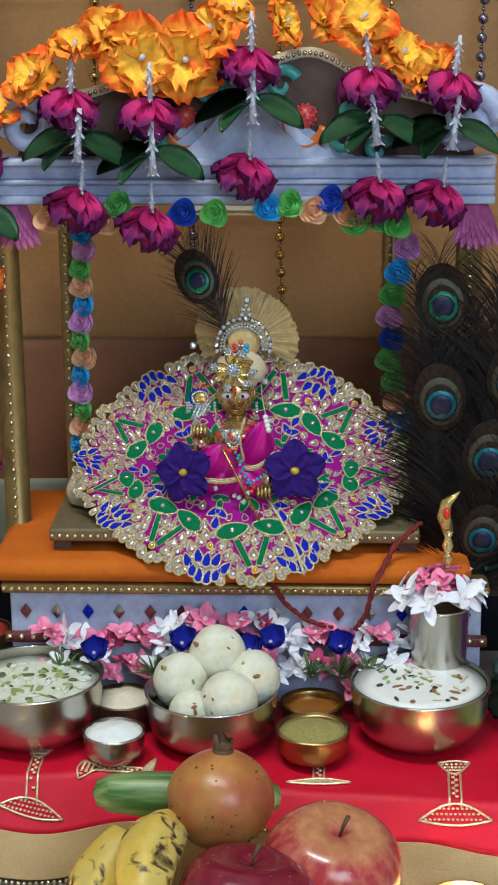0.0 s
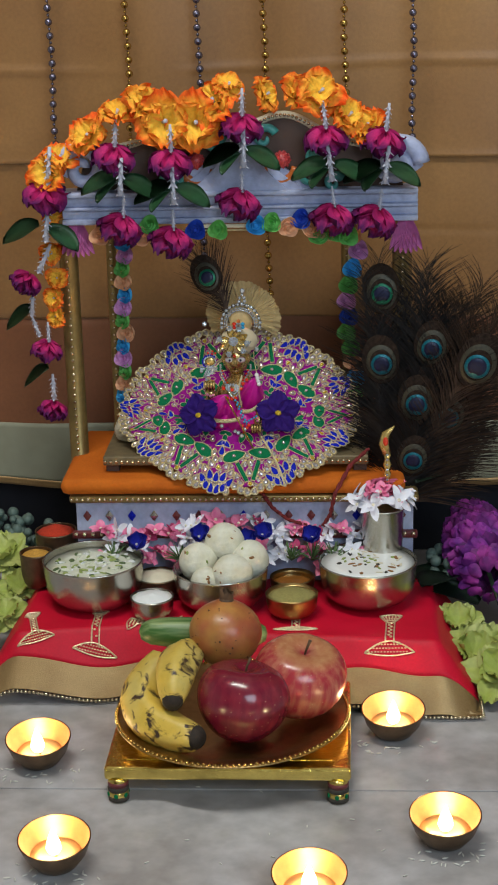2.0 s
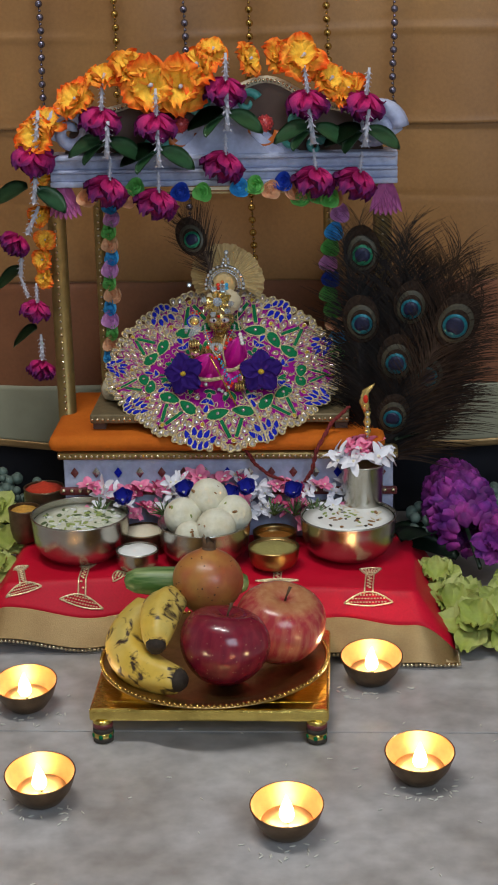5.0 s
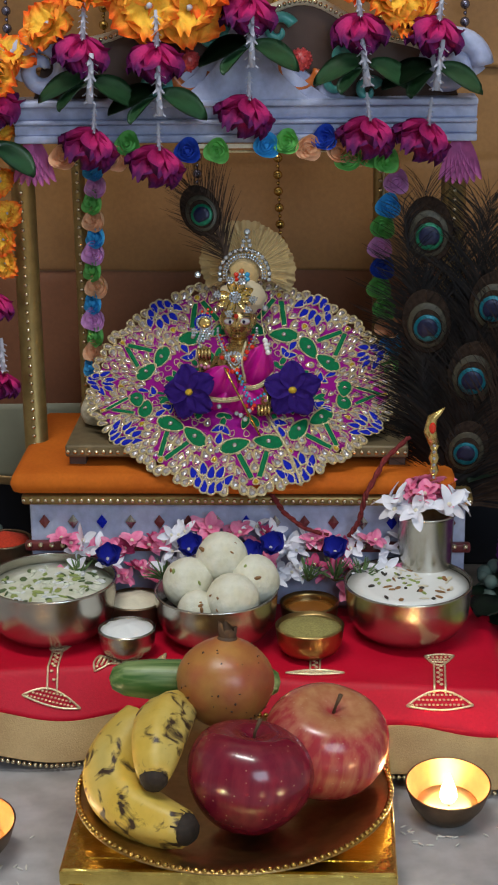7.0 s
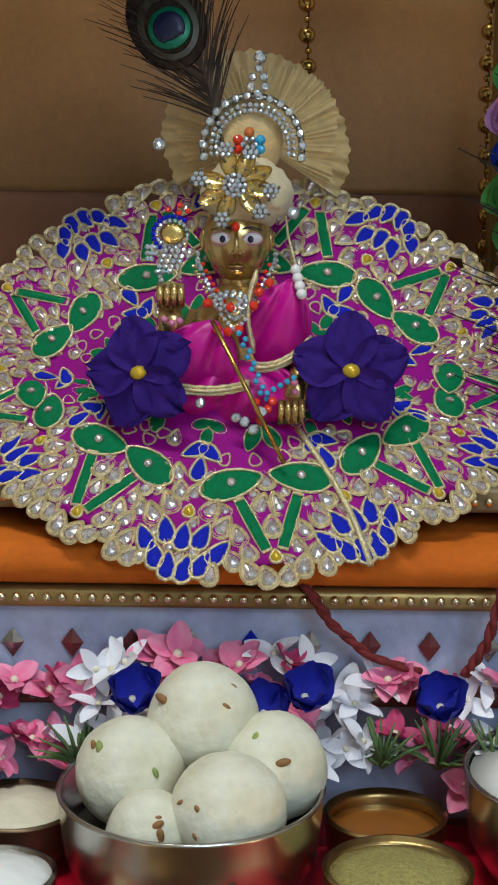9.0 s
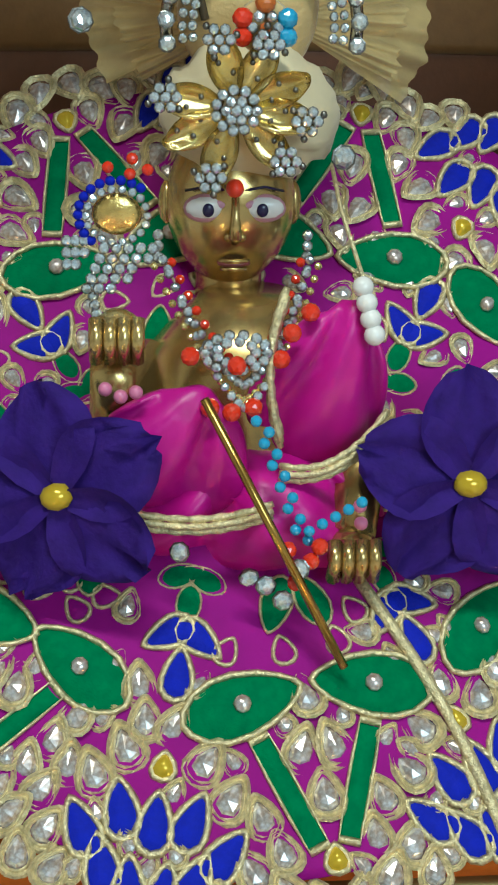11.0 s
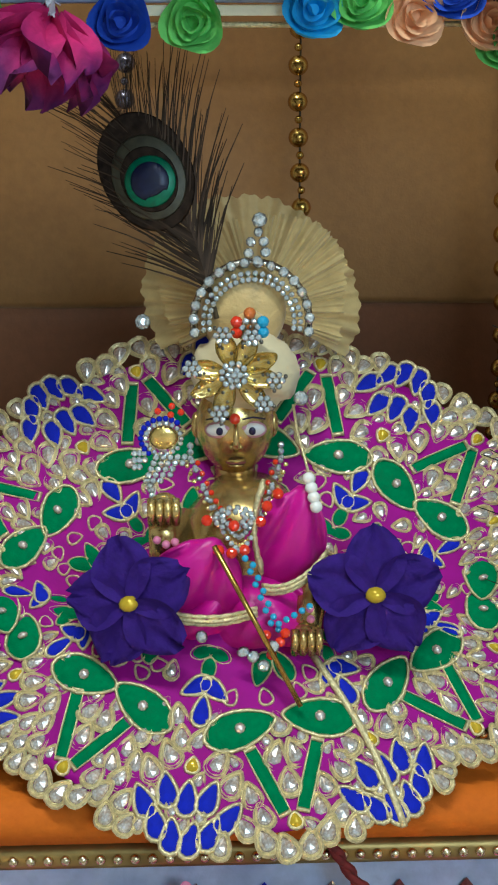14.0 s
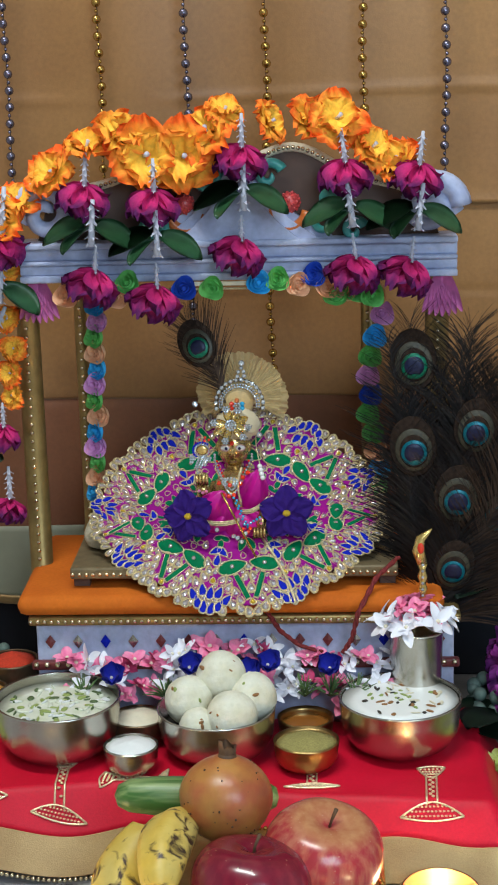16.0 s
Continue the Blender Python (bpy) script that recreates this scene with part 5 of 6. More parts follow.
gem_parts(sash, "bead", "redgem", [(0.017, -0.0915, 0.272), (0.0225, -0.0915, 0.269), (0.019, -0.0925, 0.264), (0.0245, -0.0910, 0.2725)], 0.0021)
gem_parts(sash, "bead", "gem", [(0.0195, -0.0935, 0.2680), (-0.008, -0.0895, 0.271), (0.012, -0.0915, 0.263), (0.016, -0.0935, 0.260), (0.008, -0.0910, 0.265)], 0.0024)
brac = thing("bracelet", "pink bead bracelet on the statue", "bracelet")
gem_parts(brac, "bead", "pinkbead", [(0.0345, -0.0850, 0.2800), (0.0348, -0.0860, 0.2760), (-0.018, -0.0800, 0.3070), (-0.0215, -0.0800, 0.3060), (-0.025, -0.079, 0.3075)], 0.0017)

bm = bmesh.new()
tube(bm, [(-0.003, -0.0900, 0.3090), (0.0300, -0.1010, 0.2460)], 0.0011, 8)
tagged(part("flute", bm, M["goldbead"]), "thin golden rod resting across the robe", "rod")

pea = thing("peacock_brooch", "rhinestone peacock shaped brooch beside the face", "brooch", at=(-0.022, -0.066, 0.342))
bm = bmesh.new()
ball(bm, (0, 0.001, 0.003), 0.0058, 16, 10, (1, 0.3, 0.85))
part("medallion", bm, M["gilt"], pea)
gem_parts(pea, "blue_bead", "blue", [(0.0088 * math.cos(a), 0, 0.003 + 0.0080 * math.sin(a)) for a in [0.9 + i * 0.28 for i in range(12)]], 0.0012)
gem_parts(pea, "rhinestone", "gem", [(0.0070 * math.cos(a), -0.0005, 0.003 + 0.0062 * math.sin(a)) for a in [i * 0.35 for i in range(18)]], 0.0010)
gem_parts(pea, "rhinestone", "gem", [(-0.003 + 0.0028 * i - 0.001 * j, -0.001, -0.0045 - 0.0024 * j) for j in range(5) for i in range(5 - j // 2)], 0.0013)
gem_parts(pea, "rhinestone", "gem", [(-0.0115 + 0.002 * (i % 3), 0, -0.003 - 0.0028 * (i // 3)) for i in range(8)] + [(-0.006 + 0.0004 * i, 0, -0.014 - 0.0022 * i) for i in range(6)], 0.0013)
gem_parts(pea, "red_bead", "redgem", [(0.003, 0, 0.0125), (-0.002, 0, 0.0140), (0.007, 0, 0.0135), (0.0035, 0, 0.0160)], 0.0014)

ear = thing("pearl_drop", "string of white pearls hanging beside the cheek", "ornament")
gem_parts(ear, "pearl", "pearl", [(0.0345 + 0.0009 * i, -0.073 - 0.0012 * i, 0.3300 - 0.0035 * i) for i in range(4)], 0.0026)
bm = bmesh.new()
tube(bm, [(0.030, -0.046, 0.352), (0.031, -0.058, 0.344), (0.0345, -0.072, 0.332)], 0.0006, 6)
part("cord", bm, M["goldthread"], ear)


# ---- flowers ----
def disc_flower(name, label, category, group, m, n, length, width, mt, centre_mt, ruffle=0.05, cup=0.25, curl=0.1, overlap=1, solid=False):
    ob = thing(name, label, category, group)
    ob.matrix_world = m
    bm = bmesh.new()
    petal(bm, Matrix.Translation((0, 0.001, 0)), length, width, cup, curl, 6, 7, 0.9, ruffle, 0, 1.0)
    me = finish("petal", bm, M[mt])
    for i in range(n):
        share("petal", me, ob, Matrix.Rotation(2 * math.pi * i / n, 4, "Z") @ Matrix.Translation((0, 0, 0.0006 * (i % 2))) @ Matrix.Rotation(0.12 * math.sin(i * 2.3), 4, "Y"))
    bm = bmesh.new()
    ball(bm, (0, 0, 0.001), length * 0.16, 10, 7, (1, 0.8, 0.8))
    part("centre", bm, M[centre_mt], ob)
    return ob


face = Matrix.Rotation(math.radians(78), 4, "X")
disc_flower("violet_flower", "dark violet velvet flower with yellow centre beside the statue", "flower", "violet flowers", Matrix.Translation((-0.036, -0.086, 0.284)) @ Matrix.Rotation(-0.35, 4, "Z") @ face @ Matrix.Rotation(0.3, 4, "Z"), 5, 0.026, 0.0250, "violet", "yellowgem", 0.16, 0.15, -0.10)
disc_flower("violet_flower", "dark violet velvet flower with yellow centre beside the statue", "flower", "violet flowers", Matrix.Translation((0.0600, -0.086, 0.286)) @ face, 5, 0.0265, 0.0250, "violet", "yellowgem", 0.16, 0.15, -0.10)


# ---- peacock feathers ----
M["barb"] = mat("feather_barb", (0.012, 0.011, 0.012), 0.6, spec=0.3, vary=0.4, scale=80, island=0.6)
M["vane"] = mat("feather_vane", (0.024, 0.015, 0.011), 0.9, spec=0.1, vary=0.5, scale=250)
M["softbarb"] = mat("soft_brown_barb", (0.040, 0.024, 0.016), 0.7, spec=0.2, vary=0.4, scale=80, island=0.5)
M["shaft"] = mat("feather_shaft", (0.10, 0.07, 0.04), 0.5)
M["eyebronze"] = mat("feather_bronze", (0.046, 0.040, 0.024), 0.5, metal=0.2, vary=0.3, scale=300)
M["eyeteal"] = mat("feather_teal", (0.003, 0.11, 0.15), 0.35, metal=0.3, vary=0.3, scale=400)
M["eyegreen"] = mat("feather_green", (0.003, 0.12, 0.06), 0.4, metal=0.3, vary=0.3, scale=400)
M["eyeblue"] = mat("feather_blue", (0.004, 0.006, 0.035), 0.4, metal=0.2, vary=0.3, scale=400)


def feather(parent_kw, base, eye, tip_len, barb, seed, ring="eyeteal", with_eye=True, density=70, eye_r=0.013, curly=0.35, fine=0.00062, spread=1.0):
    rng = random.Random(seed)
    ob = thing("peacock_feather", *parent_kw)
    base, eye = Vector(base), Vector(eye)
    d = (eye - base).normalized()
    tip = eye + d * tip_len
    side = d.cross(Vector((0, 1, 0))).normalized()
    bend = side * rng.uniform(-0.012, 0.012)
    n = Vector((0, -1, 0))
    n = (n - d * n.dot(d)).normalized()
    def along(s):
        return base.lerp(tip, s) + bend * math.sin(math.pi * s)
    bm = bmesh.new()
    tube(bm, [along(i / 12) for i in range(13)], [0.0011 - 0.00007 * i for i in range(13)], 5)
    part("shaft", bm, M["shaft"], ob)
    bm = bmesh.new()
    for i in range(density):
        s = 0.12 + 0.88 * i / density
        for sg in (-1, 1):
            ln = barb * (0.35 + 0.65 * math.sin(math.pi * min(1, s * 0.9 + 0.05))) * rng.uniform(0.75, 1.15)
            a = spread * rng.uniform(0.55, 0.85) * (1.15 - 0.85 * s)
            p = along(s)
            dirv = (d * math.cos(a) + side * sg * math.sin(a) + n * rng.uniform(-0.08, 0.12)).normalized()
            w = fine
            rows = []
            curl = rng.uniform(-0.1, curly)
            for k in range(5):
                q = k / 4
                pos = p + dirv * ln * q + side * sg * curl * ln * q * q * 0.5 + n * 0.002
                ww = d * w * (1.5 - q * 1.25) * (1.4 if s < 0.75 else 1.0)
                rows.append([bm.verts.new(pos - ww), bm.verts.new(pos + ww + n * 0.0003)])
            grid_faces(bm, rows)
    tagged(part("vane", bm, M["softbarb" if fine < 0.0005 or eye.x > 0.255 else "barb"], ob, "dark brown feathery vane"), kind="stuff")
    if with_eye:
        m = Matrix((side, d, n)).transposed().to_4x4()
        for k, (r, mt, off) in enumerate(((1.38, "vane", 0.25), (1.10, "eyebronze", 0.04), (0.84, "vane", -0.02), (0.78, ring, -0.10), (0.58, "eyeblue", -0.10))):
            bm = bmesh.new()
            lathe(bm, [(r * eye_r, 0.0), (r * eye_r * 0.96, 0.0005), (r * eye_r * 0.5, 0.0009), (0.0001, 0.0010)], 28)
            for v in bm.verts:
                v.co.y *= 1.35 if k == 0 else 1.2 if k < 3 else 1.0
                if k == 4 and v.co.y < 0 and abs(v.co.x) < 0.004:
                    v.co.y *= 0.8
            part("eye_ring", bm, M[mt], ob, at=Matrix.Translation(eye + n * (0.0030 + 0.0009 * k) + d * off * eye_r) @ m)
    return ob


feather(("peacock feather with green eye standing in the turban", "feather"), (0.000, -0.030, 0.384), (-0.026, -0.012, 0.4375), 0.030, 0.055, 4, "eyegreen", True, 90, 0.0135, 0.55, 0.00044, 0.78)
bunch = ("dark peacock feather with blue-green eye in the standing bunch", "feather", "bunch of peacock feathers")
FB = (0.213, -0.070, 0.150)
for q, (x, z, y) in enumerate(((0.185, 0.426, -0.055), (0.244, 0.361, -0.066), (0.297, 0.346, -0.090), (0.184, 0.344, -0.070), (0.226, 0.296, -0.078), (0.265, 0.277, -0.072), (0.222, 0.226, -0.080))):
    feather(bunch, (FB[0] + 0.004 * (q % 3 - 1), FB[1] + 0.004 * (q % 2), FB[2]), (x, y, z), 0.040 if q != 2 else 0.07, (0.060, 0.070, 0.065, 0.050, 0.068, 0.070, 0.055)[q], 20 + q, "eyegreen" if q == 0 else "eyeteal", True, 130, (0.0165, 0.0160, 0.0195, 0.0165, 0.0170, 0.0160, 0.0150)[q], 1.2, 0.0006)
dull = ("dark brown peacock feather with loose barbs in the bunch", "feather", "bunch of peacock feathers")
for q, (x, z, y) in enumerate(((0.238, 0.425, -0.050), (0.296, 0.402, -0.045), (0.215, 0.390, -0.050), (0.318, 0.330, -0.045), (0.235, 0.330, -0.050), (0.258, 0.385, -0.042), (0.200, 0.340, -0.045), (0.280, 0.250, -0.05), (0.166, 0.424, -0.06), (0.310, 0.372, -0.065), (0.195, 0.310, -0.062), (0.230, 0.420, -0.06), (0.210, 0.265, -0.06), (0.250, 0.300, -0.06), (0.275, 0.380, -0.05), (0.245, 0.260, -0.05))):
    feather(dull, (FB[0] + 0.005 * (q % 3 - 1), FB[1] + 0.012, FB[2]), (x, y, z), 0.03, 0.036 if x < 0.2 else 0.070, 60 + q, "eyeteal", False, 120, 0.013, 1.7, 0.0007)

# ---- bead strands ----
def strand(x, z0, mt):
    ob = thing("bead_strand", "hanging strand of dark pewter beads" if mt == "pewter" else "hanging strand of golden beads", "bead strand", "hanging bead strands", at=(x, 0.112, 0))
    bm = bmesh.new()
    ball(bm, (0, 0, 0), 0.0048, 12, 8)
    me = finish("bead", bm, M[mt])
    bm = bmesh.new()
    ball(bm, (0, 0, 0), 0.0020, 7, 5)
    small = finish("spacer", bm, M[mt])
    n = int((0.86 - z0) / 0.0168)
    for i in range(n):
        dx = 0.0012 * math.sin(i * 0.7 + x * 40)
        share("bead", me, ob, pose(dx, 0, z0 + 0.0168 * i))
        share("spacer", small, ob, pose(dx, 0, z0 + 0.0168 * i + 0.0084))
    bm = bmesh.new()
    tube(bm, [(0, 0, z0), (0, 0, 1.45)], 0.0005, 5)
    part("thread", bm, M["wick"], ob)


for x, z0, mt in ((-0.2245, 0.585, "pewter"), (-0.128, 0.520, "goldbead"), (-0.039, 0.440, "pewter"), (0.0430, 0.388, "goldbead"), (0.143, 0.290, "goldbead"), (0.2270, 0.570, "pewter")):
    strand(x, z0, mt)


# ---- roses and garlands ----
def radial(name, inner, outer, r0, r1, rough=0.7, vary=0.15):
    """Cloth petals that change colour from the heart to the rim."""
    m = mat(name, inner, rough, vary=vary, scale=200, bump=0.3, bscale=500, island=0.15, spec=0.2)
    nt = m.node_tree
    hsv = next(n for n in nt.nodes if n.type == "HUE_SAT")
    tex = next(n for n in nt.nodes if n.type == "TEX_COORD")
    ln = nt.nodes.new("ShaderNodeVectorMath")
    ln.operation = "LENGTH"
    nz = nt.nodes.new("ShaderNodeTexNoise")
    nz.inputs["Scale"].default_value = 120
    ad = nt.nodes.new("ShaderNodeMath")
    ad.operation = "MULTIPLY_ADD"
    ad.inputs[1].default_value, ad.inputs[2].default_value = (r1 - r0) * 0.9, -(r1 - r0) * 0.45
    sm = nt.nodes.new("ShaderNodeMath")
    mr = nt.nodes.new("ShaderNodeMapRange")
    mr.inputs["From Min"].default_value, mr.inputs["From Max"].default_value = r0, r1
    mix = nt.nodes.new("ShaderNodeMix")
    mix.data_type = "RGBA"
    mix.inputs[6].default_value, mix.inputs[7].default_value = (*inner, 1), (*outer, 1)
    l = nt.links.new
    l(tex.outputs["Object"], ln.inputs[0])
    l(tex.outputs["Object"], nz.inputs["Vector"])
    l(nz.outputs["Fac"], ad.inputs[0])
    l(ln.outputs["Value"], sm.inputs[0])
    l(ad.outputs[0], sm.inputs[1])
    l(sm.outputs[0], mr.inputs["Value"])
    l(mr.outputs["Result"], mix.inputs[0])
    l(mix.outputs[2], hsv.inputs["Color"])
    return m


M["rose"] = radial("plum_rose", (0.52, 0.020, 0.15), (0.085, 0.006, 0.075), 0.015, 0.031)
M["marigold"] = radial("flame_petal", (0.86, 0.50, 0.05), (0.84, 0.13, 0.014), 0.0195, 0.0345)
M["leaf"] = mat("cloth_leaf", (0.026, 0.080, 0.030), 0.42, vary=0.25, scale=60, bump=0.2, bscale=300)
M["whitestem"] = mat("white_stem", (0.55, 0.54, 0.62), 0.6, vary=0.1)


def rose_mesh(seed, size=1.0, mt="rose"):
    """A hanging cloth rose that opens along -z: its heart and its outer petals, each a mesh."""
    rng = random.Random(seed)
    bm, outer = bmesh.new(), []
    for ring, (n, tilt, ln, w) in enumerate(((4, 0.35, 0.024, 0.024), (6, 0.75, 0.031, 0.030), (7, 1.15, 0.033, 0.032))):
        for i in range(n):
            a = 2 * math.pi * (i + 0.3 * ring) / n + rng.uniform(-0.2, 0.2)
            t = tilt + rng.uniform(-0.15, 0.15)
            m = Matrix.Rotation(a, 4, "Z") @ Matrix.Rotation(-math.pi / 2 + t, 4, "X") @ Matrix.Scale(size, 4)
            one = bm if ring == 0 else bmesh.new()
            petal(one, m, ln, w, 0.35, -0.30 + rng.uniform(-0.25, 0.2), 8, 8, 1.05, 0.14, 0, rng.uniform(0, 6))
            if ring:
                outer.append(finish("petal", one, M[mt]))
    return finish("heart", bm, M[mt]), outer


rose_meshes = [rose_mesh(s) for s in range(3)]
bm = bmesh.new()
for i in range(6):
    for k in range(4):
        petal(bm, Matrix.Translation((0, 0, 0.006 + 0.0085 * i)) @ Matrix.Rotation(k * 1.571 + i, 4, "Z") @ Matrix.Rotation(-1.0, 4, "X"), 0.0105, 0.0055, 0.3, 0.3, 3, 4)
lathe(bm, [(0.0045, 0.0), (0.0038, 0.02), (0.0026, 0.055)], 8)
stem_mesh = finish("stem", bm, M["whitestem"])
bm = bmesh.new()
petal(bm, Matrix(), 0.050, 0.038, 0.25, -0.25, 6, 8, 0.95, 0.02)
bmesh.ops.solidify(bm, geom=bm.faces[:], thickness=0.0005)
leaf_mesh = finish("leaf", bm, M["leaf"])


def garland(items, label="hanging garland of plum cloth roses with white stems and green leaves"):
    """items: (kind, x, y, z, turn, tilt, scale); the garland hangs on the throne."""
    k0 = items[0]
    ob = thing("rose_garland", label, "garland", "rose garlands on the throne", at=(k0[1], k0[2], k0[3]))
    inv = ob.matrix_world.inverted()
    for i, (kind, x, y, z, turn, tilt, sc) in enumerate(items):
        m = inv @ Matrix.Translation((x, y, z)) @ Matrix.Rotation(tilt, 4, "Y") @ Matrix.Rotation(turn, 4, "Z") @ Matrix.Scale(sc, 4)
        if kind == "rose":
            r = share("rose", rose_meshes[i % 3][0], ob, m @ Matrix.Rotation(0.35, 4, "X"))
            for me in rose_meshes[i % 3][1]:
                share("petal", me, r, Matrix())
        elif kind == "stem":
            share("stem", stem_mesh, ob, m)
        else:
            share("leaf", leaf_mesh, ob, m @ Matrix.Rotation(-0.40, 4, "X") @ Matrix.Rotation(0.5 * math.sin(turn * 3), 4, "Y"))


GY = -0.058
for x1, z1, x2, z2, tl in ((-0.126, 0.601, -0.119, 0.519, 0.08), (-0.060, 0.594, -0.060, 0.503, 0.0), (0.024, 0.634, 0.022, 0.547, 0.02), (0.121, 0.618, 0.130, 0.528, -0.12), (0.190, 0.614, 0.182, 0.524, 0.12)):
    garland([("rose", x1, GY, z1, 0.4, tl, 0.95), ("stem", x1, GY, z1 + 0.002, 0, tl, 0.58), ("stem", (x1 + x2) / 2 + 0.002, GY - 0.012, (z1 + z2) / 2 - 0.012, 1, tl, 0.8),
             ("leaf", (x1 + x2) / 2 - 0.002, GY - 0.008, (z1 + z2) / 2 + 0.008, 1.55, 0.2, 0.95), ("leaf", (x1 + x2) / 2 + 0.004, GY - 0.008, (z1 + z2) / 2 + 0.006, -1.6, -0.1, 0.9), ("leaf", (x1 + x2) / 2, GY - 0.010, (z1 + z2) / 2 + 0.004, 2.5, 0.2, 0.8),
             ("rose", x2, GY - 0.004, z2, 1.3, tl, 1.0), ("stem", x2, GY - 0.006, z2 + 0.002, 2, tl, 0.45)])
garland([("rose", -0.211, -0.05, 0.556, 0.2, 0.1, 1.0), ("stem", -0.208, -0.052, 0.560, 0, 0.1, 0.8), ("stem", -0.214, -0.056, 0.492, 0, 0.1, 0.75), ("leaf", -0.222, -0.05, 0.510, 1.6, 0.2, 1.0), ("leaf", -0.212, -0.05, 0.508, -1.9, 0, 0.9),
         ("rose", -0.240, -0.04, 0.448, 2.0, 0.25, 0.75), ("stem", -0.228, -0.042, 0.452, 0, 0.45, 0.7), ("stem", -0.240, -0.04, 0.398, 0, 0.1, 0.6), ("stem", -0.232, -0.04, 0.372, 0, -0.3, 0.5), ("leaf", -0.238, -0.035, 0.405, 1.5, 0, 0.9),
         ("rose", -0.223, -0.035, 0.362, 1.0, 0.0, 0.72), ("stem", -0.222, -0.035, 0.364, 0, 0, 0.45), ("leaf", -0.224, -0.035, 0.330, 1.4, 0, 0.85), ("stem", -0.220, -0.035, 0.290, 0, 0, 0.6), ("rose", -0.221, -0.03, 0.284, 2.2, 0, 0.7)],
        "long side garland of plum cloth roses and leaves")


def flame_flower(x, y, z, size, tilt, turn, seed):
    rng = random.Random(seed)
    ob = thing("flame_flower", "large ruffled orange and yellow cloth flower on the arch", "flower", "orange flowers on the arch")
    ob.matrix_world = Matrix.Translation((x, y, z)) @ Matrix.Rotation(turn, 4, "Z") @ Matrix.Rotation(tilt, 4, "X") @ Matrix.Scale(size, 4)
    for ring, (n, up, ln, w) in enumerate(((6, 0.25, 0.036, 0.034), (5, 0.75, 0.029, 0.028))):
        for i in range(n):
            bm = bmesh.new()
            petal(bm, Matrix.Rotation(2 * math.pi * (i + 0.5 * ring) / n, 4, "Z") @ Matrix.Rotation(up + rng.uniform(-0.2, 0.2), 4, "X"), ln * rng.uniform(0.8, 1.15), w * 1.15, 0.20, -0.10 + rng.uniform(-0.15, 0.15), 12, 10, 1.1, 0.125, 0, rng.uniform(0, 6))
            part("petal", bm, M["marigold"], ob)
    bm = bmesh.new()
    tube(bm, [(0, 0, 0), (0.001, 0, 0.006), (0.003, 0.001, 0.012)], [0.0022, 0.0018, 0.0026], 7)
    part("stamen", bm, M["whitestem"], ob)


for q, (x, z, s, tilt, turn) in enumerate(((-0.213, 0.580, 0.75, 1.2, -0.3), (-0.200, 0.598, 0.6, 0.7, 0.4), (-0.162, 0.622, 0.75, 0.9, -0.5), (-0.129, 0.648, 0.72, 0.55, 0.2), (-0.099, 0.658, 0.85, 1.0, 0.9), (-0.074, 0.640, 1.0, 1.45, 0.1),
                                          (-0.036, 0.638, 1.0, 1.45, -0.1), (-0.012, 0.660, 0.9, 1.0, -0.6), (0.003, 0.678, 0.6, 0.6, 0.3), (0.044, 0.668, 0.65, 1.2, 1.2), (0.083, 0.668, 0.75, 1.0, 0.8), (0.109, 0.670, 0.8, 1.1, 0.3), (0.142, 0.642, 0.7, 0.9, 0.5), (0.166, 0.628, 0.7, 0.8, -0.5))):
    flame_flower(x + 0.004, -0.040, z - 0.011, s * 1.06, tilt, turn, q)
for q, (x, z) in enumerate(((-0.212, 0.520), (-0.216, 0.470), (-0.210, 0.440), (-0.214, 0.415), (-0.212, 0.392))):
    flame_flower(x, -0.020, z, 0.44, 1.3, 0.5 - 0.3 * q, 40 + q)


def foam_rose_mesh(mt):
    bm = bmesh.new()
    for ring in range(4):
        r, h = 0.0030 + 0.0026 * ring, 0.0085 - 0.0012 * ring
        n = 28
        rows = []
        for j in range(4):
            q = j / 3
            rows.append([bm.verts.new((r * (0.55 + 0.45 * q) * (1 + 0.10 * math.sin(3 * a + ring * 1.3)) * math.cos(a), r * (0.55 + 0.45 * q) * (1 + 0.10 * math.sin(3 * a + ring * 1.3)) * math.sin(a),
                                       h * q + 0.0010 * math.sin(4 * a + ring * 2) * q)) for a in [2 * math.pi * i / n for i in range(n)]])
        grid_faces(bm, rows, True)
    lathe(bm, [(0.0095, 0.0005), (0.0060, 0.0022), (0.0002, 0.0030)], 20)
    return finish("foam_rose", bm, M[mt])


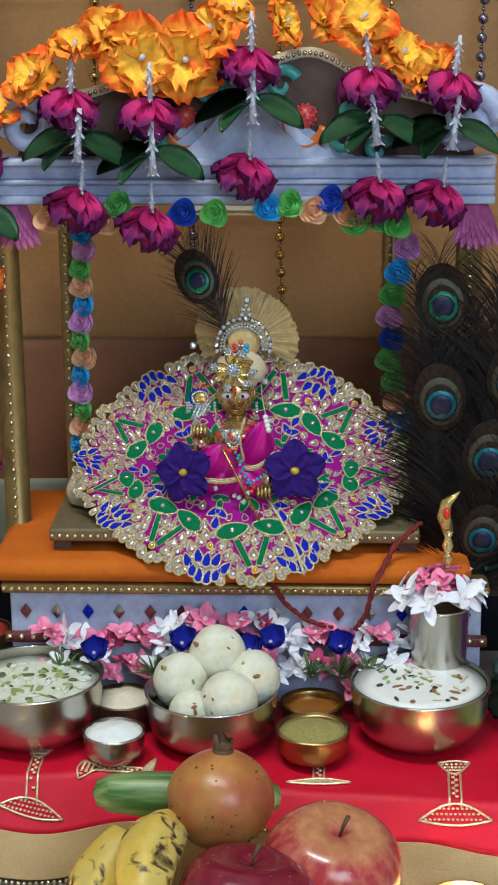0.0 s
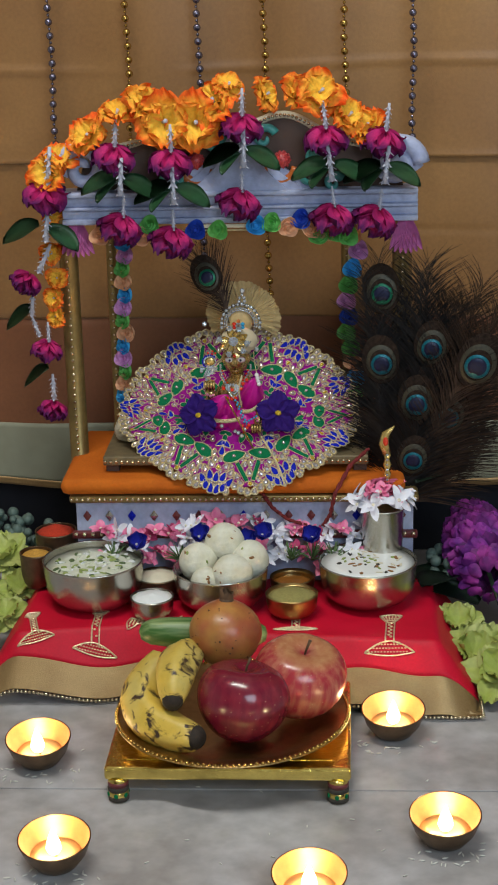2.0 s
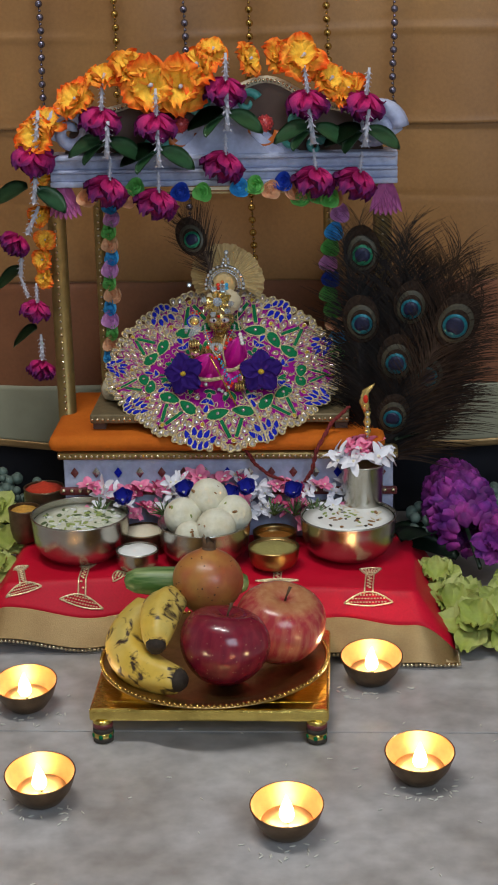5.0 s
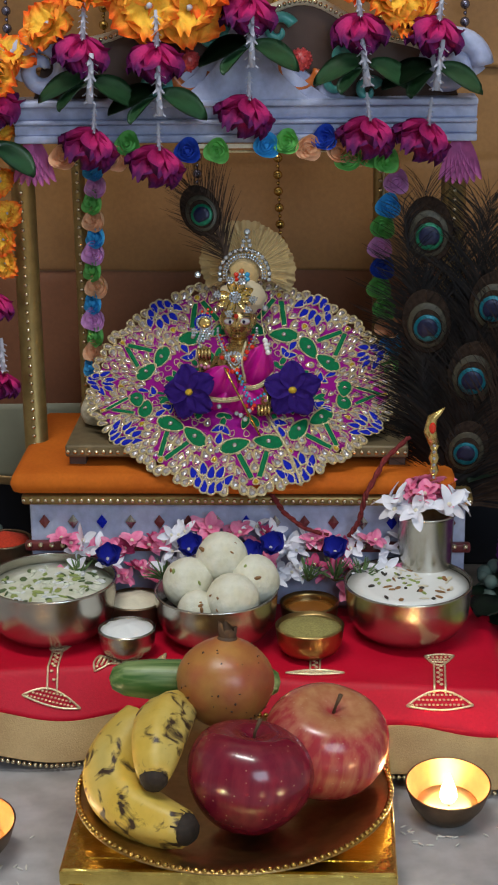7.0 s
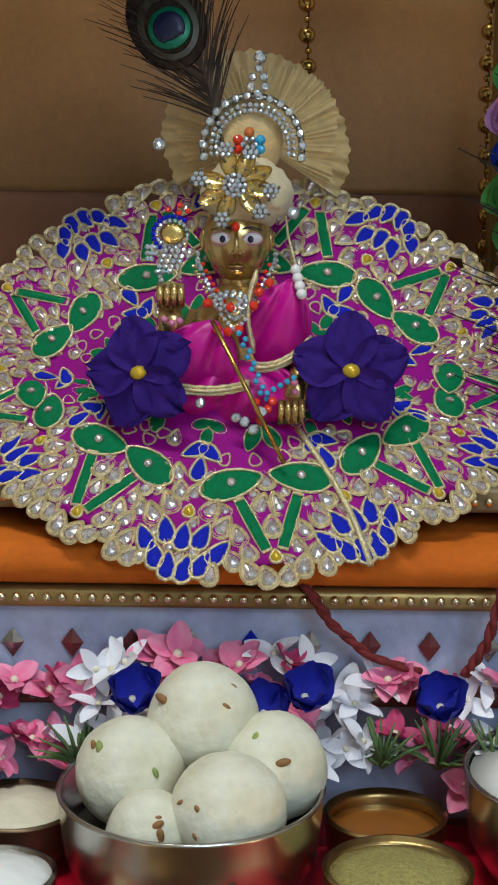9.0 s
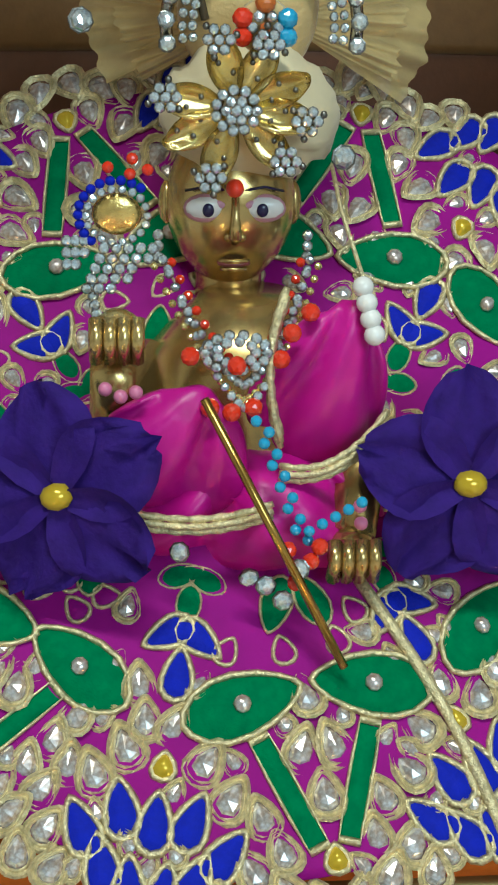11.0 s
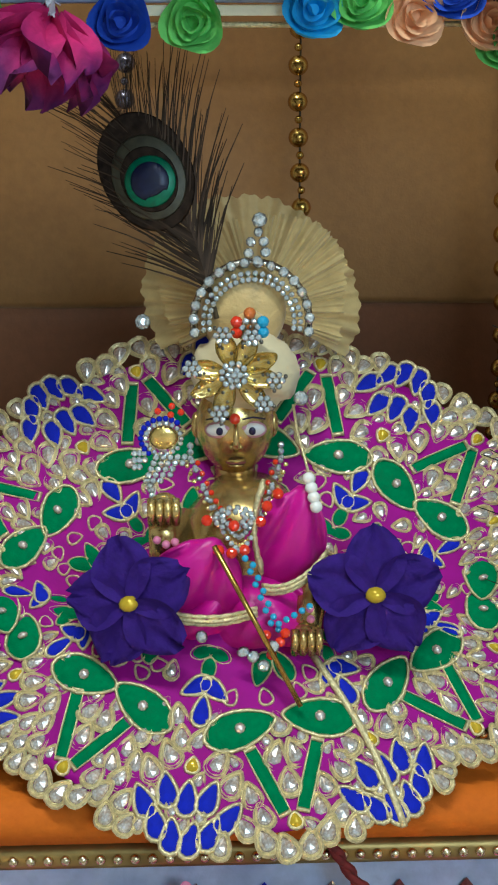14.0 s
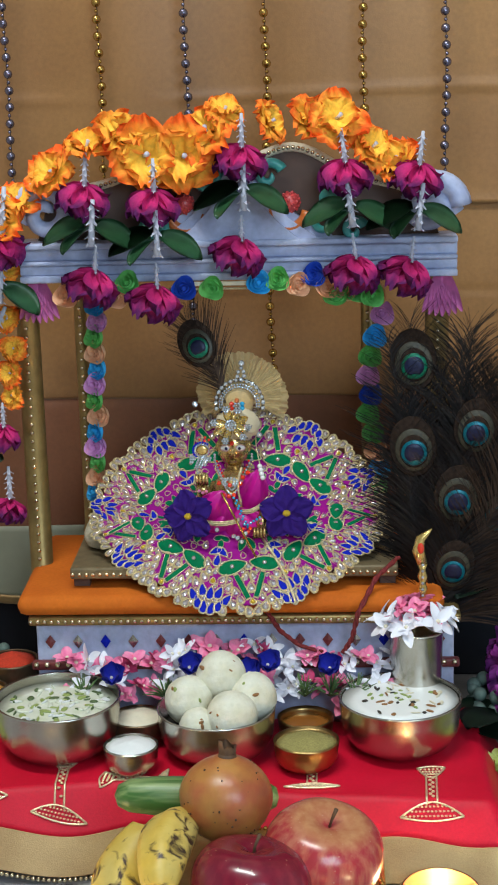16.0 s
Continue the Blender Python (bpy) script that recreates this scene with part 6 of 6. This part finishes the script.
for nm, c in (("peach", (0.82, 0.46, 0.26)), ("lilacf", (0.74, 0.36, 0.70)), ("leafgreen", (0.18, 0.52, 0.12)), ("sky", (0.07, 0.42, 0.80)), ("royal", (0.02, 0.07, 0.50))):
    M[nm] = mat("foam_" + nm, c, 0.75, vary=0.10, scale=200, bump=0.15, bscale=700)
foam = {k: foam_rose_mesh(k) for k in ("peach", "lilacf", "leafgreen", "sky", "royal")}
fg = "foam rose garlands"
g1 = thing("foam_rose_garland", "row of small coloured foam roses under the beam", "garland", fg)
for i, (x, z, c) in enumerate(((-0.151, 0.496, "peach"), (-0.103, 0.495, "peach"), (-0.090, 0.507, "leafgreen"), (-0.036, 0.501, "royal"), (-0.008, 0.502, "leafgreen"), (0.036, 0.505, "sky"), (0.056, 0.508, "leafgreen"), (0.074, 0.504, "peach"),
                               (0.091, 0.512, "royal"), (0.102, 0.500, "peach"), (0.120, 0.499, "peach"), (0.130, 0.496, "leafgreen"), (0.112, 0.492, "leafgreen"), (0.145, 0.492, "leafgreen"))):
    share("foam_rose", foam[c], g1, Matrix.Translation((x, -0.043, z)) @ Matrix.Rotation(1.4 + 0.25 * math.sin(i * 2), 4, "X") @ Matrix.Rotation(0.3 * math.sin(i * 3), 4, "Y") @ Matrix.Scale(1.1, 4))
g2 = thing("foam_rose_garland", "column of small coloured foam roses on a gold post", "garland", fg)
for i in range(13):
    c = ("sky", "lilacf", "leafgreen", "peach")[i % 4]
    share("foam_rose", foam[c], g2, Matrix.Translation((-0.131 - 0.0075 * i / 12 + 0.002 * math.sin(i * 2), 0.030, 0.474 - 0.0165 * i)) @ Matrix.Rotation(1.4, 4, "X") @ Matrix.Rotation(-0.6 + 0.3 * math.sin(i * 3), 4, "Y") @ Matrix.Scale(1.12, 4))
g3 = thing("foam_rose_garland", "column of small coloured foam roses on a gold post", "garland", fg)
for i, (x, z, c) in enumerate(((0.145, 0.480, "peach"), (0.153, 0.460, "lilacf"), (0.146, 0.437, "sky"), (0.140, 0.417, "leafgreen"), (0.139, 0.397, "lilacf"), (0.140, 0.377, "royal"), (0.139, 0.357, "leafgreen"), (0.142, 0.337, "leafgreen"), (0.147, 0.318, "peach"), (0.148, 0.299, "sky"), (0.148, 0.280, "leafgreen"))):
    share("foam_rose", foam[c], g3, Matrix.Translation((x + 0.005, 0.030, z)) @ Matrix.Rotation(1.4, 4, "X") @ Matrix.Rotation(0.3 * math.sin(i * 3), 4, "Y") @ Matrix.Scale(1.12, 4))
for g in (g1, g2, g3):
    bm = bmesh.new()
    zs = (0.50, 0.50) if g is g1 else (0.485, 0.27)
    xs = (-0.155, 0.150) if g is g1 else ((-0.131, -0.139) if g is g2 else (0.146, 0.148))
    yy = -0.0395 if g is g1 else 0.0345
    tube(bm, [(xs[0] + (xs[1] - xs[0]) * s, yy, zs[0] + (zs[1] - zs[0]) * s) for s in [i / 10 for i in range(11)]], 0.0012, 6)
    part("cord", bm, M["goldthread"], g)


# ---- small flowers at the foot of the throne ----
M["whitepetal"] = mat("white_petal", (0.86, 0.84, 0.90), 0.6, vary=0.04, scale=80)
M["pinkpetal"] = mat("pink_petal", (0.82, 0.13, 0.32), 0.6, other=(0.90, 0.40, 0.54), oscale=70, vary=0.12, scale=90)
M["crimsonpetal"] = mat("crimson_petal", (0.42, 0.02, 0.10), 0.6, other=(0.62, 0.08, 0.22), oscale=70, vary=0.15, scale=90)
M["bluepetal"] = mat("blue_petal", (0.018, 0.022, 0.36), 0.7, vary=0.25, scale=120)
M["sprig"] = mat("green_sprig", (0.10, 0.17, 0.05), 0.6, vary=0.25, scale=90)


def petal_mesh(name, mt, ln, w, cup, curl):
    bm = bmesh.new()
    petal(bm, Matrix(), ln, w, cup, curl, 4, 6, 0.85, 0.02)
    return finish(name, bm, M[mt])


pm = dict(white=petal_mesh("petal", "whitepetal", 0.0185, 0.0100, 0.25, -0.15), pink=petal_mesh("petal", "pinkpetal", 0.0150, 0.0115, 0.3, -0.1), crimson=petal_mesh("petal", "crimsonpetal", 0.0145, 0.0105, 0.35, 0.1), blue=petal_mesh("petal", "bluepetal", 0.0200, 0.0210, 0.4, 0.2))
bm = bmesh.new()
ball(bm, (0, 0, 0.001), 0.0022, 8, 6)
heart = finish("heart", bm, M["cream"])


def small_flower(col, m, group="flowers at the foot of the throne"):
    lab = dict(white="small white star-shaped fresh flower", pink="small pink fresh flower", crimson="small crimson fresh flower", blue="deep blue rounded fresh flower")[col]
    ob = thing("small_flower", lab + " by the throne", "flower", group)
    ob.matrix_world = m
    n = 5 if col != "blue" else 6
    for i in range(n):
        share("petal", pm[col], ob, Matrix.Rotation(2 * math.pi * i / n + 0.25 * math.sin(m[0][3] * 900 + 2.1 * i), 4, "Z") @ Matrix.Rotation((0.30 + 0.35 * math.sin(m[0][3] * 1500 + 2.7 * i)) if col != "blue" else 0.75 + 0.25 * math.sin(3.3 * i), 4, "X"))
    share("heart", heart, ob, Matrix())
    return ob


rng = random.Random(11)
spots = []
for i in range(130):
    u = (i + rng.uniform(-0.4, 0.4)) / 129
    x = -0.158 + 0.318 * u
    y = -0.114 - 0.026 * (i % 3) / 2 + rng.uniform(-0.003, 0.003)
    z = TZ + 0.068 - 0.040 * (i % 3) / 2 + rng.uniform(-0.008, 0.009)
    if abs(x + 0.005) < 0.05:
        z += 0.012
    col = "pink" if math.sin(x * 70 + 1.2) + rng.uniform(-1.1, 1.1) > -0.3 else "white"
    if col == "pink" and rng.random() < 0.3:
        col = "crimson"
    if i % 3 == 2 and (abs(x + 0.086) < 0.036 or abs(x - 0.076) < 0.036):
        continue
    small_flower(col, Matrix.Translation((x, y, z)) @ Matrix.Rotation(rng.uniform(-0.9, 0.9), 4, "Z") @ Matrix.Rotation(rng.uniform(-0.1, 1.25), 4, "X") @ Matrix.Rotation(rng.uniform(-0.5, 0.5), 4, "Y") @ Matrix.Rotation(rng.uniform(0, 6), 4, "Z") @ Matrix.Scale(rng.uniform(0.7, 1.05), 4))
for x, z in ((-0.112, 0.130), (-0.036, 0.140), (0.040, 0.142), (0.100, 0.138), (0.022, 0.134)):
    small_flower("blue", Matrix.Translation((x, -0.136, z + 0.006)) @ Matrix.Rotation(rng.uniform(-0.3, 0.3), 4, "Z") @ Matrix.Rotation(0.8, 4, "X") @ Matrix.Scale(0.95, 4))
for q, x in enumerate((-0.06, 0.10, 0.125, 0.075, 0.0, -0.14)):
    bm = bmesh.new()
    for k in range(16):
        a, t = rng.uniform(0, 6.28), rng.uniform(0.2, 1.3)
        d = Vector((math.cos(a) * math.sin(t), math.sin(a) * math.sin(t), math.cos(t)))
        tube(bm, [(0, 0, 0), d * 0.012, d * 0.026 + Vector((0, 0, -0.003))], [0.0010, 0.0010, 0.0003], 5)
    tagged(part("green_sprig", bm, M["sprig"], at=(x, -0.136, TZ + 0.044)), "small tuft of green needle leaves among the flowers", "leaf", "green sprigs")

# flowers and ornament in the tumbler
for q in range(34):
    a = q * 2.4
    d = 0.003 + 0.034 * q / 33
    col = "pink" if d < 0.022 else "white"
    small_flower(col, Matrix.Translation((0.184 + d * math.cos(a), -0.118 + 0.7 * d * math.sin(a), 0.202 - 0.5 * d + rng.uniform(-0.004, 0.008))) @ Matrix.Rotation(a + math.pi / 2, 4, "Z") @ Matrix.Rotation(0.15 + d * 15 + rng.uniform(-0.3, 0.3), 4, "X") @ Matrix.Scale(1.08, 4), "flowers in the tumbler")
orn = thing("gold_ornament", "slim gold jewelled ornament standing in the tumbler flowers", "ornament", at=(0.190, -0.116, 0.200))
bm = bmesh.new()
lathe(bm, [(0.0008, 0.0), (0.0045, 0.006), (0.0022, 0.012), (0.005, 0.018), (0.0026, 0.024), (0.0052, 0.030), (0.0028, 0.037), (0.0050, 0.043)], 12)
tube(bm, [(0.000, 0, 0.043), (-0.004, 0, 0.056), (-0.002, 0, 0.068), (0.005, 0, 0.074), (0.009, 0, 0.078)], [0.0048, 0.0062, 0.0048, 0.0024, 0.0006], 10)
part("body", bm, M["gilt"], orn)
bm = bmesh.new()
ball(bm, (-0.002, -0.0050, 0.060), 0.0042, 10, 8, (0.8, 0.6, 1.3))
part("stone", bm, M["redgem"], orn)
gem_parts(orn, "rhinestone", "gem", [(0.0, -0.0045, 0.006 + 0.0062 * i) for i in range(7)], 0.0015)

# red thread
for pts in ([(0.168, -0.095, 0.243), (0.146, -0.102, 0.224), (0.128, -0.122, 0.196), (0.122, -0.118, 0.168), (0.112, -0.115, 0.150)], [(0.040, -0.108, 0.192), (0.052, -0.116, 0.176), (0.070, -0.114, 0.160), (0.095, -0.114, 0.152)]):
    bm = bmesh.new()
    P = [Vector(p) for p in pts]
    fine = []
    for i in range(len(P) - 1):
        for k in range(10):
            fine.append(P[i].lerp(P[i + 1], k / 10))
    for ph in (0, math.pi):
        tube(bm, [p + 0.0013 * Vector((math.cos(i * 0.9 + ph), math.sin(i * 0.9 + ph), 0)) for i, p in enumerate(fine)], 0.0017, 6)
    tagged(part("red_thread", bm, M["threadred"]), "twisted dark red sacred thread hanging over the throne base", "thread", "red threads")


# ---- garden flowers beside the platform ----
M["purplefl"] = mat("purple_petal", (0.13, 0.012, 0.20), 0.7, other=(0.34, 0.03, 0.26), oscale=30, vary=0.25, scale=120, island=0.4)
M["lime"] = mat("lime_petal", (0.36, 0.42, 0.07), 0.6, other=(0.48, 0.50, 0.16), oscale=30, vary=0.15, scale=90, island=0.15)
M["berry"] = mat("grey_green_berry", (0.12, 0.17, 0.14), 0.6, vary=0.3, scale=60, island=0.3)
M["darkleaf"] = mat("dark_leaf", (0.012, 0.028, 0.014), 0.5, vary=0.3, scale=60)


def ruffled(name, label, m, layers, mt, seed, group):
    rng = random.Random(seed)
    ob = thing(name, label, "flower", group)
    ob.matrix_world = m
    for n, up, ln, w in layers:
        for i in range(n):
            bm = bmesh.new()
            petal(bm, Matrix.Rotation(2 * math.pi * i / n + rng.uniform(-0.2, 0.2), 4, "Z") @ Matrix.Rotation(up + rng.uniform(-0.2, 0.2), 4, "X"), ln * rng.uniform(0.85, 1.1), w, 0.2, 0.1, 8, 7, 1.1, 0.10, 0, rng.uniform(0, 6))
            part("petal", bm, M[mt], ob)
    return ob


def plume(base, top, r, seed):
    ob = thing("purple_flower_spike", "dense purple cloth flower spike lying by the platform", "flower", "purple flower spikes")
    rng = random.Random(seed)
    b, t = Vector(base), Vector(top)
    d = (t - b).normalized()
    bm = bmesh.new()
    for i in range(260):
        s = rng.random()
        a = rng.uniform(0, 6.28)
        o = d.orthogonal().normalized()
        o.rotate(Matrix.Rotation(a, 3, d))
        rr = r * (0.55 + 0.45 * math.sin(math.pi * (0.12 + 0.8 * s)))
        y = (o * 0.8 + d * 0.5 * rng.uniform(-0.4, 1)).normalized()
        x = y.cross(d).normalized()
        m = Matrix((x, y, x.cross(y))).transposed().to_4x4()
        petal(bm, Matrix.Translation(b.lerp(t, s) + o * rr * 0.5) @ m, rr * 0.65, rr * 0.6, 0.4, 0.2, 4, 4, 1.0, 0.15, 0, i)
    tagged(part("bloom", bm, M["purplefl"], ob, "purple ruffled bloom"), kind="stuff")
    bm = bmesh.new()
    tube(bm, [b - d * 0.06, b, t], 0.003, 6)
    part("stalk", bm, M["darkleaf"], ob)


plume((0.318, -0.115, 0.075), (0.300, 0.020, 0.108), 0.042, 1)
plume((0.40, -0.02, 0.06), (0.43, 0.06, 0.10), 0.04, 2)
plume((-0.345, -0.03, 0.08), (-0.36, 0.03, 0.13), 0.034, 3)
side = Matrix.Rotation(0.9, 4, "X")
ruffled("purple_flower", "open purple cloth flower by the platform", Matrix.Translation((0.350, -0.155, 0.085)) @ side, ((9, 0.2, 0.036, 0.026), (7, 0.7, 0.026, 0.022)), "purplefl", 5, "purple flowers")
for q, (x, y, z, s) in enumerate(((0.272, -0.165, 0.045, 0.8), (0.288, -0.215, 0.030, 1.0), (0.320, -0.265, 0.026, 1.15), (0.372, -0.275, 0.028, 1.15), (0.305, -0.18, 0.02, 0.9), (0.380, -0.20, 0.05, 1.1), (0.342, -0.235, 0.03, 1.0))):
    ruffled("lime_flower", "ruffled lime green cloth flower on the floor", Matrix.Translation((x, y, z)) @ Matrix.Rotation(0.4 * math.sin(q * 2), 4, "Z") @ Matrix.Rotation(0.5, 4, "X") @ Matrix.Scale(s, 4), ((8, 0.05, 0.042, 0.034), (6, 0.6, 0.032, 0.028)), "lime", 30 + q, "lime flowers")
for q, (x, y, z, s) in enumerate(((-0.300, -0.045, 0.085, 1.0), (-0.268, -0.090, 0.060, 0.8), (-0.275, -0.150, 0.050, 0.8), (-0.335, -0.10, 0.06, 1.0))):
    ruffled("lime_flower", "ruffled lime green cloth flower beside the platform", Matrix.Translation((x, y, z)) @ Matrix.Rotation(0.5, 4, "X") @ Matrix.Scale(s, 4), ((8, 0.05, 0.040, 0.032), (6, 0.6, 0.030, 0.026)), "lime", 50 + q, "lime flowers")
for q, (x, y, z, n, sp) in enumerate(((-0.262, 0.0, 0.092, 34, 0.034), (-0.305, 0.02, 0.095, 34, 0.034), (0.262, -0.045, 0.070, 30, 0.028), (0.372, -0.01, 0.085, 26, 0.03))):
    ob = thing("berry_cluster", "cluster of grey-green artificial berries by the platform", "berries", "berry clusters", at=(x, y, z))
    bm = bmesh.new()
    ball(bm, (0, 0, 0), 0.0068, 10, 7)
    me = finish("berry", bm, M["berry"])
    rb = random.Random(q)
    for k in range(n):
        v = Vector((rb.uniform(-1, 1), rb.uniform(-1, 1), rb.uniform(-0.7, 0.8))).normalized() * sp * rb.uniform(0.5, 1)
        share("berry", me, ob, pose(*v) @ Matrix.Scale(rb.uniform(0.7, 1.2), 4))
    bm = bmesh.new()
    tube(bm, [(0, 0, 0), (0, 0.01, -z + 0.02)], 0.003, 6)
    part("stalk", bm, M["darkleaf"], ob)
for q, (x, y, z, a, s) in enumerate(((0.268, -0.095, 0.075, 2.6, 1.6), (0.285, -0.06, 0.06, 2.0, 1.7), (0.30, -0.12, 0.05, 1.2, 1.7), (-0.27, -0.05, 0.06, 0.6, 1.4), (0.225, -0.085, 0.195, -1.2, 0.8))):
    bm = bmesh.new()
    petal(bm, Matrix.Rotation(a, 4, "Z") @ Matrix.Rotation(0.4, 4, "X") @ Matrix.Scale(s, 4), 0.045, 0.030, 0.25, -0.2, 6, 8, 0.95, 0.03)
    bmesh.ops.solidify(bm, geom=bm.faces[:], thickness=0.0005)
    tagged(part("broad_leaf", bm, M["darkleaf"], at=(x, y, z)), "broad dark green cloth leaf among the flowers", "leaf", "broad leaves")


# ---- rice grains strewn under the lamps ----
M["rice"] = mat("rice", (0.72, 0.69, 0.62), 0.6, vary=0.1)
rb = random.Random(5)
bm = bmesh.new()
ball(bm, (0, 0, 0), 0.0036, 7, 5, (1, 0.22, 0.22))
rice_mesh = finish("rice_grain", bm, M["rice"])
for x, y in ((-0.186, -0.428), (-0.135, -0.628), (0.107, -0.684), (0.235, -0.580), (0.191, -0.360)):
    heap = thing("rice", "a few white rice grains strewn round an oil lamp", "rice", "strewn rice", at=(x, y, 0.0011))
    for k in range(18):
        a, d = rb.uniform(-2.8, -0.3), rb.uniform(0.024, 0.050)
        share("rice_grain", rice_mesh, heap, pose(d * math.cos(a), d * math.sin(a), 0, 0, 0, rb.uniform(0, 360)))
bm = bmesh.new()
for k in range(60):
    bmesh.ops.create_uvsphere(bm, u_segments=6, v_segments=4, radius=0.0032, matrix=pose(rb.uniform(-0.35, 0.35), rb.uniform(-0.85, -0.36), 0.0011, 0, 0, rb.uniform(0, 360)) @ Matrix.Diagonal((1, 0.22, 0.22, 1)))
tagged(part("loose_rice", bm, M["rice"]), "loose rice grains scattered on the marble floor", "rice", kind="stuff")

# ---- marble slabs ----
for x0, x1, y0, y1 in ((-2.4, 2.4, -1.2, -0.482), (-2.4, 2.4, -0.480, 0.42), (-2.4, 2.4, -3.0, -1.202)):
    part("marble_slab", slab(x0, x1, y0, y1, -0.012, 0.0, 0.0008), M["marble"], floor, smooth=False)
